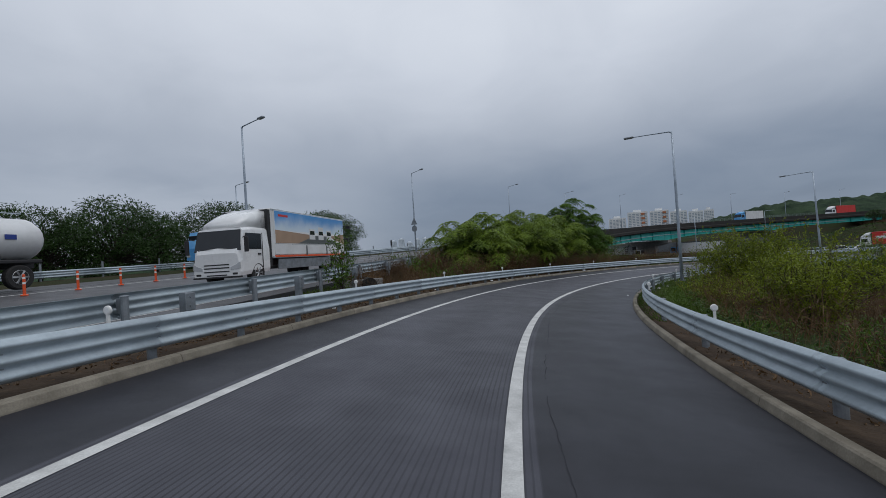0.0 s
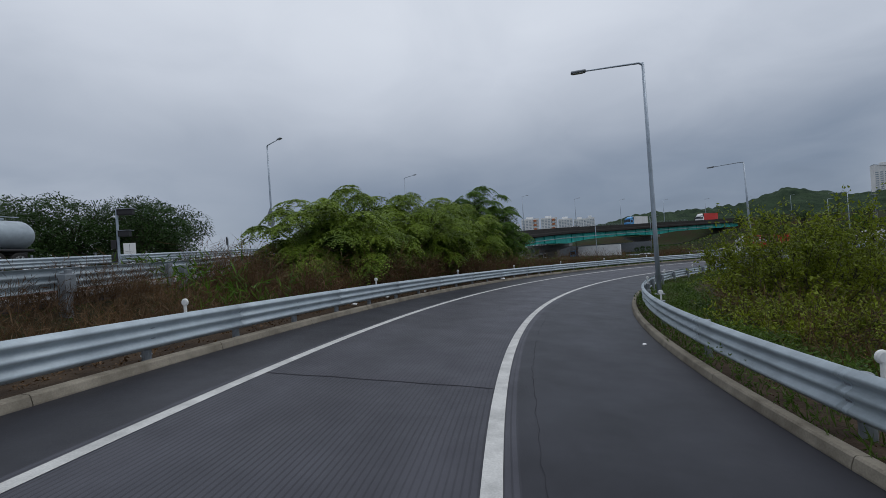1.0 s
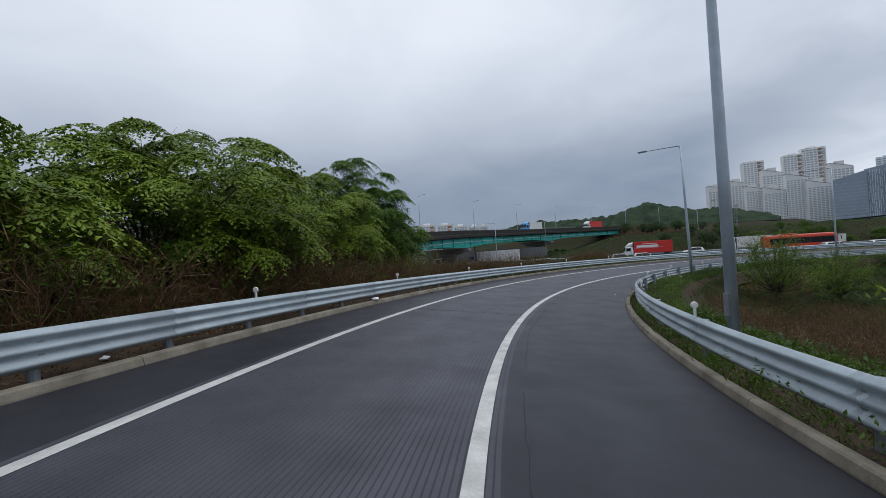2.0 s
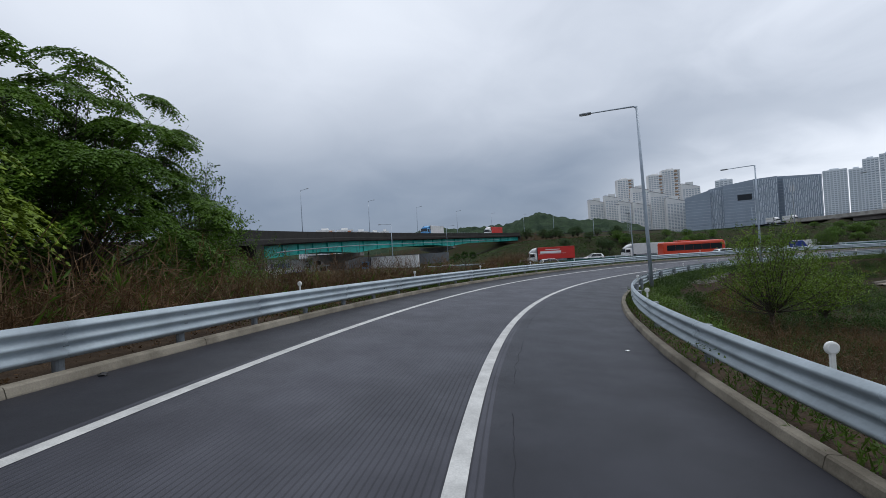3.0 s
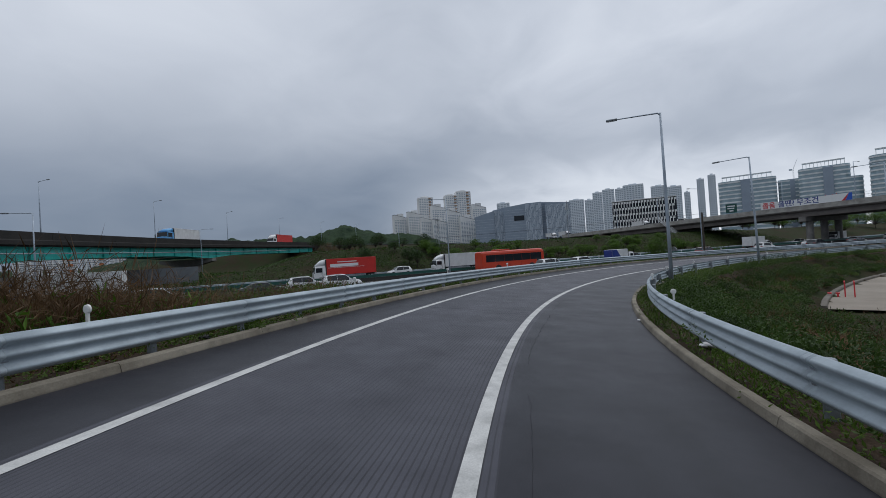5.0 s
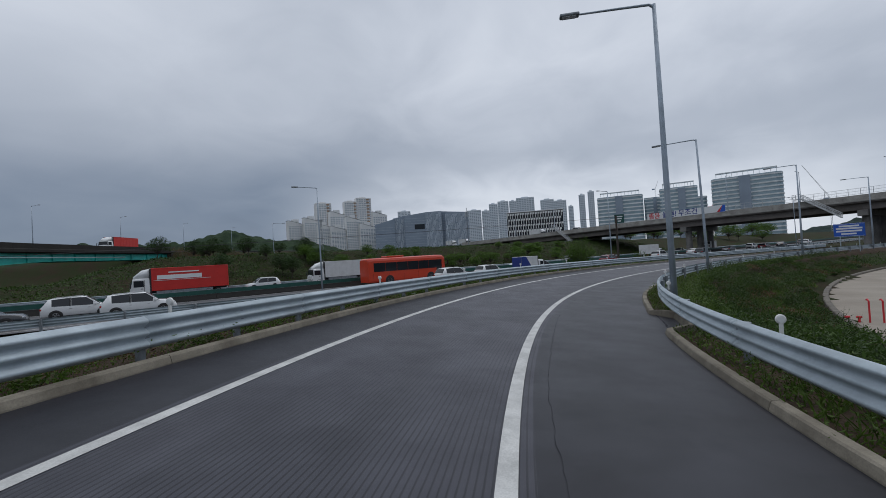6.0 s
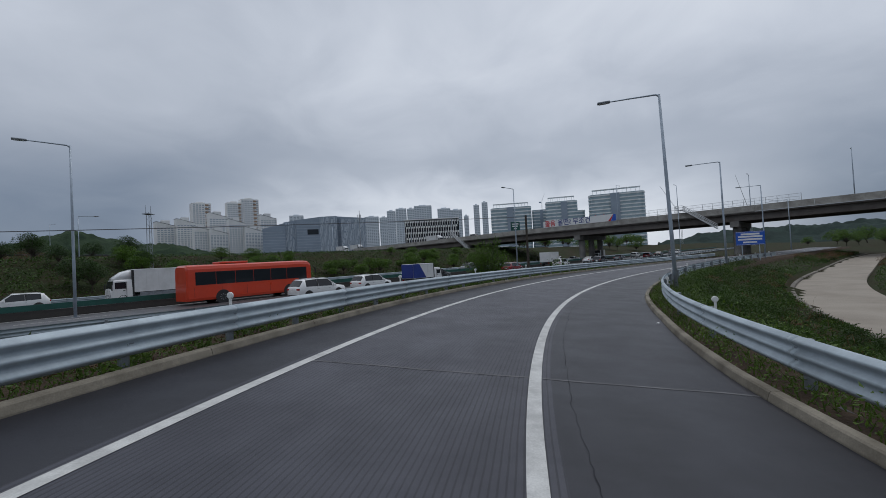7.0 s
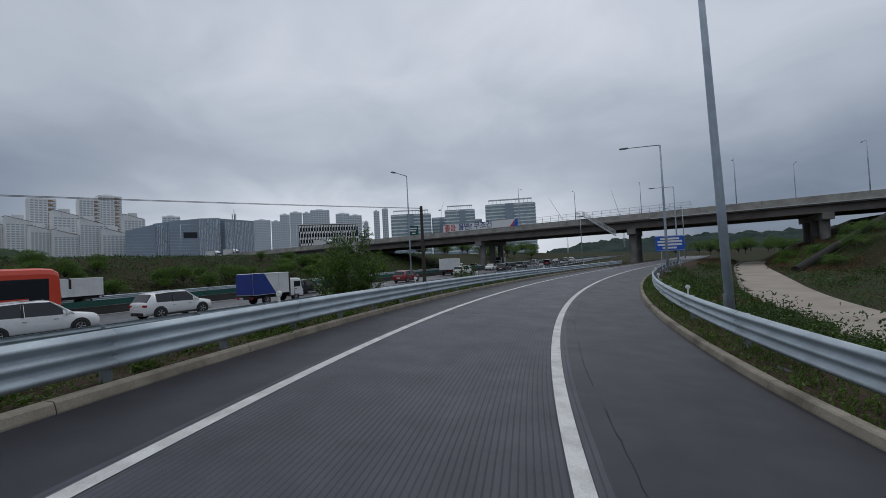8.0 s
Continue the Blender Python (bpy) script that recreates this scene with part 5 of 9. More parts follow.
def strip_spot(line, s0, s1, o0, o1, clump=1.5, floor=0.35, by_wall=False):
    """Random ground points beside a line, thicker in patches."""

    def spot(r, n):
        s, o = s0 + (s1 - s0) * r.random(n), o0 + (o1 - o0) * r.random(n)
        xs, ys, hs = (np.interp(s, line.s, a) for a in (line.x, line.y, line.h))
        x, y = xs + np.cos(hs) * o, ys - np.sin(hs) * o
        k = floor + (1 - floor) * (0.5 + 0.5 * np.sin(x / clump + 1.7 * np.sin(y / clump * 0.8))) * (0.5 + 0.5 * np.sin(y / clump * 1.1 + 2.1 * np.sin(x / clump * 0.6)))
        keep = r.random(n) < 0.35 + 0.65 * k
        if line is not RAMP:
            ro = RAMP.near(x, y)[1]
            keep &= (ro < -3.4) | (ro > 9)
        ws, wo, _ = WAY.near(x, y)
        keep &= (wo < -0.7) | (wo > 4.9) | (ws < -15.6)
        rs, ro, _ = RAMP.near(x, y)
        keep &= (ro < 4) | (ro > np.interp(rs, KERB_S, KERB_O) + 0.19)
        wa, wb = by_the_wall(x, y)
        keep &= (wa < -0.2) | (wa > WALL_RUN + 0.2) | (wb < -0.22) | (wb > (0.1 if by_wall else 1.2))
        x, y, k = x[keep], y[keep], k[keep]
        z = ground_height(x, y)
        _, ro, rz = RAMP.near(x, y)
        z = np.where((ro > -3.6) & (ro < 8.8), np.maximum(z, rz + 0.02), z)
        return x, y, z, 0.55 + 0.6 * k

    return spot


field("dry_brush", "tall dead brown weeds on the bank", "weeds", 71, 20000, strip_spot(RAMP, 26, 62, -7.6, -3.2, 1.5, 0.6), 1.85, M_DRY, 0.45, wide=0.013, twigs=6)
field("dry_brush", "dead brown weeds between the upper road and the trees", "weeds", 72, 6000, strip_spot(UPPER, 12, 72, 11.9, 15.5), 1.3, M_DRY, twigs=4)
field("green_brush", "fresh green shoots among dead weeds", "weeds", 73, 3500, strip_spot(RAMP, 24, 64, -9.0, -3.3), 1.45, M_LEAF_MID, twigs=5, leafy_part=0.5, leaf=0.07)
field("dry_brush", "dead brown weeds below the inner barrier", "weeds", 74, 10000, strip_spot(RAMP, 38, 72, 9.6, 19.0), 1.1, M_DRY, wide=0.009, twigs=6)
field("dry_brush", "dead brown stalks under the shrubs", "weeds", 75, 3500, strip_spot(RAMP, 0, 34, 8.8, 16.0), 1.5, M_DRY, twigs=4)
field("verge_grass", "short grass along the outer kerb", "grass", 76, 16000, strip_spot(RAMP, 50, 150, -3.2, -1.80, 1.0, 0.15), 0.2, M_GRASS, 0.6, 0.012, twigs=2)
field("verge_grass", "grass and weeds along the inner kerb", "grass", 77, 30000, strip_spot(RAMP, 14, 150, 6.35, 8.6, 1.0, 0.3), 0.3, M_GRASS, 0.6, 0.018, twigs=2)
field("bank_grass", "grass on the bank above the motorway", "grass", 78, 15000, strip_spot(RAMP, 58, 160, -9, -3.0, 1.4, 0.4), 0.4, M_GRASS, 0.6, 0.02, twigs=3, leafy_part=0.3)
field("dead_leaves", "dead leaves and twigs lying on the outer verge", "leaf litter", 79, 15000, strip_spot(RAMP, -10, 110, -3.0, -1.80, 0.8, 0.4), 0.13, M_DRY, 2.2, 0.03, twigs=1)
field("dead_leaves", "dead leaves and twigs lying on the inner verge", "leaf litter", 80, 13000, strip_spot(RAMP, -10, 60, 6.4, 8.4, 0.8, 0.4), 0.13, M_DRY, 2.2, 0.03, twigs=1)


def creepers(name, label, seed, count, spot, size, mat):
    """Low leafy cover: leaves that lie over the ground in heaps."""
    r = np.random.default_rng(seed)
    x, y, z, k = spot(r, count)
    n = len(x)
    lift = (k - 0.5) * 0.75 * r.random(n) + 0.03
    al = r.normal(size=(n, 3)) * np.array([1, 1, 0.9])
    al = unit(al) * size * (0.6 + 0.7 * r.random((n, 1)))
    wi = unit(np.cross(al, np.array([0, 0, 1.0]) + r.normal(size=(n, 3)) * 0.35)) * size * 0.45
    me = leaf_mesh(name, np.stack([x, y, z + lift], 1), al, wi, mat)
    return tagged(new(name, me), label, "weeds", kind="stuff")


creepers("creeping_weeds", "dense creeping green weeds over the inner slope", 81, 56000, strip_spot(RAMP, 57, 165, 7.4, 22, 2.2, 0.1), 0.12, M_WEED)
creepers("creeping_weeds", "brighter green leaves among the slope weeds", 82, 9000, strip_spot(RAMP, 57, 165, 7.6, 20, 1.1, 0.0), 0.15, M_GRASS)


def mounds(name, label, seed, count, spot, size, per, leaf, mat):
    """Low rounded heaps of leaves, each grown over its own clump of weeds."""
    r = np.random.default_rng(seed)
    x, y, z, k = spot(r, count)
    n = len(x)
    rad = size * (0.5 + 0.9 * r.random(n)) * k
    # lower towards the trodden edge of the path
    ws, wo, _ = WAY.near(x, y)
    rad = np.where((wo < 0) & (ws > -15), np.minimum(rad, np.maximum(0.14, (-wo - 0.4) * 0.6)), rad)
    which = np.repeat(np.arange(n), per)
    d = unit(r.normal(size=(n * per, 3)))
    d[:, 2] = np.abs(d[:, 2])
    c = np.stack([x, y, z], 1)[which]
    at = c + d * (rad[which] * (0.6 + 0.45 * r.random(n * per)))[:, None] * np.array([1, 1, 0.72])
    al = unit(d * np.array([1, 1, 0.5]) + r.normal(size=d.shape) * 0.5) * leaf * (0.6 + 0.8 * r.random((n * per, 1)))
    wi = unit(np.cross(al, np.array([0, 0, 1.0]) + r.normal(size=d.shape) * 1.2)) * leaf * 0.5
    return tagged(new(name, leaf_mesh(name, at, al, wi, mat)), label, "weeds", kind="stuff")


mounds("weed_mounds", "rounded heaps of lush green weeds on the inner slope", 181, 600, strip_spot(RAMP, 60, 160, 8.0, 13.5, 1.6, 0.0), 1.05, 400, 0.085, M_WEED)
mounds("weed_mounds", "bright fresh heaps of weeds on the inner slope", 182, 170, strip_spot(RAMP, 58, 150, 7.6, 13, 1.7, 0.0), 0.5, 170, 0.09, M_GRASS)
mounds("weed_mounds", "fresh green heaps of weeds behind the retaining wall", 186, 190, strip_spot(RAMP, 69, 96, 7.5, 9.4, 1.2, 0.6, True), 0.62, 260, 0.085, M_WEED)
mounds("weed_mounds", "dark green heaps of weeds below the retaining wall", 188, 260, strip_spot(RAMP, 61, 104, 8.9, 19, 1.5, 0.2), 0.85, 260, 0.10, M_WEED)
mounds("weed_mounds", "dark weeds on the bank beside the path's far end", 189, 150, strip_spot(WAY, 58, 108, -9, -0.9, 2.0, 0.4), 1.2, 170, 0.17, M_WEED)
mounds("dry_heaps", "withered brown growth on the bank beside the path's far end", 190, 130, strip_spot(WAY, 62, 108, -9, -0.9, 2.0, 0.3), 1.3, 170, 0.16, M_DRY)
mounds("dry_heaps", "withered brown growth beyond the path", 191, 130, strip_spot(WAY, 58, 108, 5, 14, 2.0, 0.3), 1.1, 170, 0.16, M_DRY)
mounds("dry_heaps", "withered brown heaps among the slope weeds", 187, 60, strip_spot(RAMP, 94, 165, 8.6, 12.5, 1.4, 0.0), 0.6, 210, 0.10, M_DRY)
mounds("weed_mounds", "heaps of green weeds on the slope beyond the path", 183, 380, strip_spot(FLY, 112, 190, 1, 60, 2.5, 0.3), 0.9, 110, 0.17, M_WEED)
mounds("weed_mounds", "leafy weeds behind the outer barrier", 184, 900, strip_spot(RAMP, 54, 150, -4.6, -2.0, 1.4, 0.1), 0.34, 90, 0.08, M_GRASS)
mounds("weed_mounds", "fresh green heaps between the barrier and the shrubs", 185, 150, strip_spot(RAMP, 14, 44, 7.9, 10.5, 1.4, 0.3), 0.45, 150, 0.09, M_GRASS)
creepers("undergrowth", "green undergrowth below the shrubs", 83, 26000, strip_spot(RAMP, -5, 50, 8.4, 24, 1.6, 0.3), 0.16, M_WEED)
creepers("undergrowth", "green ground cover on the bank above the motorway", 84, 22000, strip_spot(RAMP, 66, 165, -14, -3.0, 1.6, 0.3), 0.16, M_WEED)
creepers("bank_cover", "rough green cover on the bank beyond the motorway", 85, 60000, strip_spot(MOTOR, -70, 130, -46, -18.5, 3.5, 0.3), 0.42, M_WEED)
creepers("slope_cover", "rough green cover on the slope beyond the path", 86, 60000, strip_spot(FLY, 112, 190, 1, 60, 2.5, 0.3), 0.26, M_WEED)

field("verge_grass", "low grass strip between the barrier and the median rail", "grass", 87, 9000, strip_spot(RAMP, -12, 24, -6.0, -3.0, 1.2, 0.3), 0.22, M_GRASS, 0.7, 0.014, twigs=2)
field("dry_brush", "dark brown brush below the far bridge abutment", "weeds", 88, 5000, strip_spot(UPPER, 214, 262, 9, 34, 4.0, 0.4), 2.0, M_DRY, 0.5, 0.05, twigs=4)
field("dry_brush", "dead tan creeper stems heaped against the retaining wall", "weeds", 89, 5000, strip_spot(WALL, 3, WALL_RUN - 2, 0.3, 4.0, 1.3, 0.5, True), 0.75, M_CREEPER, 0.7, 0.013, twigs=5)
field("dry_brush", "patches of dead stalks on the bank above the motorway", "weeds", 90, 7000, strip_spot(RAMP, 74, 100, -9, -3.6, 1.8, 0.05), 0.9, M_DRY, 0.5, 0.012, twigs=4)
field("dry_brush", "dark tangled brush beside the outer barrier", "weeds", 91, 11000, strip_spot(RAMP, 52, 79, -6.5, -3.2), 1.5, M_DRY, 0.4, 0.014, twigs=5)
field("green_brush", "young green shoots in the tangled brush", "weeds", 92, 3000, strip_spot(RAMP, 50, 78, -6.5, -3.1), 0.9, M_LEAF_MID, 0.4, 0.012, twigs=5, leafy_part=0.5, leaf=0.07)
field("tall_stalks", "tall bare pale stalks against the sky", "weeds", 93, 260, strip_spot(UPPER, 16, 30, 12.0, 14.0), 3.1, M_DRY, 0.25, 0.012, twigs=6)
creepers("verge_weeds", "leafy green weeds along the inner kerb", 94, 40000, strip_spot(RAMP, 20, 150, 6.35, 8.4, 0.9, 0.2), 0.075, M_GRASS)
creepers("verge_weeds", "leafy green weeds along the outer kerb", 95, 24000, strip_spot(RAMP, 56, 150, -3.3, -1.85, 0.9, 0.1), 0.075, M_GRASS)
field("slope_weeds", "rough green weeds standing on the inner slope", "weeds", 96, 7000, strip_spot(RAMP, 60, 165, 7.6, 19, 1.8, 0.3), 0.7, M_WEED, 0.7, 0.014, twigs=5, leafy_part=0.15, leaf=0.08)
field("dry_brush", "patches of dead stalks on the inner slope", "weeds", 97, 6000, strip_spot(RAMP, 62, 150, 9, 17, 2.4, 0.0), 0.9, M_DRY, 0.7, 0.016, twigs=3)
for x, y, k in ((43.0, 41.5, 0.8), (50.5, 40.2, 1.0), (45.2, 39.6, 1.1)):
    b = copy_thing(under, Matrix.Translation((x, y, level(x, y) - 0.2)))
    b.matrix_world = b.matrix_world @ Matrix.Scale(k, 4)
field("dry_brush", "brown dead growth on the slope below the flyover", "weeds", 98, 7000, strip_spot(FLY, 112, 190, 2, 45, 3.0, 0.2), 0.9, M_DRY, 0.6, 0.02, twigs=4)
field("dry_brush", "low dark brush beside the outer barrier", "weeds", 99, 7000, strip_spot(RAMP, 17, 28, -7.0, -3.2, 1.2, 0.4), 1.0, M_DRY, 0.5, 0.01, twigs=5)

# ---- distant hills and buildings ----
EYE = Vector((33, 45, 0))


def out_at(az, dist, z=0.0):
    return Vector((EYE.x + math.sin(radians(az)) * dist, EYE.y + math.cos(radians(az)) * dist, z))


def hill(name, label, az0, az1, dist, tops, depth, seed, mat=None):
    """A wooded ridge: heights in degrees by azimuth, with a rough tree-top outline."""
    bm = fresh()
    n, m = int((az1 - az0) * 7), 14
    rows = []
    for i in range(n + 1):
        az = az0 + (az1 - az0) * i / n
        el = float(np.interp(az, *zip(*tops)))
        r = []
        for j in range(m + 1):
            f = j / m
            d = dist - depth * (1 - f)
            h = math.tan(radians(el)) * dist * math.sin(f * math.pi / 2) ** 0.8 - 6
            p = out_at(az, d)
            h += (noise.noise(Vector((p.x * 0.03, p.y * 0.03, seed))) * 7 + noise.noise(Vector((p.x * 0.11, p.y * 0.11, seed))) * 5) * min(1, f * 3) * dist / 900
            r.append((p.x, p.y, h))
        q = out_at(az, dist + depth * 0.8)
        r.append((q.x, q.y, -8))
        rows.append(r)
    strip(bm, rows)
    bmesh.ops.recalc_face_normals(bm, faces=bm.faces)
    return tagged(mesh_object(name, bm, mat or M_FOREST, True), label, "hill", kind="structure")


hill("backdrop_hill", "low wooded hill under dull sky", 26, 66, 820, [(26, 1.0), (30, 2.1), (35, 3.0), (39, 3.7), (44, 3.5), (48, 3.4), (50, 4.1), (52.8, 5.0), (55, 4.3), (58, 3.6), (62, 3.2), (66, 2.0)], 260, 2.0)
hill("backdrop_hill_far", "distant wooded hill beyond the flyover", 118, 160, 900, [(118, 0.8), (122, 1.4), (126, 1.8), (130, 1.7), (136, 1.7), (142, 1.6), (150, 1.5), (160, 1.2)], 260, 5.0, M_FOREST_HAZED)
hill("backdrop_ridge", "long low wooded ridge on the horizon", -80, 26, 1500, [(-80, 1.0), (-40, 1.4), (-10, 1.0), (10, 1.2), (26, 1.1)], 300, 9.0)
hill("backdrop_ridge_far", "long low wooded ridge on the horizon", 160, 280, 1500, [(160, 1.4), (200, 1.0), (240, 1.3), (280, 1.0)], 300, 12.0)


def facade_windows(bm, w, h, floors, cols, y, z0, fill_w=0.62, fill_h=0.55, skip=()):
    """Window panes let a little into a wall that faces -y."""
    fw, fh = w / cols, h / floors
    for i in range(floors):
        for j in range(cols):
            if j in skip:
                continue
            x = -w / 2 + (j + 0.5) * fw
            z = z0 + (i + 0.5) * fh
            a, b = fw * fill_w / 2, fh * fill_h / 2
            vs = [bm.verts.new(p) for p in ((x - a, y, z - b), (x + a, y, z - b), (x + a, y, z + b), (x - a, y, z + b))]
            bm.faces.new(vs)


def apartment(az0, az1, top, dist, label, wall, floors=26, cols=6, stripe=None, slant=0.0, base=-4.0, turn=0.0, crown=True):
    """A slab block seen from the ramp: body, window grid on its face and side, roof house, and a stripe of balconies."""
    a, b = out_at(az0, dist), out_at(az1, dist)
    w = (b - a).length
    h = math.tan(radians(top)) * dist - base
    ob = empty("apartment_tower", label, "apartment block", group="apartment towers")
    depth = w * 0.7
    bm = fresh()
    v = [(-w / 2, 0, 0), (w / 2, 0, 0), (w / 2, depth, 0), (-w / 2, depth, 0)]
    lo = [bm.verts.new(p) for p in v]
    hi = [bm.verts.new((x, y, h - (slant if x > 0 else 0))) for x, y, _ in v]
    bm.faces.new(lo[::-1])
    bm.faces.new(hi)
    for i in range(4):
        bm.faces.new((lo[i], lo[(i + 1) % 4], hi[(i + 1) % 4], hi[i]))
    bmesh.ops.recalc_face_normals(bm, faces=bm.faces)
    part("body", bm, wall, ob)
    # shallow piers divide the front
    bm = fresh()
    for j in range(cols + 1):
        x = -w / 2 + w * j / cols
        box(bm, x - w * 0.018, -0.7, 0, x + w * 0.018, 0.0, h - max(0, slant) * (0.5 + x / w) - 1.5)
    tagged(part("facade_rib", bm, wall, ob), kind="stuff")
    bm = fresh()
    fh = h - abs(slant) - 6
    facade_windows(bm, w, fh, floors, cols, -0.12, 3, 0.66, 0.5)
    tagged(part("glazing", bm, M_APT_WINDOW, ob, "rows of dark glazing"), kind="stuff")
    if stripe:
        bm = fresh()
        x = w * 0.28
        for i in range(0, int(h * 0.8), 9):
            box(bm, x - w * 0.09, -1.6, h - i - 7, x + w * 0.09, -0.02, h - i - 3, 0)
        tagged(part("balcony_bay", bm, stripe, ob, "tan balcony boxes"), "tan balcony boxes", kind="stuff")
    if crown:
        bm = fresh()
        box(bm, -w * 0.22, depth * 0.25, h - slant - 1, w * 0.18, depth * 0.7, h + 4, 0.3)
        part("roof_house", bm, wall, ob)
    if slant:
        bm = fresh()
        strip(bm, [[(-w / 2 - 0.6, -1.0, h + 0.6), (-w / 2 - 0.6, depth, h + 0.6)], [(w / 2 + 0.6, -1.0, h - slant + 0.6), (w / 2 + 0.6, depth, h - slant + 0.6)]])
        bmesh.ops.solidify(bm, geom=bm.faces, thickness=1.2)
        part("sloping_roof", bm, M_GREY_WALL, ob)
    mid = (a + b) / 2
    ob.matrix_world = Matrix.Translation((mid.x, mid.y, base)) @ Matrix.Rotation(-radians((az0 + az1) / 2 + turn), 4, "Z")
    return ob


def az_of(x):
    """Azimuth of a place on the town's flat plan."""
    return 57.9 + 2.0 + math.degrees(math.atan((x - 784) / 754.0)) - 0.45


PALE = "pale grey high-rise apartment slab with sloping roof"
TALL = "tall white apartment tower with tan balcony stripe"
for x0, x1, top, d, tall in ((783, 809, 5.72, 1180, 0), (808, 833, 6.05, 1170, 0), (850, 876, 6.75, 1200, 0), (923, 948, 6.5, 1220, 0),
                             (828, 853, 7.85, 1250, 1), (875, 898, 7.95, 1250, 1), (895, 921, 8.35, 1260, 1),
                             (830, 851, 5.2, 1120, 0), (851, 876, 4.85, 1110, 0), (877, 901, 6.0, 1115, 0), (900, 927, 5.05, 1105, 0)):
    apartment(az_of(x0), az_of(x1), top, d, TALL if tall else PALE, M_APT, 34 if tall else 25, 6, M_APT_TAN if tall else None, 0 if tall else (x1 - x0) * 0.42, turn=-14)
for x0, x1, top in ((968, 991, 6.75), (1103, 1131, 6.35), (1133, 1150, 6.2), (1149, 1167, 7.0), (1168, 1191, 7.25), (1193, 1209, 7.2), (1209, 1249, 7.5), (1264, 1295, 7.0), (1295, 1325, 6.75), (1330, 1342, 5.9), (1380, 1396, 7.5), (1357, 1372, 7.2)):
    apartment(az_of(x0), az_of(x1), top - 0.35, 1500, "hazy blue-grey apartment tower in the far town", M_APT_HAZED, 30, 4 if x1 - x0 < 25 else 7)
for i, (a, b, top) in enumerate(((20.6, 22.6, 3.35), (22.9, 25.2, 3.95), (25.5, 27.6, 3.9), (27.8, 29.6, 3.6), (29.8, 31.3, 3.4), (31.4, 32.4, 3.45))):
    apartment(a, b, top, 900, "white apartment block with orange gable stripes", M_APT, 18, 5, M_APT_ORANGE if i in (1, 2) else None, base=-4)
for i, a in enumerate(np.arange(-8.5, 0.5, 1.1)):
    apartment(a, a + 0.8, 2.3 + 0.3 * math.sin(i * 2.2), 1400, "tiny pale apartment block on the skyline", M_APT_HAZED, 16, 4)


# ---- the metal-clad building ----
def clad_block(az0, az1, el0, el1, dist, base, label, mode):
    a, b = out_at(az0, dist), out_at(az1, dist)
    w = (b - a).length
    h0, h1 = (math.tan(radians(e)) * dist - base for e in (el0, el1))
    ob = empty("clad_building", label, "office building", group="wings of the clad building")
    dep = 60
    w += 2.5
    bm = fresh()
    lo = [bm.verts.new(p) for p in ((-w / 2, 0, 0), (w / 2, 0, 0), (w / 2, dep, 0), (-w / 2, dep, 0))]
    hi = [bm.verts.new(p) for p in ((-w / 2, 0, h0), (w / 2, 0, h1), (w / 2, dep, h1), (-w / 2, dep, h0))]
    bm.faces.new(hi)
    for i in range(4):
        bm.faces.new((lo[i], lo[(i + 1) % 4], hi[(i + 1) % 4], hi[i]))
    bmesh.ops.recalc_face_normals(bm, faces=bm.faces)
    part("body", bm, M_METAL_WALL, ob)
    r = random.Random(int(az0 * 10))
    if mode == "fins":
        bm = fresh()
        n = int(w / 2.6)
        for i in range(n):
            x = -w / 2 + (i + 0.5) * w / n
            z = 3.0
            top = min(h0, h1) - 2
            while z < top:
                ln = r.uniform(8, 20)
                dx = r.uniform(-0.6, 0.6)
                box(bm, x + dx - 0.45, -0.7, z, x + dx + 0.45, -0.02, min(z + ln, top))
                z += ln + r.uniform(0.5, 4)
        tagged(part("cladding_fin", bm, M_METAL_FIN, ob, "pale vertical cladding fins"), kind="stuff")
    else:
        bm = fresh()
        for i in range(1, int(min(h0, h1) / 6)):
            box(bm, -w / 2 + 0.3, -0.25, i * 6 - 0.12, w / 2 - 0.3, -0.02, i * 6 + 0.12)
        part("joint_rail", bm, M_METAL_FIN, ob)
    if mode == "slot":
        bm = fresh()
        box(bm, -w * 0.05, -0.4, h0 * 0.66, w * 0.40, -0.03, h0 * 0.78)
        part("ribbon_window", bm, M_GLASS, ob, "long dark window slot")
    mid = (a + b) / 2
    ob.matrix_world = Matrix.Translation((mid.x, mid.y, base)) @ Matrix.Rotation(-radians((az0 + az1) / 2), 4, "Z")
    return ob


CLAD = "blue-grey metal-clad building with vertical fins"
BASE_C = 6.0
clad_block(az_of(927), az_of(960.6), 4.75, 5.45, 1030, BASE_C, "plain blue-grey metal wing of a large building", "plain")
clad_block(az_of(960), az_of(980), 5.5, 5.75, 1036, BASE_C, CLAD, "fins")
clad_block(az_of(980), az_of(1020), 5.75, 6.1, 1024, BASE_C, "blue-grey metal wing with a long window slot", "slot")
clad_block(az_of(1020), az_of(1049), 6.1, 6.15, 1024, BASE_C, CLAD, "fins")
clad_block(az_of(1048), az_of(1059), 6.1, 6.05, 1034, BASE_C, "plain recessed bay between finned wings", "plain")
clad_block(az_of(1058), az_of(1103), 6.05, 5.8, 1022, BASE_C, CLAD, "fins")


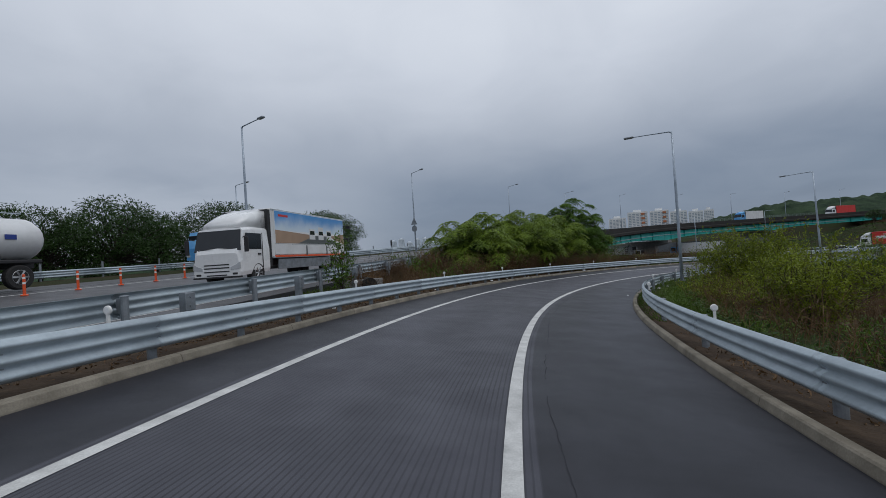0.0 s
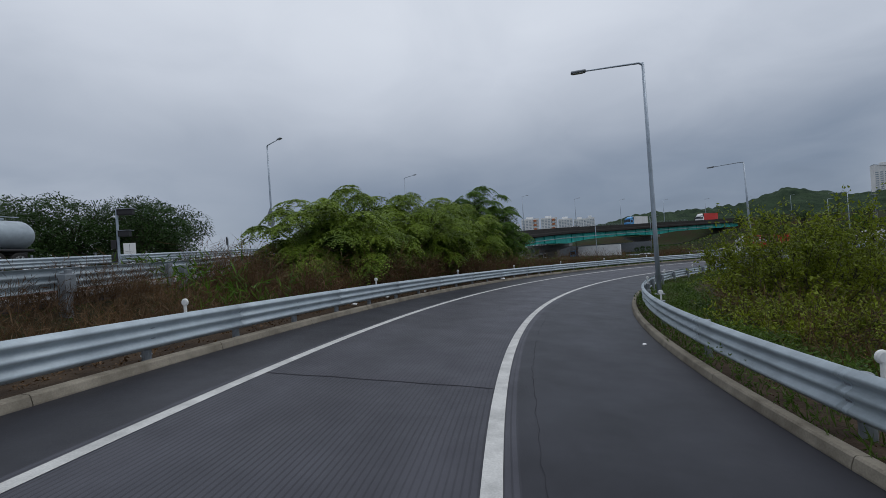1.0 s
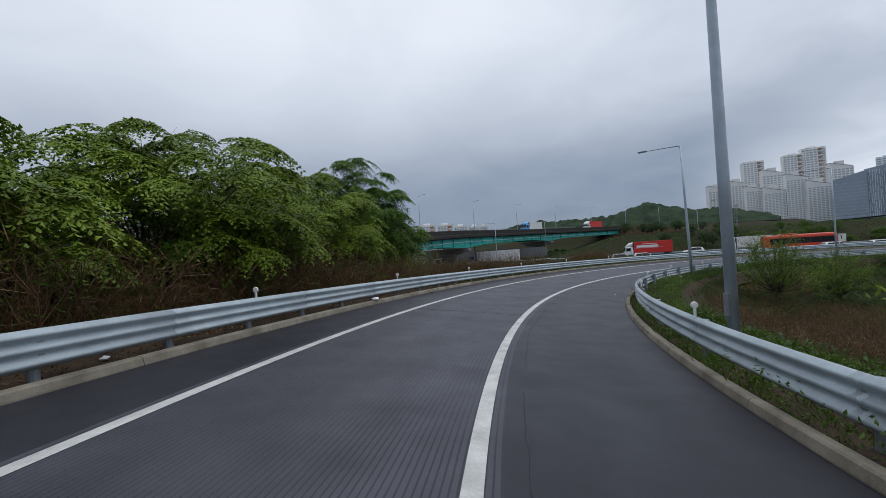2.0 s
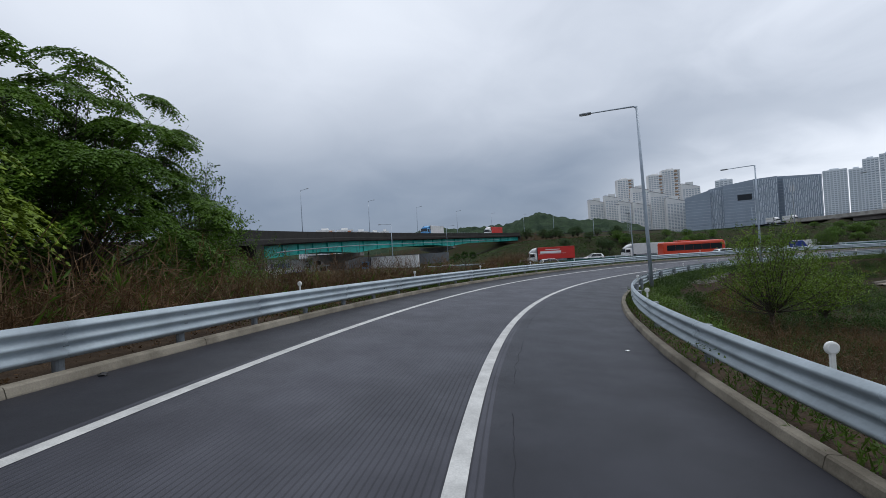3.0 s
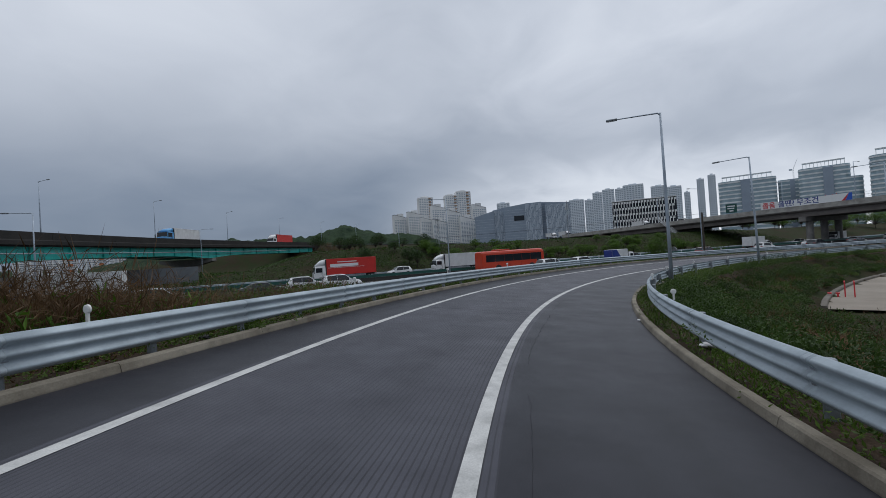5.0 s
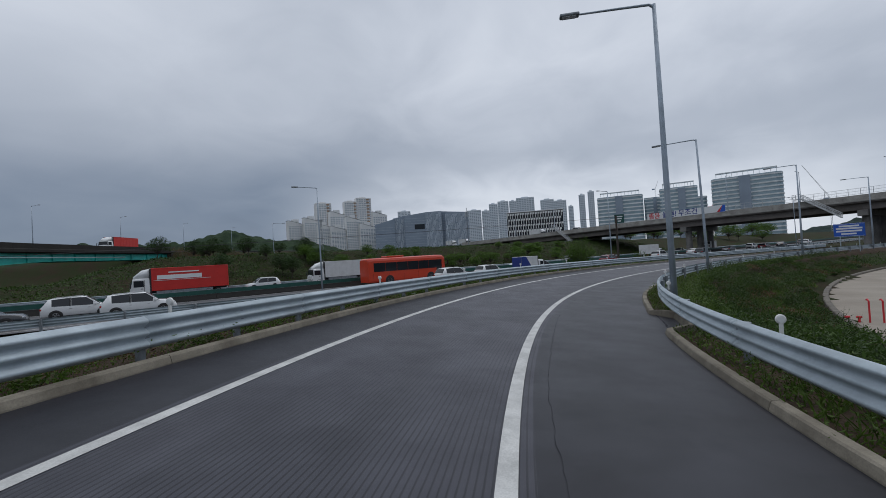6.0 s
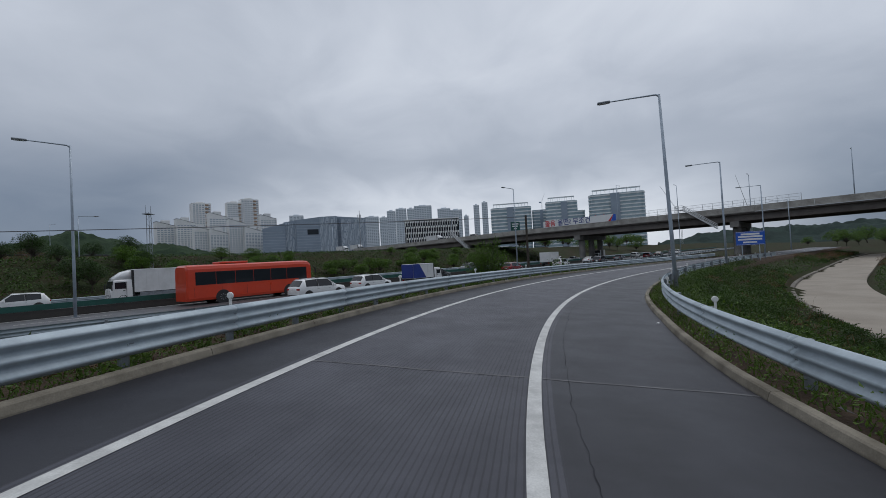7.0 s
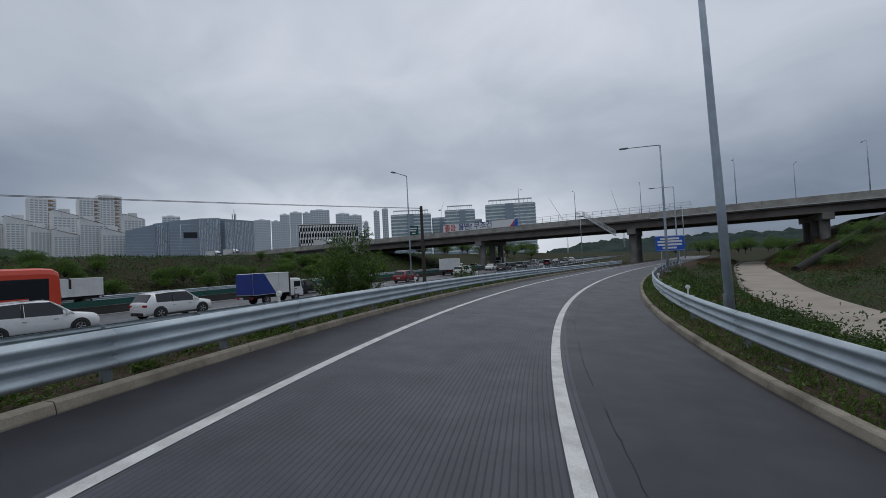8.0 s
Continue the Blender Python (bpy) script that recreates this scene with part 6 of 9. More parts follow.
def patterned_block(az0, az1, el, dist, base):
    a, b = out_at(az0, dist), out_at(az1, dist)
    w = (b - a).length
    h = math.tan(radians(el)) * dist - base
    ob = empty("patterned_building", "dark office block wrapped in white hooked frames", "office building")
    bm = fresh()
    box(bm, -w / 2, 0, 0, w / 2, 50, h, 0.5)
    part("body", bm, M_GLASS, ob)
    bm = fresh()
    rows, cols = 7, 22
    fw, fh = w / cols, (h - 2) / rows
    for i in range(rows):
        for j in range(cols):
            x, z = -w / 2 + (j + (0.5 if i % 2 else 0.2)) * fw, 1 + i * fh
            if x + fw * 0.7 > w / 2:
                continue
            box(bm, x, -0.8, z, x + fw * 0.26, -0.02, z + fh * 0.95)
            box(bm, x + fw * 0.26, -0.8, z + fh * 0.62, x + fw * 0.75, -0.02, z + fh * 0.95)
    tagged(part("hooked_frame", bm, M_APT, ob, "white hooked frames"), kind="stuff")
    bm = fresh()
    box(bm, -w / 2 - 0.5, -0.9, h, w / 2 + 0.5, 50, h + 1.4, 0.2)
    part("roof_edge", bm, M_APT, ob)
    mid = (a + b) / 2
    ob.matrix_world = Matrix.Translation((mid.x, mid.y, base)) @ Matrix.Rotation(-radians((az0 + az1) / 2), 4, "Z")


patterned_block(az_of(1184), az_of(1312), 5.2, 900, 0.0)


def office(az0, az1, el, dist, base, floors, label, steps=0, crown=True):
    """A glazed office tower with rounded corners, floor bands and a rooftop screen."""
    a, b = out_at(az0, dist), out_at(az1, dist)
    w = (b - a).length
    h = math.tan(radians(el)) * dist - base
    ob = empty("office_tower", label, "office building", group="glazed office towers")

    def outline(scale, inset=0.0, cut=0.0):
        pts = []
        ww, dd = w / 2 * scale - inset, w * 0.38 * scale - inset
        for cx, cy, a0 in ((ww, dd, 0), (-ww, dd, 90), (-ww, -dd, 180), (ww, -dd, 270)):
            r = w * 0.11
            for k in range(5):
                t = radians(a0 + k * 22.5)
                pts.append((cx - math.copysign(r, cx) + r * math.cos(t) - (cut if cx > 0 else 0), cy - math.copysign(r, cy) + r * math.sin(t)))
        return pts

    bm = fresh()
    lo = [bm.verts.new((x, y, 0)) for x, y in outline(1)]
    hi = [bm.verts.new((x, y, h * (0.8 if steps else 1))) for x, y in outline(1)]
    bm.faces.new(hi)
    for i in range(len(lo)):
        k = (i + 1) % len(lo)
        bm.faces.new((lo[i], lo[k], hi[k], hi[i]))
    if steps:
        lo = [bm.verts.new((x, y, h * 0.8)) for x, y in outline(1, 0, w * 0.18)]
        hi = [bm.verts.new((x, y, h)) for x, y in outline(1, 0, w * 0.18)]
        bm.faces.new(hi)
        for i in range(len(lo)):
            k = (i + 1) % len(lo)
            bm.faces.new((lo[i], lo[k], hi[k], hi[i]))
    bmesh.ops.recalc_face_normals(bm, faces=bm.faces)
    part("glazing", bm, M_OFFICE_GLASS, ob, "blue-green glazing")
    for i in range(floors):
        z = h * (i + 1) / (floors + 0.4)
        cut = w * 0.18 if steps and z > h * 0.8 else 0.0
        bm = fresh()
        t = h / floors * 0.34
        pts = outline(1.012, 0, cut)
        rows = [[(x, y, z - t / 2) for x, y in pts], [(x, y, z + t / 2) for x, y in pts]]
        inner = outline(0.99, 0, cut)
        rows += [[(x, y, z + t / 2) for x, y in inner], [(x, y, z - t / 2) for x, y in inner]]
        rows.append(rows[0])
        strip(bm, rows, closed=True)
        bmesh.ops.remove_doubles(bm, verts=bm.verts, dist=0.01)
        bmesh.ops.recalc_face_normals(bm, faces=bm.faces)
        part("floor_band", bm, M_OFFICE_BAND, ob)
    bm = fresh()
    box(bm, -w * 0.1, -w * 0.42, 0, w * 0.06, -w * 0.3, h * (1.0 if not steps else 0.98), 0.3)
    part("lift_core", bm, M_METAL_WALL, ob, "grey lift core")
    if crown:
        bm = fresh()
        for x in np.linspace(-w * 0.42, w * 0.42 - (w * 0.18 if steps else 0), 12):
            box(bm, x - 0.3, -w * 0.34, h, x + 0.3, -w * 0.33, h * 1.075)
        box(bm, -w * 0.43, -w * 0.345, h * 1.07, w * 0.43 - (w * 0.18 if steps else 0), -w * 0.25, h * 1.085)
        part("roof_screen", bm, M_OFFICE_BAND, ob)
    mid = (a + b) / 2
    ob.matrix_world = Matrix.Translation((mid.x, mid.y, base)) @ Matrix.Rotation(-radians((az0 + az1) / 2), 4, "Z")


GLAZED = "blue-green glazed office tower with pale floor bands"
office(98.7, 103.7, 5.95, 930, -2, 14, GLAZED)
office(103.9, 106.3, 5.5, 960, -2, 14, "plain grey-blue office tower with pale floor bands", crown=False)
office(105.6, 110.2, 6.25, 930, -2, 15, GLAZED, steps=1)
office(110.8, 116.9, 6.55, 900, -2, 16, GLAZED)


# ---- tower cranes and the mast on the skyline ----
def crane(az, dist, z, mast, jib, lean):
    ob = empty("tower_crane", "thin pale construction crane with raised jib", "crane", group="cranes on the skyline")
    bm = fresh()
    for x, y in ((-0.7, -0.7), (0.7, -0.7), (0.7, 0.7), (-0.7, 0.7)):
        tube(bm, (x, y, 0), (x, y, mast), 0.22, n=4)
    for i in range(int(mast / 3)):
        tube(bm, (-0.7, -0.7, i * 3), (0.7, -0.7, i * 3 + 3), 0.14, n=4)
    part("mast", bm, M_RAIL_PAINT, ob)
    bm = fresh()
    tip = Vector((jib * math.cos(radians(lean)), 0, mast + jib * math.sin(radians(lean))))
    for dz in (-0.7, 0.7):
        tube(bm, (0, dz, mast), tip, 0.25, 0.15, n=4)
    tube(bm, (0, 0, mast + 2), tip + Vector((0, 0, 0.3)), 0.25, 0.15, n=4)
    for i in range(14):
        f = i / 14
        tube(bm, Vector((0, -0.7, mast)).lerp(tip, f), Vector((0, 0.7, mast)).lerp(tip, f + 0.06), 0.14, n=4)
    part("jib", bm, M_RAIL_PAINT, ob)
    bm = fresh()
    box(bm, -6, -1, mast - 1, -1, 1, mast + 1.5, 0.2)
    part("counterweight", bm, M_METAL_WALL, ob)
    p = out_at(az, dist)
    ob.matrix_world = Matrix.Translation((p.x, p.y, z)) @ Matrix.Rotation(-radians(az), 4, "Z")


crane(120.2, 700, -4, 46, 50, 118)
crane(126.6, 700, -4, 40, 55, 104)
crane(105.2, 1000, -4, 118, 20, 70)

# ---- vehicles; each stands with its nose along +y ----
def wheel(parent, x, y, r, width=0.22, rim=M_RIM, lug=5):
    """Tyre with rounded shoulders, and a dished rim with spokes."""
    side = 1 if x > 0 else -1
    bm = fresh()
    w = width / 2
    lathe(bm, [(r * 0.62, -w * 0.9), (r * 0.9, -w), (r, -w * 0.7), (r, w * 0.7), (r * 0.9, w), (r * 0.62, w * 0.9)], 20, (0, 0, 0), "x")
    wh = part("wheel", bm, M_TYRE, parent)
    wh.matrix_local = Matrix.Translation((x, y, r))
    bm = fresh()
    lathe(bm, [(r * 0.63, w * 0.55 * side), (r * 0.63, w * 0.8 * side), (r * 0.56, w * 0.95 * side), (r * 0.5, w * 0.7 * side), (r * 0.16, w * 0.72 * side), (r * 0.1, w * 0.95 * side)], 20, (0, 0, 0), "x")
    for k in range(lug):
        a = k * math.tau / lug
        d = Vector((0, math.cos(a), math.sin(a)))
        tube(bm, d * r * 0.12 + Vector((w * 0.85 * side, 0, 0)), d * r * 0.57 + Vector((w * 0.88 * side, 0, 0)), r * 0.07, r * 0.09, 5)
    bmesh.ops.recalc_face_normals(bm, faces=bm.faces)
    part("rim", bm, rim, wh)
    return wh


def shell(sections):
    """A skin through cross sections: y, then (half width, height) pairs from the sill up to the middle of the top."""
    bm = fresh()
    rows = []
    for y, ring in sections:
        right = [(w, y, z) for w, z in ring]
        left = [(-w, y, z) for w, z in ring[::-1] if w > 0]
        rows.append(right + left)
    vs = strip(bm, rows, closed=True)
    bm.faces.new(vs[0])
    bm.faces.new(vs[-1][::-1])
    bmesh.ops.recalc_face_normals(bm, faces=bm.faces)
    return bm


def car(label, paint, group="cars on the motorway", length=4.6, width=1.86, height=1.66, kind="suv"):
    """A car as one skin lofted from tail to nose, with its glass, pillars, lamps, wheels and trim as parts."""
    ob = empty("car", label, "car", group=group)
    k, w, h = length / 4.6, width / 2, height
    belt, sill = h * 0.595, 0.24
    # stations: y, width, belt height, roof height (none: bonnet or boot), and what the stretch behind each one holds
    if kind == "sedan":
        belt = h * 0.63
        spec = [(-2.30, 0.72, 0.74, None, ""), (-2.25, 0.88, 0.92, None, ""), (-2.10, 0.94, 1.0, None, ""), (-1.72, 0.97, 1.03, None, ""), (-1.05, 0.99, 1.02, 0.93, "rear"), (-0.92, 1.0, 1.01, 0.965, "pillar"), (-0.32, 1.0, 1.0, 1.0, "side"), (-0.23, 1.0, 1.0, 1.0, "post")]
    else:
        spec = [(-2.30, 0.74, 0.80, None, ""), (-2.26, 0.90, 0.95, None, ""), (-2.18, 0.95, 1.03, None, ""), (-1.86, 0.98, 1.04, 0.93, "rear"), (-1.62, 0.99, 1.04, 0.965, "pillar"), (-0.60, 1.0, 1.01, 1.0, "side"), (-0.50, 1.0, 1.01, 1.0, "post")]
    spec += [(0.40, 1.0, 0.98, 0.985, "side"), (0.80, 1.0, 0.975, 0.84, "screen"), (1.20, 0.99, 0.97, None, "base"), (1.60, 0.97, 0.94, None, ""), (2.02, 0.93, 0.87, None, ""), (2.20, 0.85, 0.74, None, ""), (2.30, 0.72, 0.56, None, "")]
    bm, gl = fresh(), fresh()
    rings = []
    for y, f, bl, roof, _ in spec:
        wd, b = w * f, belt * bl
        if roof is None:
            up = [(wd * 0.90, b + 0.02), (wd * 0.62, b + 0.05), (0, b + 0.065)]
        else:
            t = h * roof
            lean = 0.97 - 0.19 * (t - b) / (h - belt)
            up = [(wd * lean, t - 0.07), (wd * lean * 0.8, t - 0.012), (0, t)]
        half = [(wd * 0.88, sill), (wd * 0.975, sill + 0.14), (wd, b * 0.66), (wd * 0.97, b)] + up
        rings.append([(x, y * k, z) for x, z in half] + [(-x, y * k, z) for x, z in half[-2::-1]])
    n = len(rings[0])
    for i in range(len(rings) - 1):
        what = spec[i + 1][4]
        for j in range(n):
            seg = min(j, n - 2 - j) if j < n - 1 else -1
            glass = (what in ("side", "screen") and seg == 3) or (what in ("rear", "screen", "base") and seg in (4, 5))
            m = gl if glass else bm
            q = [rings[i][j], rings[i][(j + 1) % n], rings[i + 1][(j + 1) % n], rings[i + 1][j]]
            m.faces.new([m.verts.new(p) for p in q])
    for end in (rings[0], rings[-1]):
        bm.faces.new([bm.verts.new(p) for p in end])
    for m in (bm, gl):
        bmesh.ops.remove_doubles(m, verts=m.verts, dist=0.0005)
        bmesh.ops.recalc_face_normals(m, faces=m.faces)
    part("body", bm, paint, ob, smooth=True)
    part("cabin_glass", gl, M_GLASS, ob, "dark tinted glass")
    L = 2.3 * k
    for sx in (-1, 1):
        # front pillar, door post, waist strip
        bm = fresh()
        tube(bm, (sx * w * 0.80, 0.40 * k, h * 0.985 - 0.06), (sx * w * 0.955, 1.20 * k, belt * 0.97), 0.035, 0.045, 6)
        part("pillar", bm, paint, ob)
        bm = fresh()
        y = (-0.28 if kind == "sedan" else -0.55) * k
        tube(bm, (sx * w * 0.79, y, h - 0.07), (sx * w * 0.972, y - 0.02, belt), 0.045, n=6)
        part("door_post", bm, M_BLACK, ob)
        if kind != "sedan":
            bm = fresh()
            tube(bm, (sx * w * 0.74, -1.6 * k, h * 0.965 + 0.02), (sx * w * 0.74, 0.2 * k, h + 0.015), 0.018, n=6)
            part("roof_rail", bm, M_RIM, ob)
        bm = fresh()
        box(bm, sx * (w * 0.975), 0.86 * k, belt * 0.98, sx * (w * 0.97 + 0.19), 1.02 * k, belt + 0.13, 0.035)
        part("mirror", bm, paint, ob)
        bm = fresh()
        box(bm, sx * w * 0.46, 2.04 * k, belt * 0.70, sx * w * 0.86, 2.19 * k, belt * 0.80, 0.03)
        part("headlight", bm, M_LAMP_CLEAR, ob)
        bm = fresh()
        box(bm, sx * w * 0.56, -L - 0.004, belt * 0.78, sx * w * 0.93, -L + 0.20, belt * 0.93, 0.03)
        part("tail_light", bm, M_LAMP_RED, ob)
        for y in (-1.40 * k, 1.42 * k):
            bm = fresh()
            lathe(bm, [(0.385, 0), (0.41, 0.012), (0.385, 0.024)], 22, (sx * (w * 0.985) - 0.012, y, 0.35), "x")
            part("wheel_arch", bm, M_BLACK, ob)
            wheel(ob, sx * (w - 0.085), y, 0.345)
        bm = fresh()
        box(bm, sx * w * 0.88, -1.0 * k, sill - 0.05, sx * (w * 0.985), 1.0 * k, sill + 0.07, 0.02)
        part("sill_trim", bm, M_BLACK, ob)
        bm = fresh()
        for y in (-0.62 * k, 0.45 * k):
            box(bm, sx * w * 0.99, y, belt * 0.80, sx * (w + 0.012), y + 0.17, belt * 0.83, 0.004)
        part("door_handle", bm, M_RIM, ob)
    bm = fresh()
    box(bm, -w * 0.60, L - 0.12, sill + 0.04, w * 0.60, L + 0.012, sill + 0.26, 0.04)
    part("grille", bm, M_BLACK, ob)
    bm = fresh()
    box(bm, -w * 0.7, -L - 0.02, sill, w * 0.7, -L + 0.12, sill + 0.2, 0.04)
    part("rear_bumper_trim", bm, M_BLACK, ob)
    bm = fresh()
    box(bm, -0.26, -L - 0.014, belt * 0.62, 0.26, -L + 0.03, belt * 0.62 + 0.11, 0.005)
    part("number_plate", bm, M_SIGN_WHITE, ob, "plain white number plate")
    return ob


def truck(label, cab_paint, box_paint, length=8.0, width=2.2, height=3.2, cab_len=1.75, cab_h=2.25, deflector=True, group="trucks on the motorway", skirts=True, art=None, category="truck", round_top=0.05):
    ob = empty("truck", label, category, group=group)
    L, w = length / 2, width / 2
    deck = 1.0 if height > 2.6 else 0.75
    f = L - cab_len
    r = 0.42 if height > 2.6 else 0.32

    def ring(wd, z0, z1):
        return [(wd * 0.96, z0), (wd, z0 + 0.15), (wd, z1 * 0.62), (wd * 0.93, z1 - 0.12), (wd * 0.85, z1 - 0.02), (0, z1)]

    bm = shell([(f + 0.05, ring(w * 0.97, 0.45, cab_h)), (f + cab_len * 0.55, ring(w * 0.98, 0.42, cab_h)), (L - 0.28, ring(w * 0.97, 0.38, cab_h - 0.05)), (L - 0.1, ring(w * 0.95, 0.36, cab_h * 0.66)), (L, ring(w * 0.9, 0.36, cab_h * 0.55))])
    cab = part("cab", bm, cab_paint, ob, smooth=False)
    bm = fresh()
    v = [bm.verts.new(p) for p in ((-w * 0.91, L - 0.085, cab_h * 0.58), (w * 0.91, L - 0.085, cab_h * 0.58), (w * 0.85, L - 0.26, cab_h - 0.16), (-w * 0.85, L - 0.26, cab_h - 0.16))]
    u = [bm.verts.new(p.co + Vector((0, -0.06, 0.0))) for p in v]
    for q in v:
        q.co += Vector((0, 0.03, 0.02))
    bm.faces.new(v)
    bm.faces.new(u[::-1])
    for i in range(4):
        bm.faces.new((v[i], u[i], u[(i + 1) % 4], v[(i + 1) % 4]))
    bmesh.ops.recalc_face_normals(bm, faces=bm.faces)
    part("windscreen", bm, M_GLASS, cab)
    for sx in (-1, 1):
        bm = fresh()
        box(bm, sx * (w * 0.955), f + cab_len * 0.32, cab_h * 0.60, sx * (w * 0.985 + 0.008), L - 0.36, cab_h - 0.28, 0.01)
        part("door_window", bm, M_GLASS, cab)
        bm = fresh()
        box(bm, sx * (w * 0.99), f + cab_len * 0.28, 0.62, sx * (w * 0.985 + 0.012), f + cab_len * 0.30, cab_h - 0.25)
        box(bm, sx * (w * 0.99), f + cab_len * 0.36, cab_h * 0.5, sx * (w * 0.985 + 0.03), f + cab_len * 0.46, cab_h * 0.53)
        part("door_seam", bm, M_BLACK, cab)
        bm = fresh()
        tube(bm, (sx * w * 0.95, L - 0.2, cab_h * 0.80), (sx * (w + 0.22), L - 0.05, cab_h * 0.82), 0.018, n=5)
        box(bm, sx * (w + 0.12), L - 0.09, cab_h * 0.55, sx * (w + 0.28), L - 0.01, cab_h * 0.80, 0.02)
        part("mirror", bm, M_BLACK, cab)
        bm = fresh()
        v = [bm.verts.new((sx * w * x, L + y, z)) for y in (-0.14, 0.012) for x, z in ((0.56, 0.60), (0.92, 0.64), (0.92, 0.90), (0.78, 0.80), (0.56, 0.72))]
        bm.faces.new(v[:5])
        bm.faces.new(v[5:])
        for q in range(5):
            bm.faces.new((v[q], v[(q + 1) % 5], v[5 + (q + 1) % 5], v[5 + q]))
        bmesh.ops.recalc_face_normals(bm, faces=bm.faces)
        part("headlight", bm, M_LAMP_CLEAR, cab)
        bm = fresh()
        box(bm, sx * w * 0.62, L - 0.05, 0.42, sx * w * 0.82, L + 0.018, 0.50, 0.02)
        part("fog_light", bm, M_BLACK, cab)
        bm = fresh()
        box(bm, sx * w * 0.7, -L - 0.03, deck - 0.28, sx * w * 0.92, -L + 0.02, deck - 0.12, 0.01)
        part("tail_light", bm, M_LAMP_RED, ob)
    bm = fresh()
    for z in (0.42, 0.56, 0.70, 0.82):
        box(bm, -w * (0.40 if z < 0.5 else 0.5), L - 0.05, z - 0.022, w * (0.40 if z < 0.5 else 0.5), L + 0.014, z + 0.022, 0.008)
    part("grille", bm, M_BLACK, cab)
    bm = fresh()
    box(bm, -w * 0.94, L - 0.12, 0.30, w * 0.94, L + 0.03, 0.37, 0.02)
    part("bumper_lip", bm, M_BLACK, cab)
    bm = fresh()
    box(bm, -w * 0.97, f - 0.16, deck * 0.6, w * 0.97, f + 0.07, height - 0.06, 0.03)
    part("front_wall", bm, M_BLACK, ob, "dark frame behind the cab")
    for sx in (-1, 1):
        bm = fresh()
        tube(bm, (sx * w * 0.75, L - 0.07, cab_h * 0.61), (sx * w * 0.15, L - 0.05, cab_h * 0.64), 0.014, n=4)
        part("wiper", bm, M_BLACK, cab)
    bm = fresh()
    box(bm, -w, -L, deck, w, f - 0.12, height, round_top)
    bx = part("cargo_box", bm, box_paint, ob)
    bm = fresh()
    for sx in (-1, 1):
        for y in np.arange(-L + 0.1, f - 0.2, 1.15):
            box(bm, sx * (w + 0.003), y, deck + 0.06, sx * (w + 0.018), y + 0.035, height - 0.1)
        box(bm, sx * (w + 0.003), -L, deck, sx * (w + 0.02), f - 0.13, deck + 0.08)
        box(bm, sx * (w + 0.003), -L, height - 0.09, sx * (w + 0.02), f - 0.13, height - 0.03)
    part("box_ribs", bm, box_paint if art is None else M_ZINC, bx)
    bm = fresh()
    box(bm, -0.35, -L + 0.1, deck - 0.3, 0.35, L - 0.5, deck - 0.02, 0.02)
    part("chassis", bm, M_BLACK, ob)
    if deflector:
        bm = shell([(f - 0.08, [(w * 0.86, cab_h - 0.02), (w * 0.86, height - 0.12), (w * 0.6, height - 0.03), (0, height)]), (f + cab_len * 0.4, [(w * 0.83, cab_h - 0.02), (w * 0.8, height - 0.35), (w * 0.5, height - 0.25), (0, height - 0.2)]), (L - 0.35, [(w * 0.72, cab_h - 0.05), (w * 0.68, cab_h + 0.12), (w * 0.4, cab_h + 0.2), (0, cab_h + 0.22)])])
        part("air_deflector", bm, cab_paint, ob, smooth=True)
    if skirts:
        for sx in (-1, 1):
            bm = fresh()
            box(bm, sx * (w * 0.93), -L + 1.9, 0.5, sx * (w * 0.98), f - 0.6, deck - 0.06, 0.01)
            part("side_guard", bm, M_ZINC_DULL, ob)
    axles = [L - cab_len * 0.55, -L + 1.3] + ([-L + 2.4] if length > 9.5 else [])
    for y in axles:
        for sx in (-1, 1):
            wheel(ob, sx * (w - 0.17), y, r, 0.3, M_RIM, 6)
    return ob


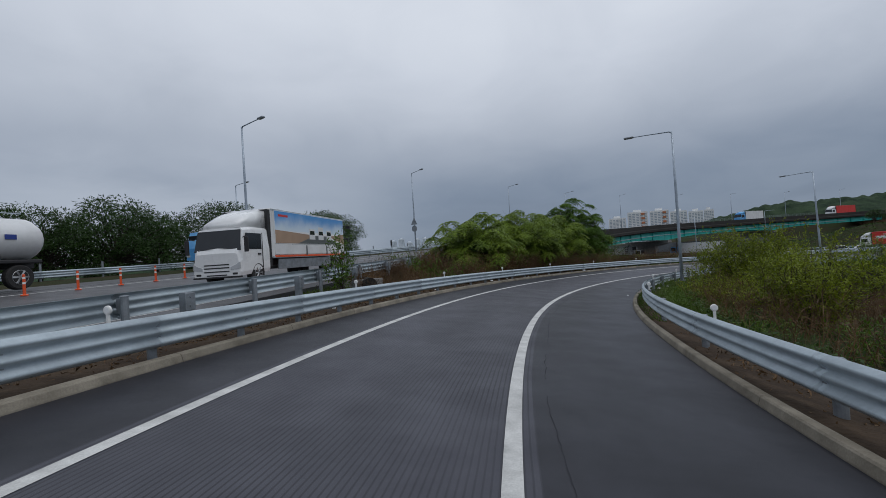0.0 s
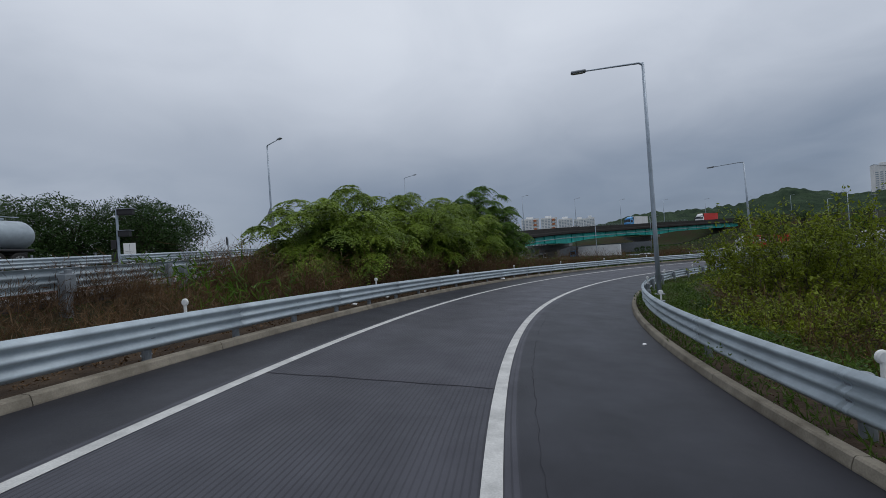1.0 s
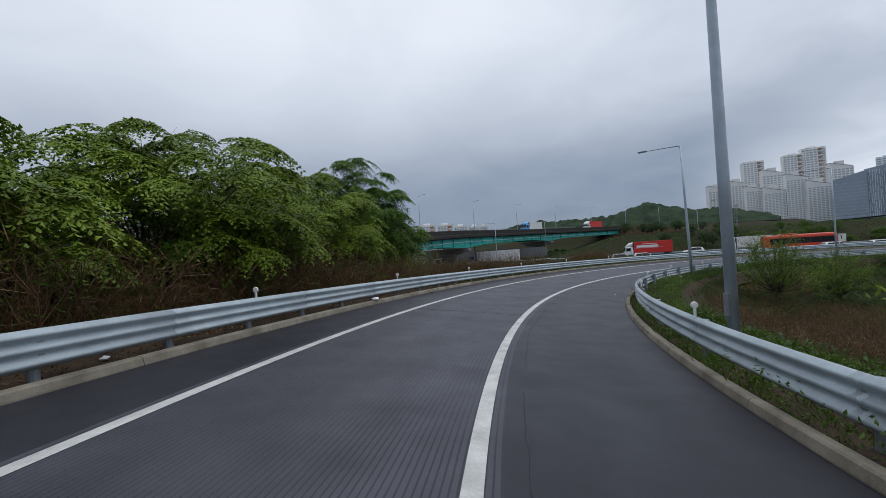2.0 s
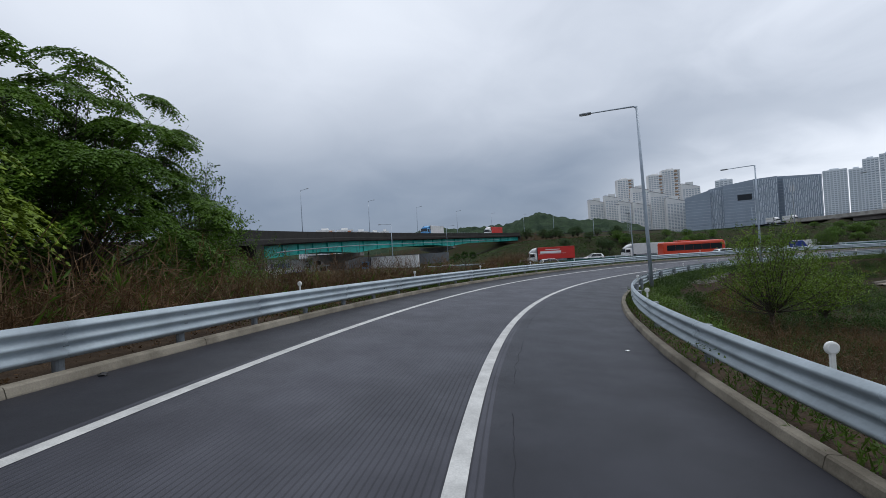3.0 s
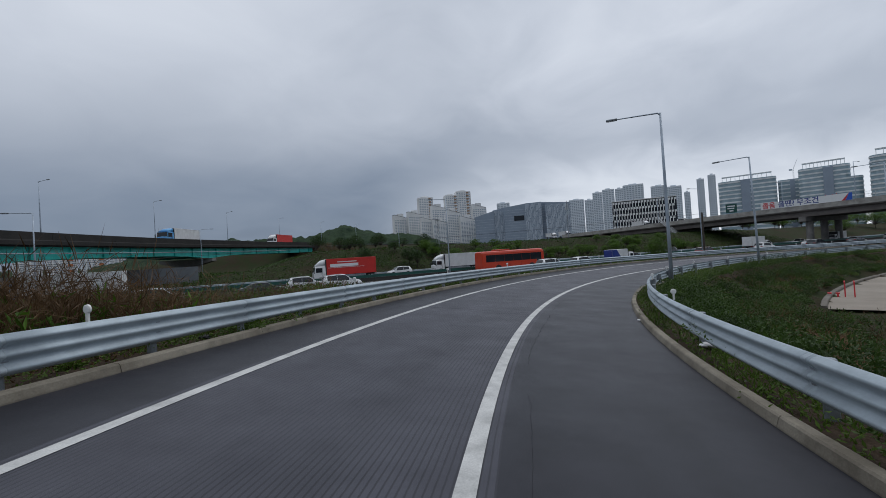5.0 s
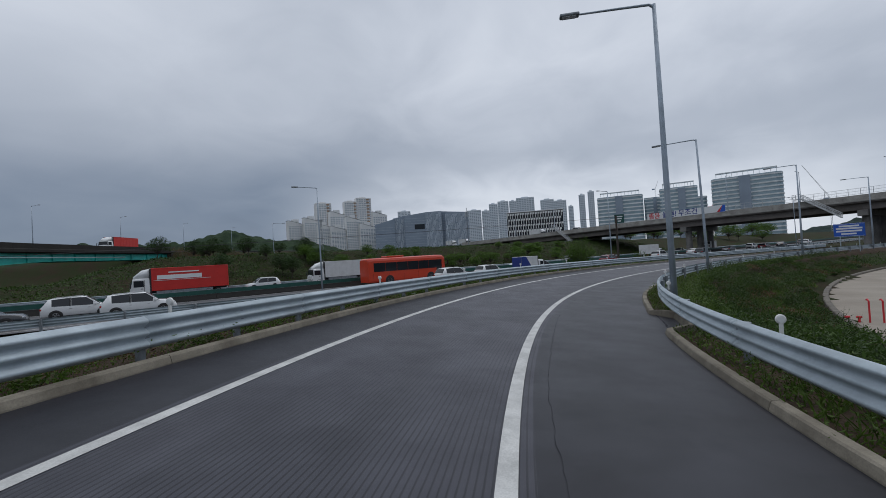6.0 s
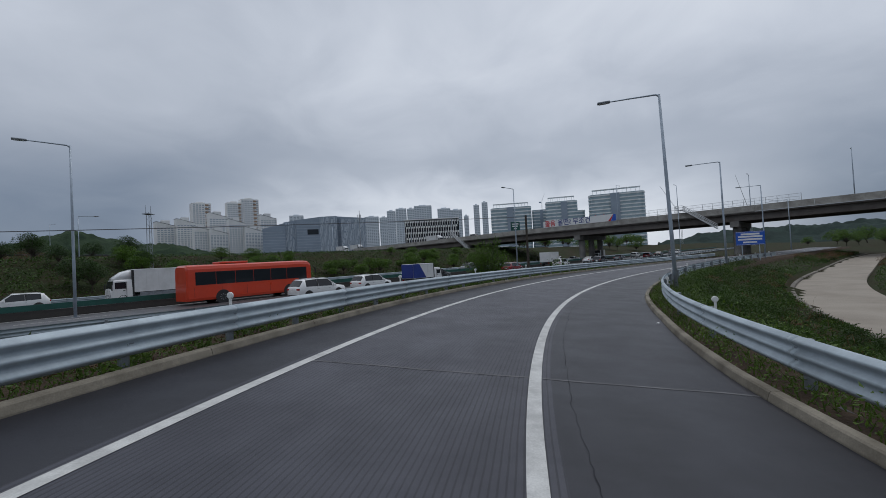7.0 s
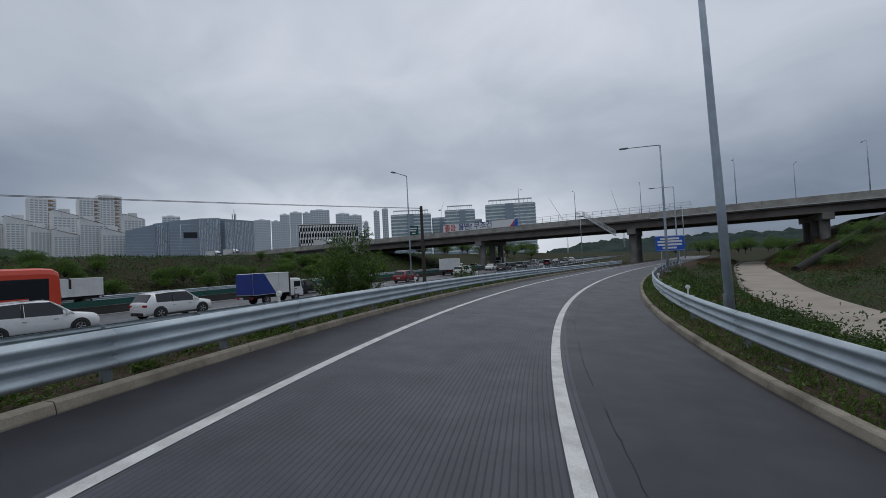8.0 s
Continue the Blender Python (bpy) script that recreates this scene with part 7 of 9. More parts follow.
def bus(label):
    ob = empty("coach", label, "bus")
    L, w, h = 5.9, 1.24, 3.35

    def ring(wd, top, z0=0.34):
        return [(wd * 0.95, z0), (wd, z0 + 0.2), (wd, 1.55), (wd * 0.985, top - 0.35), (wd * 0.93, top - 0.1), (wd * 0.75, top), (0, top + 0.03)]

    bm = shell([(-L, ring(w * 0.93, h - 0.2)), (-L + 0.15, ring(w, h - 0.04)), (L - 0.9, ring(w, h)), (L - 0.35, ring(w * 0.985, h - 0.06)), (L - 0.08, ring(w * 0.95, h - 0.25)), (L, ring(w * 0.9, 1.5))])
    part("body", bm, M_BUS_RED, ob, smooth=False)
    for sx in (-1, 1):
        for i in range(6):
            y = -L + 0.7 + i * 1.66
            bm = fresh()
            box(bm, sx * (w * 0.985), y, 1.62, sx * (w + 0.008), y + 1.63, 2.72, 0.01)
            part("side_window", bm, M_GLASS, ob)
        bm = fresh()
        box(bm, sx * (w * 0.985), L - 1.55, 0.75, sx * (w + 0.006), L - 0.62, 2.72, 0.02)
        part("door_window", bm, M_GLASS, ob)
        bm = fresh()
        tube(bm, (sx * w * 0.9, L - 0.1, h - 0.5), (sx * (w + 0.12), L + 0.35, h - 0.75), 0.03, n=6)
        box(bm, sx * (w + 0.04), L + 0.3, h - 1.35, sx * (w + 0.2), L + 0.4, h - 0.75, 0.03)
        part("mirror", bm, M_BLACK, ob)
        bm = fresh()
        box(bm, sx * w * 0.5, L - 0.12, 0.72, sx * w * 0.86, L + 0.01, 0.95, 0.03)
        part("headlight", bm, M_LAMP_CLEAR, ob)
        for y in (-L + 2.9, L - 2.55):
            bm = fresh()
            lathe(bm, [(0.6, 0), (0.62, 0.01), (0.6, 0.02)], 24, (sx * w * 0.995, y, 0.5), "x")
            part("wheel_arch", bm, M_BLACK, ob)
            wheel(ob, sx * (w - 0.15), y, 0.5, 0.3, M_RIM, 8)
        bm = fresh()
        for k in range(4):
            box(bm, sx * (w + 0.001), -L + 0.6 + k * 2.2, 0.62, sx * (w + 0.008), -L + 0.62 + k * 2.2, 1.4)
        part("luggage_seam", bm, M_BLACK, ob)
    bm = fresh()
    v = [bm.verts.new(p) for p in ((-w * 0.9, L - 0.01, 1.25), (w * 0.9, L - 0.01, 1.25), (w * 0.86, L - 0.16, h - 0.55), (-w * 0.86, L - 0.16, h - 0.55))]
    u = [bm.verts.new(p.co + Vector((0, 0.06, 0.01))) for p in v]
    bm.faces.new(u)
    for i in range(4):
        bm.faces.new((v[i], u[i], u[(i + 1) % 4], v[(i + 1) % 4]))
    bmesh.ops.recalc_face_normals(bm, faces=bm.faces)
    part("windscreen", bm, M_GLASS, ob)
    bm = fresh()
    box(bm, -0.8, -3.0, h + 0.02, 0.8, -0.5, h + 0.2, 0.06)
    part("roof_unit", bm, M_BUS_RED, ob)
    return ob


def tanker(label, cab_paint, tank_mat, band=None):
    ob = empty("tank_truck", label, "truck")
    L, w = 5.2, 1.22
    bm = shell([(L - 2.0, [(w, 0.6), (w, 2.3), (w * 0.9, 2.75), (0, 2.8)]), (L - 0.4, [(w, 0.5), (w, 2.3), (w * 0.9, 2.7), (0, 2.75)]), (L - 0.1, [(w * 0.97, 0.45), (w * 0.97, 1.5), (w * 0.9, 1.75), (0, 1.8)]), (L, [(w * 0.92, 0.45), (w * 0.92, 1.2), (w * 0.85, 1.4), (0, 1.42)])])
    cab = part("cab", bm, cab_paint, ob)
    bm = fresh()
    box(bm, -w * 0.85, L - 0.33, 1.75, w * 0.85, L - 0.20, 2.45, 0.03)
    part("windscreen", bm, M_GLASS, cab)
    for sx in (-1, 1):
        bm = fresh()
        box(bm, sx * (w - 0.01), L - 1.3, 1.65, sx * (w + 0.012), L - 0.5, 2.35, 0.02)
        part("door_window", bm, M_GLASS, cab)
        bm = fresh()
        box(bm, sx * w * 0.6, L - 0.05, 0.7, sx * w * 0.9, L + 0.02, 0.95, 0.03)
        part("headlight", bm, M_LAMP_CLEAR, cab)
    bm = fresh()
    n = 20
    rows = []
    for y, k in ((-L, 0.55), (-L + 0.08, 0.85), (-L + 0.3, 1.0), (L - 2.7, 1.0), (L - 2.5, 0.85), (L - 2.42, 0.55)):
        rows.append([(w * k * math.cos(i * math.tau / n), y, 2.05 + 0.92 * k * math.sin(i * math.tau / n)) for i in range(n)])
    vs = strip(bm, rows, closed=True)
    bm.faces.new(vs[0])
    bm.faces.new(vs[-1])
    bmesh.ops.recalc_face_normals(bm, faces=bm.faces)
    tank = part("tank", bm, tank_mat, ob, smooth=True)
    bm = fresh()
    for y in np.arange(-L + 1.2, L - 3, 1.6):
        box(bm, -0.4, y, 2.95, 0.4, y + 0.5, 3.08, 0.05)
    box(bm, -0.5, -L + 0.5, 3.12, -0.46, L - 3, 3.16)
    part("manhole_rail", bm, M_ZINC, tank)
    if band:
        for sx in (-1, 1):
            bm = fresh()
            box(bm, sx * (w + 0.002), -L + 1.2, 2.0, sx * (w + 0.02), -L + 1.6, 2.2, 0.005)
            part("blue_panel", bm, band, tank)
    bm = fresh()
    box(bm, -0.5, -L + 0.1, 0.85, 0.5, L - 1.9, 1.12, 0.02)
    box(bm, -w, -L + 0.3, 1.05, w, -L + 3.6, 1.2, 0.04)
    part("chassis", bm, M_BLACK, ob)
    for y in (L - 1.1, -L + 2.3, -L + 1.1):
        for sx in (-1, 1):
            wheel(ob, sx * (w - 0.17), y, 0.5, 0.3, M_RIM, 6)
    return ob


def on_motor(ob, s, o):
    """Near lanes drive along the line, far lanes against it."""
    m = MOTOR.stand(s, o, 0.008)
    ob.matrix_world = m if o > 0 else m @ Matrix.Rotation(math.pi, 4, "Z")
    return ob


on_motor(car("white family car driving on the wet motorway", M_CAR_WHITE, length=4.8, width=1.9, height=1.70), 4.0, 10.9)
on_motor(car("white compact car driving on the wet motorway", M_CAR_WHITE, length=4.25, width=1.8, height=1.6), 11.4, 9.4)
blue_truck = on_motor(truck("small box truck with deep blue rear and pale sides", M_CAR_WHITE, M_BOX_WHITE, 5.0, 1.75, 2.35, 1.45, 1.85, False, skirts=False), 19.0, 9.6)
bm = fresh()
box(bm, -0.86, -2.535, 0.8, 0.86, -2.505, 2.32, 0.01)
part("rear_door", bm, M_BLUE, blue_truck, "deep blue rear doors")
for sx in (-1, 1):
    bm = fresh()
    vs = [bm.verts.new((sx * 0.9, y, z)) for y, z in ((-2.5, 0.78), (-0.4, 0.78), (-1.5, 2.34), (-2.5, 2.34))]
    us = [bm.verts.new((sx * 0.88, v.co.y, v.co.z)) for v in vs]
    bm.faces.new(vs)
    for j in range(4):
        bm.faces.new((vs[j], us[j], us[(j + 1) % 4], vs[(j + 1) % 4]))
    bmesh.ops.recalc_face_normals(bm, faces=bm.faces)
    part("side_print", bm, M_BLUE, blue_truck, "slanted deep blue side panel")
on_motor(car("black saloon car driving on the wet motorway", M_CAR_BLACK, length=4.8, height=1.47, kind="sedan"), 27.5, 4.4)
on_motor(car("dark red car driving on the wet motorway", M_CAR_RED, length=4.4, height=1.6), 45.0, 6.4)
on_motor(car("white car with small blue side print", M_CAR_WHITE, length=4.5, height=1.66), -30.6, 8.2)
on_motor(car("black car on the wet motorway", M_CAR_BLACK, length=4.9, height=1.5, kind="sedan"), -35.5, 12.0)
on_motor(car("white high car near the motorway's edge", M_CAR_WHITE, length=4.7, height=1.70), -27.0, 11.6)
on_motor(car("white car driving behind the traffic on the motorway", M_CAR_WHITE, length=4.6, height=1.65), -45.0, 11.4)
on_motor(bus("orange-red coach with dark windows on the motorway"), 2.0, 3.0)
far_truck = truck("white box truck with rounded cab on the far carriageway", M_CAR_WHITE, M_BOX_WHITE, 9.0, 2.35, 3.4, 1.9, 2.4)
on_motor(far_truck, -1.0, -12.0)
on_motor(truck("small white box truck on the far carriageway", M_CAR_WHITE, M_BOX_WHITE, 5.4, 1.8, 2.7, 1.5, 1.95, False, skirts=False), 15.0, -12.6)
red = truck("red cargo truck with white cab and white side print", M_CAR_WHITE, M_BOX_RED, 10.6, 2.45, 3.75, 2.0, 2.6, True)
on_motor(red, -22.0, -12.4)
on_motor(truck("long white container truck with pale blue cab under the bridge", M_SKY_BLUE, M_BOX_WHITE, 13.0, 2.45, 3.8, 2.1, 2.9, False), -59.0, -8.6)
on_motor(car("white car behind the red truck", M_CAR_WHITE, length=4.5), -12.2, -12.0)
for s, o, p, k in ((62, 7.5, M_CAR_WHITE, "suv"), (74, 11.0, M_CAR_BLACK, "suv"), (86, 4.2, M_CAR_WHITE, "sedan"), (98, 7.8, M_CAR_GREY, "sedan"), (112, 11.4, M_CAR_RED, "suv"), (126, 4.2, M_CAR_WHITE, "suv"), (140, 8.0, M_CAR_BLACK, "sedan"), (36, -8.0, M_CAR_WHITE, "sedan"), (58, -12.2, M_CAR_GREY, "suv"), (84, -5.0, M_CAR_WHITE, "suv"), (108, -9.0, M_CAR_WHITE, "sedan"), (160, 10.0, M_CAR_WHITE, "suv"), (176, 5.0, M_CAR_GREY, "suv")):
    name = {M_CAR_WHITE: "white", M_CAR_BLACK: "black", M_CAR_GREY: "grey", M_CAR_RED: "dark red"}[p]
    on_motor(car(name + (" saloon car" if k == "sedan" else " high car") + " in slow motorway traffic", p, kind=k, height=1.47 if k == "sedan" else 1.66), s, o)
on_motor(truck("white box truck in slow motorway traffic", M_CAR_WHITE, M_BOX_WHITE, 6.4, 2.1, 3.0, 1.6, 2.1, False), 118, -4.6)
on_motor(truck("white box truck in slow motorway traffic", M_CAR_WHITE, M_BOX_WHITE, 6.4, 2.1, 3.0, 1.6, 2.1, False), 66, 3.6)

# plain print on the red box: bars in place of a trade name
bars = fresh()
for sx in (-1, 1):
    for y0, y1, z0, z1 in ((-2.2, 2.6, 2.35, 2.85), (-1.9, 1.4, 3.1, 3.24), (-3.2, 3.0, 2.2, 2.25)):
        box(bars, sx * 1.245, y0, z0, sx * 1.262, y1, z1)
part("side_print", bars, M_SIGN_WHITE, red, "white printed bars")

# ---- on the upper road and the bridge ----
def on_upper(ob, s, o):
    ob.matrix_world = UPPER.stand(s, o, 0.01) @ Matrix.Rotation(math.pi, 4, "Z")
    return ob


picture = truck("white box truck with a landscape picture on its side", M_CAR_WHITE, M_BOX_WHITE, 9.6, 2.2, 3.15, 1.95, 2.3, True, "trucks on the upper road", art=True)
on_upper(picture, -7.4, 7.0)
M_PRINT_SKY = material("printed_sky", grain=0.05, base=(0.07, 0.27, 0.62), rough=0.38, dark=(0.10, 0.33, 0.66), scale=0.6, amount=0.6, fine=6, bump=0)
pt = M_PRINT_SKY.node_tree
pc, ps = pt.nodes.new("ShaderNodeTexCoord"), pt.nodes.new("ShaderNodeSeparateXYZ")
pt.links.new(pc.outputs["Object"], ps.inputs[0])
pn = pt.nodes.new("ShaderNodeTexNoise")
pn.inputs["Scale"].default_value, pn.inputs["Detail"].default_value = 0.9, 5
pt.links.new(pc.outputs["Object"], pn.inputs["Vector"])
pm = pt.nodes.new("ShaderNodeMath")
pm.operation = "MULTIPLY_ADD"
pm.inputs[1].default_value = 0.9
pt.links.new(pn.outputs["Fac"], pm.inputs[0])
pt.links.new(ps.outputs[2], pm.inputs[2])
pr = pt.nodes.new("ShaderNodeMapRange")
pr.interpolation_type = "SMOOTHSTEP"
pr.inputs["From Min"].default_value, pr.inputs["From Max"].default_value = 2.65, 3.45
pt.links.new(pm.outputs[0], pr.inputs["Value"])
px = pt.nodes.new("ShaderNodeMix")
px.data_type = "RGBA"
px.inputs[6].default_value = (0.62, 0.72, 0.80, 1)
pb = pt.nodes["Principled BSDF"].inputs["Base Color"]
pt.links.new(pb.links[0].from_socket, px.inputs[7])
pt.links.new(pr.outputs[0], px.inputs[0])
pt.links.new(px.outputs[2], pb)
# the picture: pale to blue sky, brown fields and a road with three small trucks, as plain shapes
def print_shape(name, mat, pts, sx, lift, parent, label=""):
    bm = fresh()
    vs = [bm.verts.new((sx * (1.104 + lift), y, z)) for y, z in pts]
    us = [bm.verts.new((sx * 1.095, y, z)) for y, z in pts]
    bm.faces.new(vs)
    for j in range(len(vs)):
        bm.faces.new((vs[j], us[j], us[(j + 1) % len(vs)], vs[(j + 1) % len(vs)]))
    bmesh.ops.recalc_face_normals(bm, faces=bm.faces)
    return part(name, bm, mat, parent, label)


for sx in (-1, 1):
    print_shape("picture_ground", M_SIGN_WHITE, [(2.5, 1.62), (-4.72, 1.62), (-4.72, 3.08), (2.5, 3.08)], sx, 0.022, picture)
    print_shape("picture_sky", M_PRINT_SKY, [(2.48, 2.2), (-4.7, 2.2), (-4.7, 3.06), (2.48, 3.06)], sx, 0.025, picture, "blue printed sky")
    print_shape("picture_field", M_APT_TAN, [(2.48, 1.64), (-0.2, 1.64), (-0.9, 2.08), (2.48, 2.22)], sx, 0.026, picture, "brown printed field")
    print_shape("picture_field", M_APT_TAN, [(-2.6, 2.08), (-4.7, 1.64), (-4.7, 2.24), (-3.6, 2.12)], sx, 0.026, picture, "brown printed field")
    print_shape("picture_road", M_CAR_GREY, [(0.6, 1.64), (-4.0, 1.64), (-2.5, 2.06), (-1.1, 2.06)], sx, 0.028, picture, "grey printed road")
    print_shape("picture_heading", M_BOX_RED, [(2.2, 2.82), (1.4, 2.82), (1.4, 2.92), (2.2, 2.92)], sx, 0.027, picture, "small red printed bar")
    for name, mat, y0, y1, z0, z1 in (("lower_panel", M_BOX_WHITE, -4.75, 2.55, 1.14, 1.58), ("warning_stripe", M_ORANGE, -4.75, 2.55, 1.02, 1.11)):
        bm = fresh()
        box(bm, sx * 1.10, y0, z0, sx * 1.128, y1, z1, 0.006)
        part(name, bm, mat, picture)
    for y in (-0.2, -2.4):
        bm = fresh()
        box(bm, sx * 1.128, y - 0.05, 1.08, sx * 1.15, y + 0.05, 1.56, 0.006)
        part("panel_hinge", bm, M_CAR_GREY, picture)
    for k, y in enumerate((-2.75, -1.8, -0.85)):
        p = print_shape("pictured_truck", M_BOX_WHITE, [(y - 0.3, 1.86), (y + 0.3, 1.86), (y + 0.27, 2.52 if k == 1 else 2.38), (y - 0.27, 2.52 if k == 1 else 2.38)], sx, 0.034, picture)
        print_shape("pictured_window", M_GLASS, [(y - 0.24, 2.1), (y + 0.24, 2.1), (y + 0.22, 2.3), (y - 0.22, 2.3)], sx, 0.037, p)
on_upper(tanker("blue cab tank truck with bare silver tank", M_SKY_BLUE, M_ZINC), 7.5, -7.0)
on_upper(tanker("white tank truck with small blue panel", M_BLACK, M_BOX_WHITE, M_BLUE), -17.2, -2.3)
BS, RS = 165.0, 213.0
on_upper(truck("box truck with blue cab and pale box on the bridge", M_SKY_BLUE, M_BOX_WHITE, 11.5, 2.45, 3.6, 2.2, 2.8, True, "trucks on the upper road"), BS, 5.5)
on_upper(truck("red cargo truck with white cab on the bridge", M_CAR_WHITE, M_BOX_RED, 11.5, 2.45, 3.7, 2.0, 2.6, True, "trucks on the upper road"), RS, 5.5)
on_upper(car("white car on the bridge", M_CAR_WHITE, "cars on the bridge", 4.6, 1.85, 1.5, "sedan"), 128, 5.2)

# lane bollards
def bollard():
    top = empty("lane_bollard", "orange flexible lane post with pale bands", "bollard", group="orange lane posts")
    bm = fresh()
    lathe(bm, [(0.11, 0.0), (0.11, 0.03), (0.045, 0.05), (0.042, 0.72), (0.03, 0.75)], 12)
    post = part("post", bm, M_ORANGE, top)
    for z in (0.4, 0.58):
        bm = fresh()
        lathe(bm, [(0.0445, z), (0.0445, z + 0.07)], 12)
        part("band", bm, M_SIGN_WHITE, post)
    return top


b0 = bollard()
for i in range(16):
    m = UPPER.stand(-3.5 - i * 1.9, 1.0 + 0.10 * i, 0.01)
    if i == 0:
        b0.matrix_world = m
    else:
        copy_thing(b0, m)

# ---- the service path inside the loop ----
M_PATH_EDGE = material("path_kerb", (0.17, 0.15, 0.125), rough=0.9, dark=(0.09, 0.08, 0.065), scale=1.2, amount=0.8, fine=30, bump=0.4, spread=0.15)
ribbon("path", WAY, -14, 111, [0.0, 1.5, 3.0, 4.4], M_PATH, "pale beige concrete service path with dust stains", "path", thick=0.2)
edge = empty("path_kerb", "low grey concrete kerb with soil washed against it", "kerb", kind="structure")
for s in np.arange(-14, 108, 3.0):
    swept("kerb_length", WAY, s + 0.01, s + 2.985, [(-0.32, -0.2), (-0.32, 0.13), (-0.28, 0.17), (-0.06, 0.17), (-0.02, 0.13), (0.0, -0.1)], M_PATH_EDGE, edge, step=1.0)

# red steel step irons at the path's edge
irons = empty("pipe_railing", "red painted bent steel handrails beside the path", "railing", WAY.stand(-8.0, 0.6, 0.0))
for x in (0.0, 0.45):
    bm = fresh()
    for a, b in (((x, 0, -0.1), (x, 0, 0.95)), ((x, 0, 0.95), (x - 0.02, 0.12, 1.03)), ((x - 0.02, 0.12, 1.03), (x - 0.02, 0.3, 0.98))):
        tube(bm, a, b, 0.035, n=8)
    part("bent_pipe", bm, M_SIGN_RED, irons)
for x in (-0.75, -0.35):
    bm = fresh()
    tube(bm, (x, 0.0, -0.1), (x, 0.0, 0.28), 0.05, n=8)
    tube(bm, (x - 0.1, 0.0, 0.24), (x + 0.1, 0.0, 0.24), 0.05, n=8)
    part("valve_stub", bm, M_SIGN_RED, irons)

# retaining wall with stains, below the inner barrier
M_STAINED = material("stained_wall_concrete", (0.27, 0.255, 0.23), rough=0.9, dark=(0.075, 0.068, 0.06), scale=0.9, amount=0.9, fine=14, bump=0.4, depth=0.01)
wall = empty("retaining_wall", "short stained concrete retaining wall hung with dead creeper", "wall", kind="structure")
for k in range(3):
    a = WALL_RUN / 3 * k
    swept("wall_slab", WALL, a, a + WALL_RUN / 3 - 0.02, [(-0.26, -3.2), (0.06, -3.2), (0.0, -0.02), (-0.2, -0.02)], M_STAINED, wall, step=2)

# open drain down the far slope
drain = empty("slope_drain", "dark concrete drain running down the slope to the path", "drain", kind="structure")
foot, head = WAY.at(62, 6.5, 0.15), FLY.at(158, 4, 0)
head.z = level(head.x, head.y) + 0.3
last = None
for i in range(9):
    p = foot.lerp(head, i / 8)
    p.z = max(p.z, level(p.x, p.y) + 0.25)
    if last is not None:
        bm = fresh()
        tube(bm, last, p, 0.55, n=12)
        part("drain_pipe", bm, M_DARK_CONCRETE, drain)
    last = p


# ---- flyover: stairs, banner, lamps, mesh fence ----
def stair(s_top, s_foot, z_top, z_foot, o):
    """White steel service stair along the flyover's side, with handrails."""
    top = empty("service_stair", "white steel service stair on the flyover's side", "stairs", group="stairs on the flyover")
    a, b = FLY.at(s_top, o), FLY.at(s_foot, o)
    a.z, b.z = z_top, z_foot
    out = (FLY.at(s_top, o + 1) - FLY.at(s_top, o)).normalized()
    n = 20
    run = (b - a) / n
    for k in (0, 1):
        bm = fresh()
        off = out * (0.95 * k)
        tube(bm, a + off, b + off, 0.11, n=6)
        part("stringer", bm, M_RAIL_PAINT, top)
        for h in (0.35, 0.7, 1.05):
            bm = fresh()
            tube(bm, a + off + Vector((0, 0, h)), b + off + Vector((0, 0, h)), 0.04, n=6)
            part("handrail", bm, M_RAIL_PAINT, top)
        for i in range(0, n + 1, 4):
            bm = fresh()
            q = a + off + run * i
            tube(bm, q, q + Vector((0, 0, 1.07)), 0.035, n=6)
            part("baluster", bm, M_RAIL_PAINT, top)
    for i in range(n):
        bm = fresh()
        q = a + run * (i + 0.5)
        d = run.normalized() * 0.14
        d.z = 0
        up = Vector((0, 0, 0.03))
        pts = [q - d, q + d, q + d + out * 0.95, q - d + out * 0.95]
        lo, hi = [bm.verts.new(p) for p in pts], [bm.verts.new(p + up) for p in pts]
        bm.faces.new(lo[::-1])
        bm.faces.new(hi)
        for j in range(4):
            bm.faces.new((lo[j], lo[(j + 1) % 4], hi[(j + 1) % 4], hi[j]))
        part("tread", bm, M_RAIL_PAINT, top)
    # landing over the parapet
    m = Matrix.Translation(a) @ Matrix.Rotation(-FLY.heading(s_top), 4, "Z")
    bm = fresh()
    box(bm, -1.3, -1.6, -0.06, 1.0, 0.1, 0.04, 0.01)
    part("landing", bm, M_RAIL_PAINT, top).matrix_local = m
    for x, y in ((-1.2, -1.5), (0.95, -1.5), (0.95, -0.8), (-1.2, 0.0)):
        bm = fresh()
        tube(bm, (x, y, 0), (x, y, 1.1), 0.04, n=6)
        part("baluster", bm, M_RAIL_PAINT, top).matrix_local = m
    for z in (0.55, 1.08):
        bm = fresh()
        tube(bm, (-1.2, -1.5, z), (0.95, -1.5, z), 0.035, n=6)
        tube(bm, (0.95, -1.5, z), (0.95, 0.0, z), 0.035, n=6)
        part("handrail", bm, M_RAIL_PAINT, top).matrix_local = m
    # brackets back to the girder
    for f in (0.12, 0.92):
        bm = fresh()
        q = a.lerp(b, f)
        tube(bm, q, q - out * (o + 0.6), 0.06, n=6)
        part("bracket", bm, M_RAIL_PAINT, top)
    return top


stair(106.0, 112.9, 8.1, 3.0, 0.35)
stair(31.0, 38.6, 8.2, 2.2, 0.35)


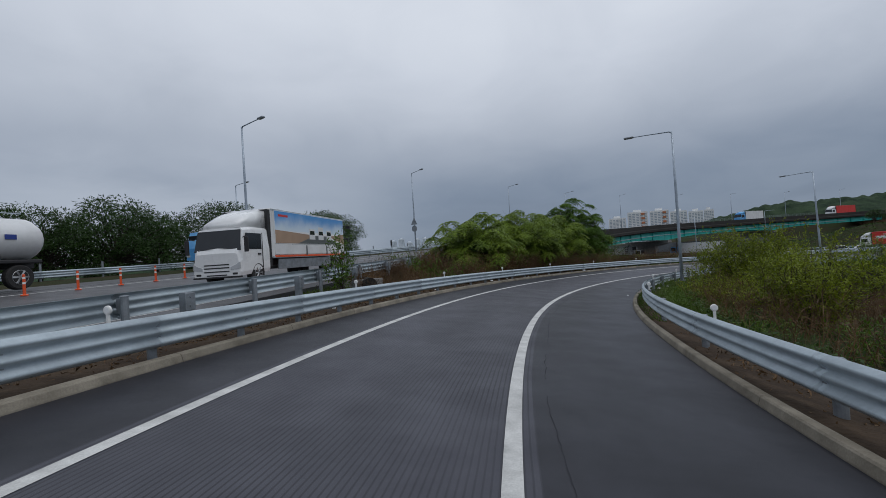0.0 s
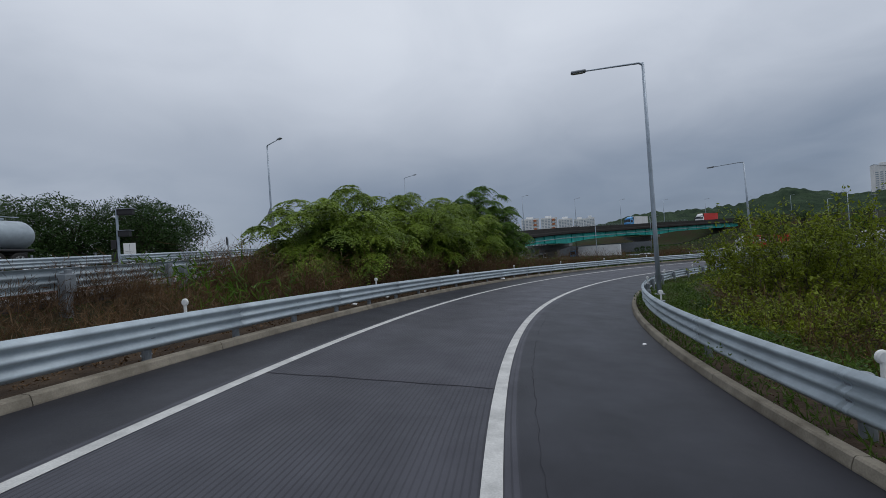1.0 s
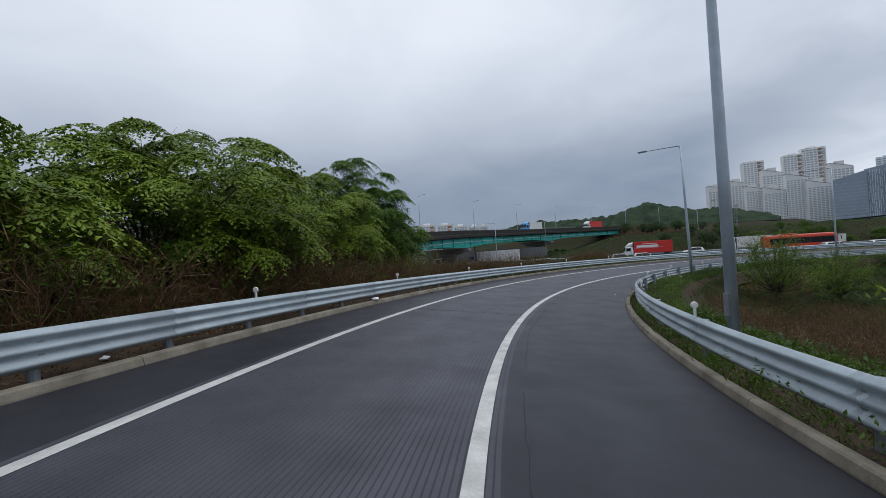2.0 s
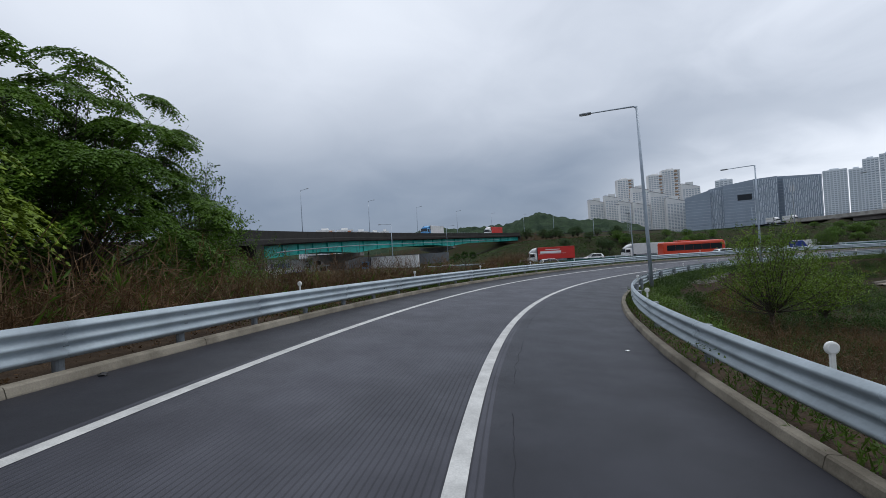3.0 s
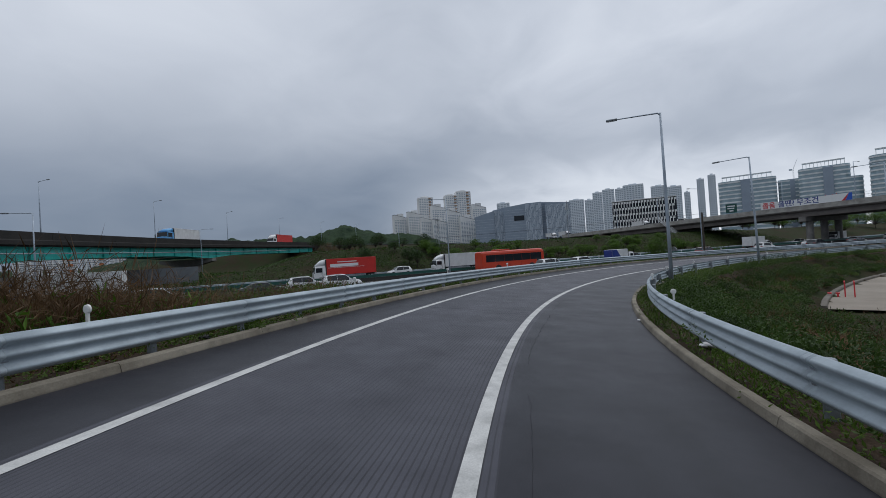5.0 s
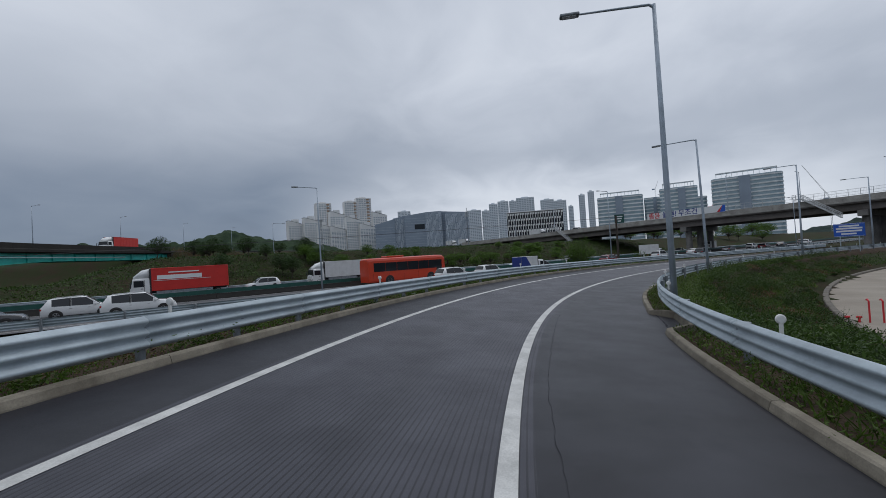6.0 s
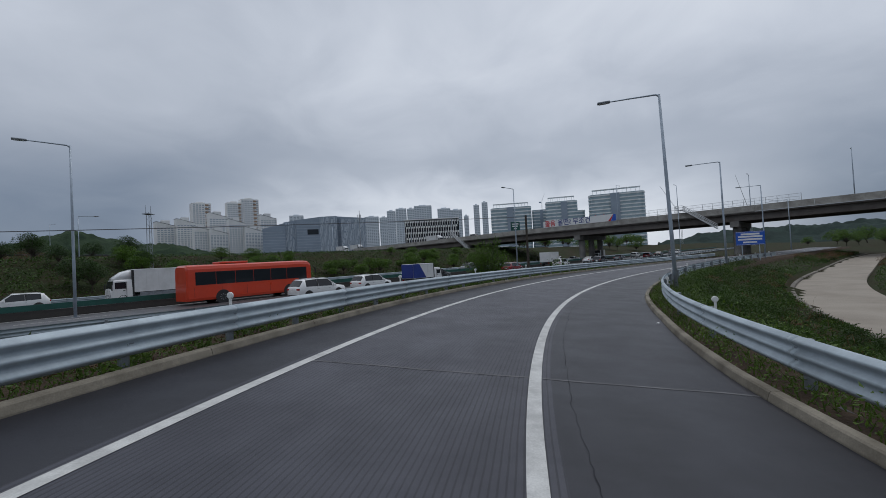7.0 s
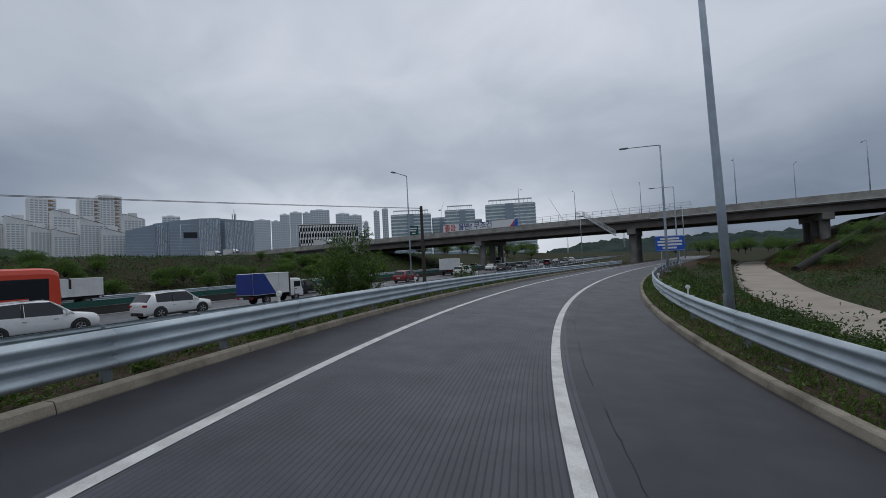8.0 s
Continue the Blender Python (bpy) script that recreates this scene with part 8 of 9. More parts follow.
def writing(words, mat, parent, m, size, name="lettering"):
    """Words in the built-in face, as a thin solid mesh."""
    cu = bpy.data.curves.new(name, "FONT")
    cu.body, cu.size, cu.extrude, cu.resolution_u, cu.offset = words, size, 0.01, 3, 0.03
    cu.align_x, cu.align_y = "LEFT", "CENTER"
    tmp = new("lettering_curve", cu)
    bpy.context.view_layer.update()
    me = None
    for _ in range(4):
        tmp.update_tag()
        bpy.context.view_layer.update()
        me = bpy.data.meshes.new_from_object(tmp.evaluated_get(bpy.context.evaluated_depsgraph_get()))
        if len(me.polygons) > 30:
            break
    width = max([v.co.x for v in me.vertices] + [0.01])
    bpy.data.objects.remove(tmp)
    me.materials.clear()
    me.materials.append(mat)
    ob = new(name, me)
    ob.parent = parent
    ob.matrix_local = m
    return width


# the banner faces the ramp; its words run towards higher stations
B_LEN = 21.9
mid = FLY.at(78.7, 0.16)
ban = empty("banner", "white cloth banner with red and blue road-safety words on the parapet", "banner")
run = (FLY.at(89.7, 0.16) - FLY.at(67.8, 0.16)).normalized()
out = Vector((-run.y, run.x, 0))
if out.dot(FLY.at(78, 1) - FLY.at(78, 0)) < 0:
    out = -out
left = FLY.at(67.8, 0.16)
BZ0, BZ1 = FLY.at(78, 0).z + 1.0, FLY.at(78, 0).z + 2.85
base_m = Matrix((run, Vector((0, 0, 1)), out)).transposed().to_4x4()
base_m.translation = Vector((left.x, left.y, BZ0))
H = BZ1 - BZ0
bm = fresh()
box(bm, 0, 0, -0.02, B_LEN, H, 0.0)
part("cloth", bm, M_SIGN_WHITE, ban).matrix_local = base_m
bm = fresh()
vs = [bm.verts.new(p) for p in ((B_LEN - 1.4, 0.02, 0.004), (B_LEN, 0.02, 0.004), (B_LEN, H - 0.02, 0.004), (B_LEN - 0.6, H - 0.02, 0.004))]
bm.faces.new(vs)
part("corner_print", bm, M_SIGN_BLUE, ban, "blue printed corner").matrix_local = base_m
bm = fresh()
vs = [bm.verts.new(p) for p in ((B_LEN - 2.2, 0.02, 0.003), (B_LEN - 1.42, 0.02, 0.003), (B_LEN - 0.62, H - 0.02, 0.003))]
bm.faces.new(vs)
part("corner_stripe", bm, M_SIGN_RED, ban, "red printed stripe").matrix_local = base_m
warm = bpy.data.curves.new("lettering", "FONT")
warm.body = "졸음 올땐? 무조건 휴식!"
warm_ob = new("lettering_curve", warm)
bpy.context.view_layer.update()
bpy.data.meshes.remove(bpy.data.meshes.new_from_object(warm_ob.evaluated_get(bpy.context.evaluated_depsgraph_get())))
bpy.data.objects.remove(warm_ob)
x = 0.5
for words, mat, gap in (("졸음", M_SIGN_RED, 0.75), ("올땐?", M_BLUE, 0.55), ("무조건", M_BLUE, 0.7), ("휴", M_SIGN_RED, 0.1), ("식!", M_SIGN_RED, 0)):
    x += writing(words, mat, ban, base_m @ Matrix.Translation((x, H * 0.5, 0.03)), 1.95) + gap
for f in np.linspace(0.02, 0.98, 6):
    bm = fresh()
    q = base_m @ Vector((B_LEN * f, 0, -0.06))
    tube(bm, q - Vector((0, 0, 0.4)), q + Vector((0, 0, H)), 0.035, n=6)
    part("support_pole", bm, M_ZINC_DULL, ban)

fly_lamp = street_lamp(10.5, 2.0, "grey steel street lamp on the flyover", "lamps along the flyover", r0=0.11)
for i, (s, o) in enumerate(((30, -0.6), (90, -0.6), (100, -19.6), (136, -0.6), (149, -19.6), (156, -0.6), (62, -19.6), (-12, -19.6), (117, -19.6))):
    m = FLY.stand(s, o, 0) @ Matrix.Rotation(0 if o > -5 else math.pi, 4, "Z")
    if i:
        copy_thing(fly_lamp, m)
    else:
        fly_lamp.matrix_world = m

mesh_fence = empty("mesh_fence", "pale wire mesh fence on the flyover's parapet", "fence")
for s in np.arange(92, 128.1, 2.0):
    bm = fresh()
    tube(bm, (0, 0, 1.1), (0, 0, 2.6), 0.04, n=6)
    part("fence_post", bm, M_RAIL_PAINT, mesh_fence).matrix_local = FLY.stand(s, -0.15, 0)
for h in (1.35, 1.95, 2.57):
    swept("fence_rail", FLY, 92, 128, [(-0.18, h), (-0.12, h), (-0.12, h + 0.05), (-0.18, h + 0.05)], M_RAIL_PAINT, mesh_fence, step=6)
bm = fresh()
for s in np.arange(92.2, 128, 0.25):
    p, q = FLY.at(s, -0.15, 1.35), FLY.at(s, -0.15, 2.6)
    tube(bm, p, q, 0.008, n=3, caps=False)
tagged(part("wire_mesh", bm, M_RAIL_PAINT, mesh_fence), kind="stuff")
# pale kerb line along the slab's edge
for s in np.arange(0, 220, 20.0):
    swept("slab_lip", FLY, s + 0.02, s + 19.98, [(0.1, -0.36), (0.22, -0.36), (0.22, -0.2), (0.1, -0.2)], M_RAIL_PAINT if s > 100 else M_CONCRETE, fly, step=10)


# ---- road signs ----
def plate_sign(name, label, category, at, face, w, h, z0, mat, posts=(-0.3, 0.3), foot=-0.5, bars=(), bar_mat=M_SIGN_WHITE):
    """A flat sign on posts; face is the azimuth that it looks towards; bars are (x0, x1, z0, z1) prints."""
    m = Matrix.Translation(at) @ Matrix.Rotation(math.pi - radians(face), 4, "Z")
    top = empty(name, label, category, m)
    bm = fresh()
    box(bm, -w / 2, -0.03, z0, w / 2, 0.0, z0 + h, 0.01)
    plate = part("plate", bm, mat, top)
    for x in posts:
        bm = fresh()
        tube(bm, (x * w, 0.05, foot), (x * w, 0.05, z0 + h - 0.05), 0.05, n=8)
        part("post", bm, M_ZINC, top)
    if bars:
        bm = fresh()
        for x0, x1, b0_, b1_ in bars:
            box(bm, x0, -0.038, z0 + b0_, x1, -0.031, z0 + b1_)
        part("print", bm, bar_mat, plate, "plain printed bars")
    return top


g = level(119.2, 7.9)
plate_sign("road_sign", "blue road sign with white print on two posts", "sign", (119.2, 7.9, g), 300, 3.1, 1.75, -0.95 - g, M_SIGN_BLUE,
           bars=[(-1.0, 1.0, 1.30, 1.52), (-1.3, 1.3, 0.98, 1.2), (-1.3, 1.25, 0.62, 0.84), (-0.8, 0.7, 0.26, 0.46), (-1.5, 1.5, 0.05, 0.08), (-1.5, 1.5, 1.67, 1.70)])
g = FLY.at(46, -18).z
plate_sign("road_sign", "green direction sign on the flyover", "sign", FLY.at(46, -18), 270, 3.4, 3.2, 2.6, M_GREEN_RAIL, bars=[(-1.2, 1.2, 2.2, 2.6), (-1.2, 0.9, 1.4, 1.8), (-0.6, 0.6, 0.5, 0.9)])
g = level(-14.8, 53.9)
plate_sign("road_sign", "pale sign board seen beside the upper road", "sign", (-14.8, 53.9, g), 160, 0.85, 1.3, 2.65 - g, M_SIGN_WHITE, bars=[(-0.3, 0.3, 0.6, 0.62), (-0.01, 0.01, 0.1, 1.2)], bar_mat=M_CAR_GREY)
g = level(-5.7, 47.7)
plate_sign("road_sign", "small dark sign back beside the upper road", "sign", (-5.7, 47.7, g), 250, 0.7, 0.6, 3.0 - g, M_BLACK, posts=(0.0,))
# camera mast of the upper road
g = level(-9.4, 40.0)
mast = empty("camera_mast", "grey mast with two dark camera boxes", "camera mast", Matrix.Translation((-9.4, 40.0, g)))
bm = fresh()
tube(bm, (0, 0, -0.4), (0, 0, 5.0 - g), 0.075, 0.06, 10)
part("pole", bm, M_POLE, mast)
for z, w in ((4.75 - g, 0.5), (3.55 - g, 0.36)):
    bm = fresh()
    tube(bm, (0, 0, z), (0.3, -0.1, z), 0.03, n=6)
    part("bracket", bm, M_BLACK, mast)
    bm = fresh()
    box(bm, 0.08, -0.22, z - 0.12, 0.1 + w * 1.5, 0.12, z + 0.2, 0.03)
    housing = part("camera_box", bm, M_BLACK, mast)
    bm = fresh()
    box(bm, 0.04, -0.27, z + 0.2, 0.2 + w * 1.5, 0.17, z + 0.23, 0.005)
    part("sun_roof", bm, M_ZINC_DULL, housing)
for z in (3.0, 2.3):
    bm = fresh()
    box(bm, -0.32, -0.14, z - g - 0.25, -0.06, 0.14, z - g + 0.25, 0.02)
    part("junction_box", bm, M_BLACK, mast)
# a triangular and a round plate on the second upper lamp
sgn = empty("warning_sign", "grey backs of two small signs on a lamp pole", "sign", UPPER.stand(26.3, -0.05, 0))
bm = fresh()
vs = [(-0.5, -0.16, 3.5), (0.5, -0.16, 3.5), (0.0, -0.16, 4.4)]
lo, hi = [bm.verts.new(p) for p in vs], [bm.verts.new((x, y + 0.02, z)) for x, y, z in vs]
bm.faces.new(lo)
bm.faces.new(hi[::-1])
for j in range(3):
    bm.faces.new((lo[j], hi[j], hi[(j + 1) % 3], lo[(j + 1) % 3]))
part("triangle_plate", bm, M_ZINC_DULL, sgn)
bm = fresh()
lathe(bm, [(0.4, -0.16), (0.4, -0.14)], 20, (0, 0, 3.0), "y")
part("round_plate", bm, M_ZINC_DULL, sgn)

# square anchor posts of the upper road's barrier, and a drain mouth
anchor = empty("anchor_post", "square galvanised anchor post of the barrier", "post", group="square barrier posts")
bm = fresh()
box(bm, -0.09, -0.09, -0.5, 0.09, 0.09, 0.60, 0.012)
part("post", bm, M_ZINC_DULL, anchor)
bm = fresh()
box(bm, -0.13, -0.14, 0.2, -0.092, 0.14, 0.58, 0.01)
plate = part("face_plate", bm, M_ZINC_DULL, anchor)
for z in (0.3, 0.5):
    bm = fresh()
    lathe(bm, [(0.03, -0.145), (0.03, -0.13)], 8, (0, 0, z), "x")
    part("bolt", bm, M_ZINC_DULL, plate)
for i, s in enumerate(np.arange(-18.6, 40, 4.8)):
    m = UPPER.stand(s, 11.28, 0) @ Matrix.Rotation(math.pi, 4, "Z")
    if i:
        copy_thing(anchor, m)
    else:
        anchor.matrix_world = m
p = RAMP.at(17.5, -4.6)
culvert = empty("culvert", "grey concrete culvert mouth in the grass strip", "culvert", Matrix.Translation((p.x, p.y, level(p.x, p.y))) @ Matrix.Rotation(radians(20), 4, "Z"))
bm = fresh()
box(bm, -0.9, -0.12, -0.3, 0.9, 0.12, 0.35, 0.03)
part("head_wall", bm, M_CONCRETE, culvert)
bm = fresh()
tube(bm, (0.25, -0.5, 0.1), (0.25, 0.9, 0.1), 0.32, n=16)
part("pipe", bm, M_DARK_CONCRETE, culvert)
# reddish paving strip beside the upper road
M_RED_PAVE = material("faded_red_paving", (0.24, 0.13, 0.10), rough=0.8, dark=(0.15, 0.09, 0.075), scale=1.5, amount=0.8, fine=40, bump=0.2)
ribbon("paved_strip", UPPER, -60, 60, [8.5, 9.4], M_RED_PAVE, "faded red paving strip along the road's edge", "road marking", ups=[0.005] * 2, step=2)

for x, y, top in ((-23.8, 49.9, 11.3), (-27.5, 87.0, 11.0)):
    copy_thing(upper_lamp, Matrix.Translation((x, y, top - 10.0)) @ Matrix.Rotation(math.pi * 0.8, 4, "Z"))

# ---- lamps and poles along the motorway ----
verge_lamp = street_lamp(10.4, 1.9, "thin grey street lamp beside the motorway", "lamps along the motorway", r0=0.085)
for i, (x, y, top, turn) in enumerate(((92.5, 71.3, 7.4, 48), (122.8, 37.7, 8.3, 48), (60.7, 102.1, 6.5, 48), (133.4, 102.8, 8.9, 228), (101, 133, 8.6, 228), (170, 72, 8.6, 228), (160, -8, 8.0, 48))):
    m = Matrix.Translation((x, y, top - 10.4)) @ Matrix.Rotation(radians(-turn), 4, "Z")
    if i:
        copy_thing(verge_lamp, m)
    else:
        verge_lamp.matrix_world = m
pole = empty("wooden_pole", "dark wooden utility pole between ramp and motorway", "utility pole", Matrix.Translation((112.7, 38.7, 0)))
bm = fresh()
tube(bm, (0, 0, level(112.7, 38.7) - 0.5), (0, 0, 3.72), 0.16, 0.11, 10)
part("pole", bm, M_BARK, pole)
for z in (3.3, 3.55):
    bm = fresh()
    tube(bm, (-0.2, -0.1, z), (0.2, 0.1, z), 0.03, n=6)
    part("cross_pin", bm, M_BLACK, pole)
far_pole = copy_thing(pole, Matrix.Translation((63.0, 115.0, -2.0)))
wire = empty("overhead_cable", "black cable strung across the motorway", "cable")
a, b = Vector((112.7, 38.7, 3.55)), Vector((63.0, 115.0, 1.55))
for side in (-0.12, 0.12):
    bm = fresh()
    rings = []
    for i in range(25):
        f = i / 24
        p = a.lerp(b, f) - Vector((0, 0, 2.2 * f * (1 - f))) + Vector((side, side * 0.5, 0))
        rings.append([p + Vector((0.013, 0, -0.008)), p + Vector((-0.013, 0, -0.008)), p + Vector((0, 0, 0.014))])
    strip(bm, rings, closed=True)
    bmesh.ops.recalc_face_normals(bm, faces=bm.faces)
    part("wire", bm, M_BLACK, wire)
# lattice mast on the far bank
g = level(130.6, 90.6)
lattice = empty("lattice_mast", "slim steel lattice mast with lamps beside the motorway", "mast", Matrix.Translation((130.6, 90.6, g)))
for x, y in ((-0.3, -0.3), (0.3, -0.3), (0, 0.35)):
    bm = fresh()
    tube(bm, (x, y, -0.3), (x * 0.8, y * 0.8, 8.6), 0.04, n=5)
    part("leg", bm, M_ZINC_DULL, lattice)
for k in range(11):
    bm = fresh()
    z = k * 0.78
    tube(bm, (-0.3, -0.3, z), (0.3, -0.3, z + 0.78), 0.02, n=4)
    tube(bm, (0.3, -0.3, z), (0, 0.35, z + 0.78), 0.02, n=4)
    part("brace", bm, M_ZINC_DULL, lattice)
bm = fresh()
box(bm, -0.7, -0.5, 8.3, 0.7, 0.5, 8.4, 0.01)
deck = part("platform", bm, M_ZINC_DULL, lattice)
for x in (-0.6, 0.6):
    bm = fresh()
    tube(bm, (x, 0, 8.4), (x, 0, 9.6), 0.03, n=5)
    part("antenna", bm, M_ZINC_DULL, deck)
# mast on the clad building
tower = empty("antenna_mast", "thin antenna mast on the skyline", "mast", Matrix.Translation((257, 78, 0)))
bm = fresh()
tube(bm, (0, 0, level(257, 78) - 1), (0, 0, 23), 0.22, 0.1, 8)
part("pole", bm, M_ZINC_DULL, tower)
for k in range(3):
    bm = fresh()
    c = Vector((0.7 * math.cos(k * 2.1), 0.7 * math.sin(k * 2.1), 19.5))
    box(bm, c.x - 0.15, c.y - 0.15, 18.6, c.x + 0.15, c.y + 0.15, 21.2, 0.03)
    part("antenna_panel", bm, M_RAIL_PAINT, tower)

# vehicles on the flyover's approach
for s, o, make in ((-34, -4.5, 0), (-46, -4.5, 1), (18, -4.0, 0), (38, -4.0, 2)):
    if make == 2:
        v = car("white van on the flyover", M_CAR_WHITE, "vehicles on the flyover", 4.9, 1.9, 1.95)
    else:
        v = truck("white box truck driving on the flyover" if make == 0 else "pale tarpaulin truck driving on the flyover", M_CAR_WHITE, M_BOX_WHITE, 7.5, 2.3, 3.1, 1.7, 2.2, True, "vehicles on the flyover")
    v.matrix_world = FLY.stand(s, o, 0.01)

g = level(38.7, 58.4)
pine = empty("young_pine", "thin young pine with dark tufts beside the ramp", "tree", Matrix.Translation((38.7, 58.4, g)))
bm = fresh()
tube(bm, (0, 0, -0.3), (0.05, 0, -0.3 - g), 0.05, 0.03, 7)
tufts = [(0.0, 0.0, 0.15 - g), (-0.75, 0.1, 0.05 - g), (0.7, -0.2, 0.1 - g), (1.2, 0.2, -1.1 - g), (-1.3, 0.3, -1.4 - g), (0.3, 0.5, -1.7 - g)]
for q in tufts:
    tube(bm, (0.03, 0, min(q[2] - 0.5, -0.6 - g)), q, 0.02, 0.012, 5)
part("trunk", bm, M_BARK, pine)
rp = np.random.default_rng(77)
n_ = len(tufts) * 260
d_ = unit(rp.normal(size=(n_, 3)) + np.array([0, 0, 0.4]))
at_ = np.repeat(np.array(tufts), 260, 0) + d_ * 0.10
pc_ = new("crown", leaf_mesh("crown", at_, d_ * (0.22 + 0.12 * rp.random((n_, 1))), unit(np.cross(d_, rp.normal(size=(n_, 3)))) * 0.022, M_LEAF_DARK))
pc_.parent = pine

# red and white works barriers and a sound wall below the bridge
works = empty("works_barrier", "red and white plastic works barrier by the motorway", "barrier", group="works barriers")
bm = fresh()
ring = [(-0.25, 0), (0.25, 0), (0.12, 0.5), (0.1, 0.9), (-0.1, 0.9), (-0.12, 0.5)]
strip(bm, [[(x, y, z) for x, z in ring] for y in (-0.97, 0.97)], closed=True)
bmesh.ops.holes_fill(bm, edges=[e for e in bm.edges if e.is_boundary])
part("block", bm, M_RAIL_PAINT, works)
bm = fresh()
for x in (-0.128, 0.128):
    box(bm, x - 0.006, -0.9, 0.55, x + 0.006, 0.9, 0.8)
part("red_band", bm, M_LAMP_RED, works, "dark red band")
for i, s in enumerate(np.arange(-56, -45, 2.05)):
    m = MOTOR.stand(s, 17.6, -0.1)
    if i:
        copy_thing(works, m)
    else:
        works.matrix_world = m
sound = empty("sound_wall", "grey panel wall far behind the bridge", "wall", kind="structure")
for s in np.arange(-190, -46, 12.0):
    swept("wall_panel", MOTOR, s + 0.04, s + 11.96, [(-30.0, -0.6), (-29.8, -0.6), (-29.8, 4.0), (-30.0, 4.0)], M_GREY_WALL, sound, step=12)
# hoarding with printed words, set up below the bridge
hoard = empty("site_hoarding", "long white site hoarding with blue and black print below the bridge", "hoarding")
H0, H1 = Vector((28.5, 85.0, -3.4)), Vector((49.5, 113.0, -3.4))
h_run = (H1 - H0).normalized()
h_out = Vector((h_run.y, -h_run.x, 0))
hm = Matrix((h_run, Vector((0, 0, 1)), h_out)).transposed().to_4x4()
hm.translation = H0
h_len = (H1 - H0).length
panels = []
for i in range(14):
    bm = fresh()
    box(bm, i * h_len / 14 + 0.015, 0, -0.05, (i + 1) * h_len / 14 - 0.015, 4.3, 0.0)
    panels.append(part("hoarding_panel", bm, M_BOX_WHITE, hoard))
    panels[-1].matrix_local = hm
for u, z0, z1, n in ((12.0, 2.9, 3.7, 9), (26.6, 1.3, 2.3, 2)):
    bars = fresh()
    for k in range(n):
        box(bars, u + k * 0.95, z0, 0.003, u + k * 0.95 + 0.62, z1, 0.02)
    part("print", bars, M_BLUE, hoard, "plain printed bars").matrix_local = hm
for i in range(8):
    bm = fresh()
    q = hm @ Vector((h_len * (i + 0.5) / 8, 0, -0.3))
    tube(bm, q - Vector((0, 0, 0.5)), q + Vector((0, 0, 4.1)), 0.05, n=6)
    part("support_post", bm, M_ZINC_DULL, hoard)
writing("New Start", M_BLUE, hoard, hm @ Matrix.Translation((18.0, 1.85, 0.02)), 1.75)
writing("동탄", M_BLACK, hoard, hm @ Matrix.Translation((29.4, 2.6, 0.02)), 2.6)
trailer = truck("white box trailer truck with blue print under the bridge", M_CAR_WHITE, M_BOX_WHITE, 12.0, 2.45, 3.8, 2.1, 2.9, False)
on_motor(trailer, -74.0, 8.0)
bars = fresh()
for sx in (-1, 1):
    for y0, y1 in ((-4.5, -3.9), (-3.5, -2.9), (-2.4, -1.8)):
        box(bars, sx * 1.245, y0, 2.0, sx * 1.26, y1, 2.8)
part("side_print", bars, M_BLUE, trailer, "blue printed bars")

# ---- wear and litter on the ramp ----
M_JOINT = material("filled_joint", (0.15, 0.15, 0.155), rough=0.8, dark=(0.08, 0.08, 0.085), scale=3, amount=0.9, fine=40, bump=0.2, spec=0.2)
M_SEAL = material("bitumen_seal", (0.040, 0.040, 0.047), rough=0.85, dark=(0.03, 0.03, 0.035), scale=4, amount=0.8, fine=50, bump=0.3, spec=0.1)
for i, (s, o0, o1, w) in enumerate(((19.8, -0.1, 3.4, 0.016), (40.9, -0.1, 3.4, 0.014), (62.0, 1.0, 3.4, 0.012), (83.5, 0.2, 5.4, 0.012), (105.2, -0.1, 6.4, 0.03), (126.5, -0.1, 6.4, 0.02))):
    bm = fresh()
    n = 24
    rows = []
    for k in range(n + 1):
        o = o0 + (o1 - o0) * k / n
        q = s + 0.05 * noise.noise(Vector((o * 1.3, s, 0)))
        rows.append([RAMP.at(q - w, o, 0.004), RAMP.at(q + w, o, 0.004)])
    strip(bm, rows)
    bmesh.ops.recalc_face_normals(bm, faces=bm.faces)
    tagged(mesh_object("road_joint_%d" % (i + 1), bm, M_SEAL if s < 100 else M_JOINT), "transverse joint across the lane", "road joint", kind="structure")


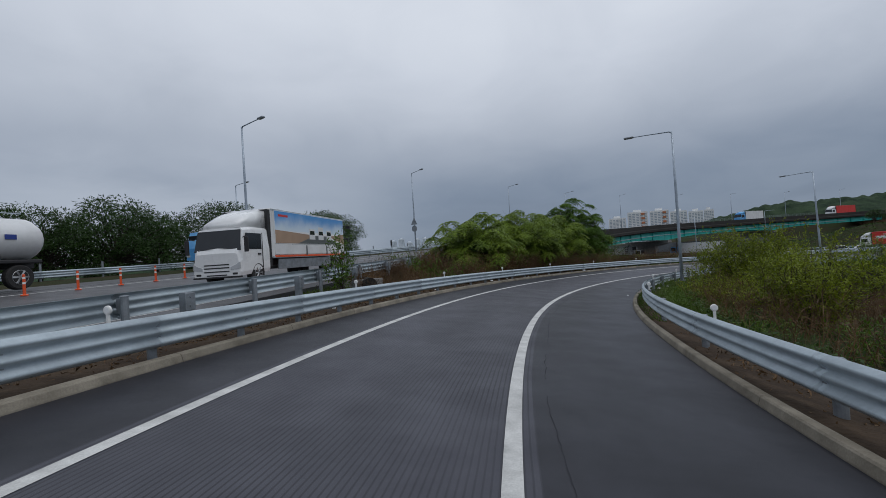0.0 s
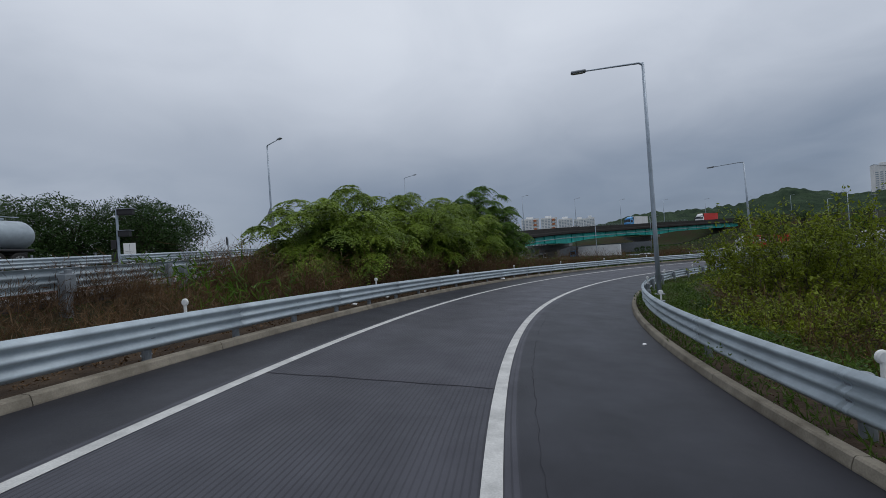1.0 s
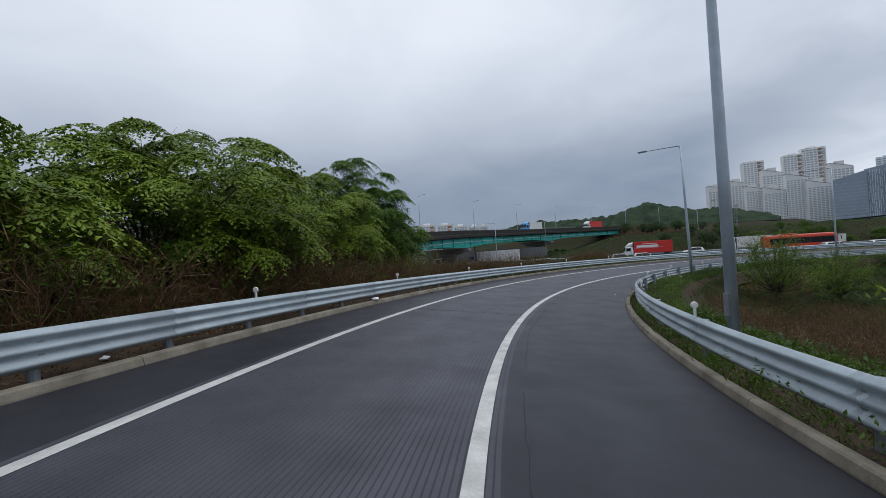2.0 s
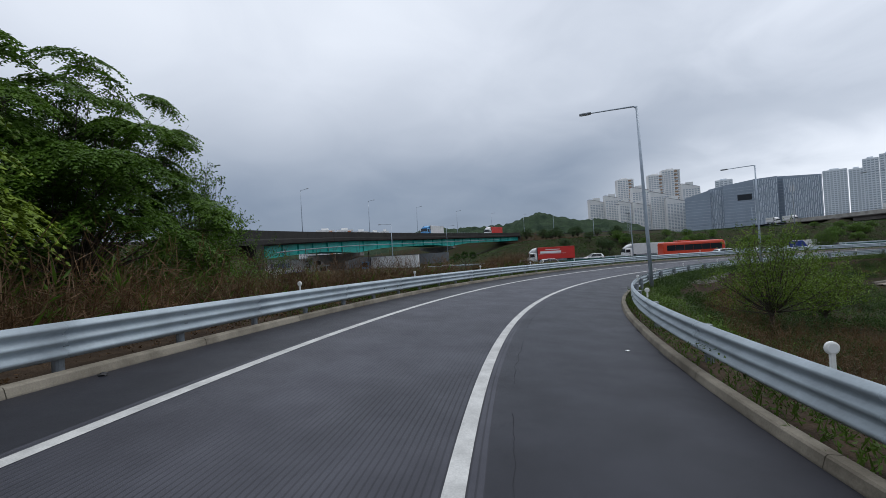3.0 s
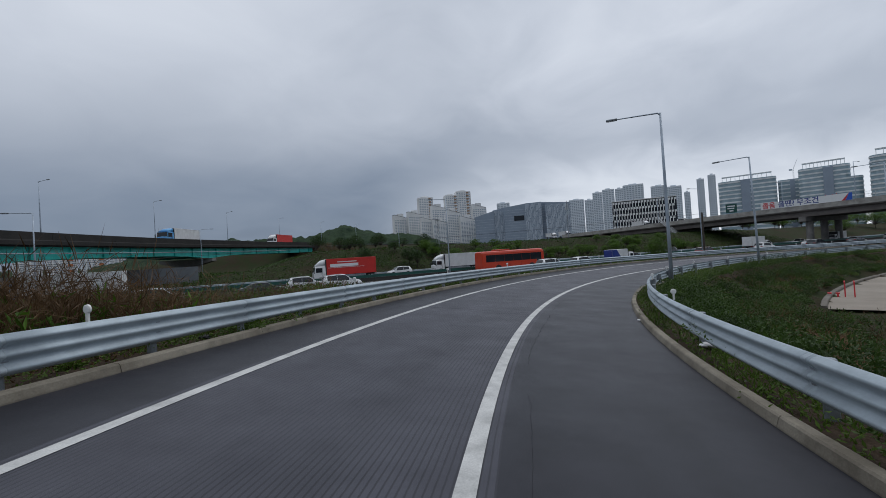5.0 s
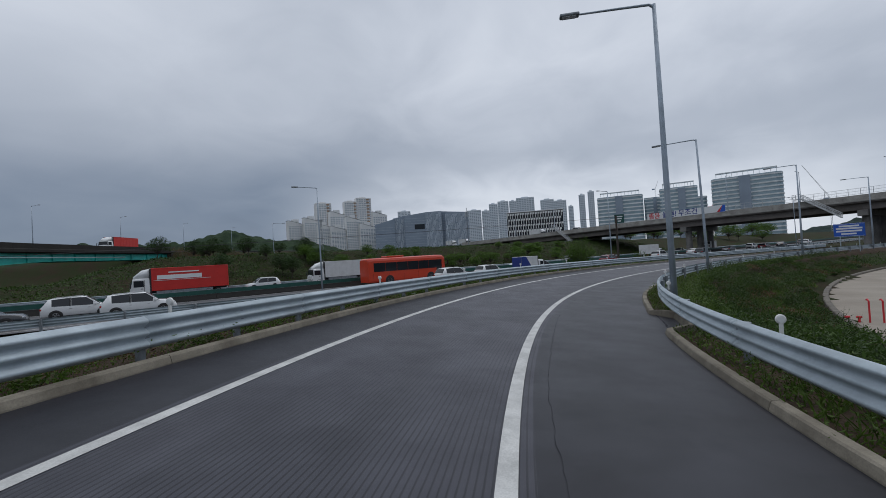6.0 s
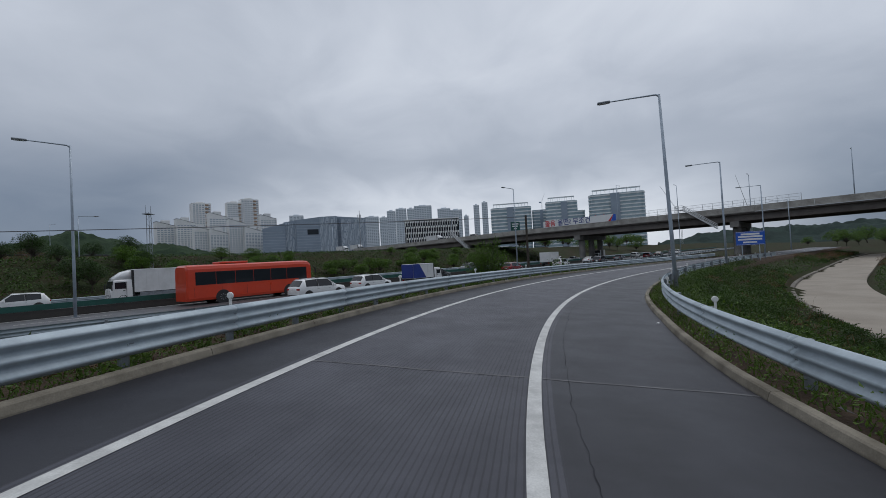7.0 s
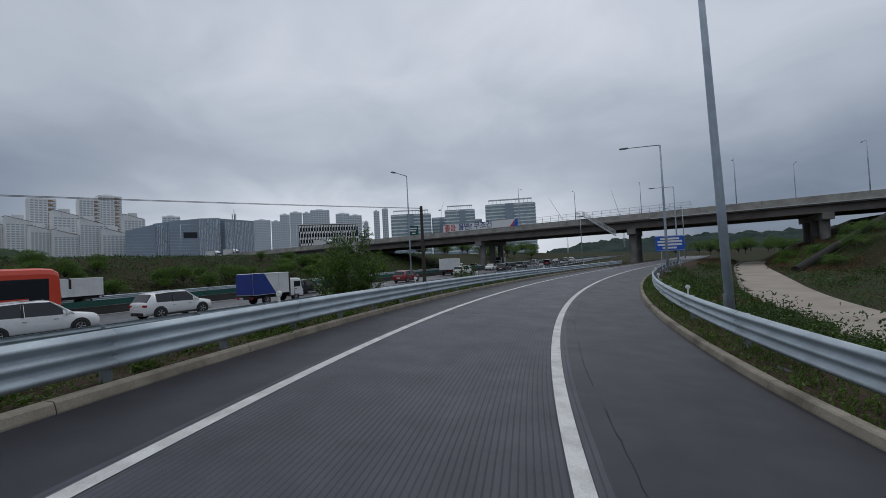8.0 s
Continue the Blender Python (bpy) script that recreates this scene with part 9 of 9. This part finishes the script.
def crack(name, s0, s1, o, width, seed, label, broken=0.0):
    """A thin jagged crack that runs along the road, with gaps."""
    bm = fresh()
    rows = []
    for s in np.arange(s0, s1, 0.1):
        q = o + 0.10 * noise.noise(Vector((s * 0.25, seed, 0))) + 0.035 * noise.noise(Vector((s * 2.3, seed, 4))) + 0.02 * noise.noise(Vector((s * 7, seed, 6)))
        w = width * (0.3 + 1.1 * abs(noise.noise(Vector((s * 1.5, seed, 9)))))
        if noise.noise(Vector((s * 0.4, seed, 20))) < broken - 0.5:
            if len(rows) > 1:
                strip(bm, rows)
            rows = []
            continue
        rows.append([RAMP.at(s, q - w, 0.0045), RAMP.at(s, q + w, 0.0045)])
    if len(rows) > 1:
        strip(bm, rows)
    bmesh.ops.recalc_face_normals(bm, faces=bm.faces)
    tagged(mesh_object(name, bm, M_SEAL), label, "road crack", kind="structure")


crack("road_seam_1", -20, 180, 3.93, 0.006, 1.0, "thin dark seam beside the inner line", 0.25)
crack("road_seam_2", 30, 140, 6.5, 0.03, 7.0, "dark wet gutter line beside the inner kerb", 0.4)

r = np.random.default_rng(303)


def scrap(x, y, z, size, mat, label, name="paper_scrap"):
    """A crumpled bit of paper or plastic."""
    bm = fresh()
    bmesh.ops.create_icosphere(bm, subdivisions=2, radius=size)
    for v in bm.verts:
        k = 0.6 + 0.8 * abs(noise.noise(v.co * (2.2 / size) + Vector((x, y, 0))))
        v.co = Vector((v.co.x * k * 1.2, v.co.y * k, v.co.z * k * 0.45 + size * 0.3))
    tagged(mesh_object(name, bm, mat), label, "litter", group="litter beside the ramp").matrix_world = Matrix.Translation((x, y, z)) @ Matrix.Rotation(r.random() * 6, 4, "Z")


for s, o, up, size, white in ((41.5, -1.72, 0.13, 0.15, 1), (46.0, -1.5, 0.0, 0.07, 0), (27.5, -2.4, 0.05, 0.12, 1), (30, -2.5, 0.05, 0.1, 1), (33, -2.3, 0.05, 0.08, 1), (20, -2.2, 0.06, 0.09, 1),
                              (12.3, -2.5, 0.06, 0.08, 1), (29.2, 7.1, 0.07, 0.1, 1), (31.5, 7.3, 0.07, 0.08, 1), (65.5, 7.3, 0.06, 0.12, 1), (79.4, 7.05, 0.05, 0.16, 1), (83.2, 6.3, 0.0, 0.07, 1), (91.0, 6.35, 0.0, 0.05, 1),
                              (72, -2.3, 0.05, 0.1, 0), (77, -2.1, 0.06, 0.12, 0), (88, -2.3, 0.05, 0.09, 1), (101, -2.2, 0.05, 0.1, 1), (112, 6.2, 0.0, 0.05, 1), (50, 5.9, 0.0, 0.04, 1), (24, 6.1, 0.0, 0.05, 1)):
    p = RAMP.at(s, o, up)
    scrap(p.x, p.y, p.z, size, M_SIGN_WHITE if white else M_BLACK, "crumpled white paper scrap on the verge" if white else "black scrap of plastic by the kerb", "paper_scrap" if white else "plastic_scrap")
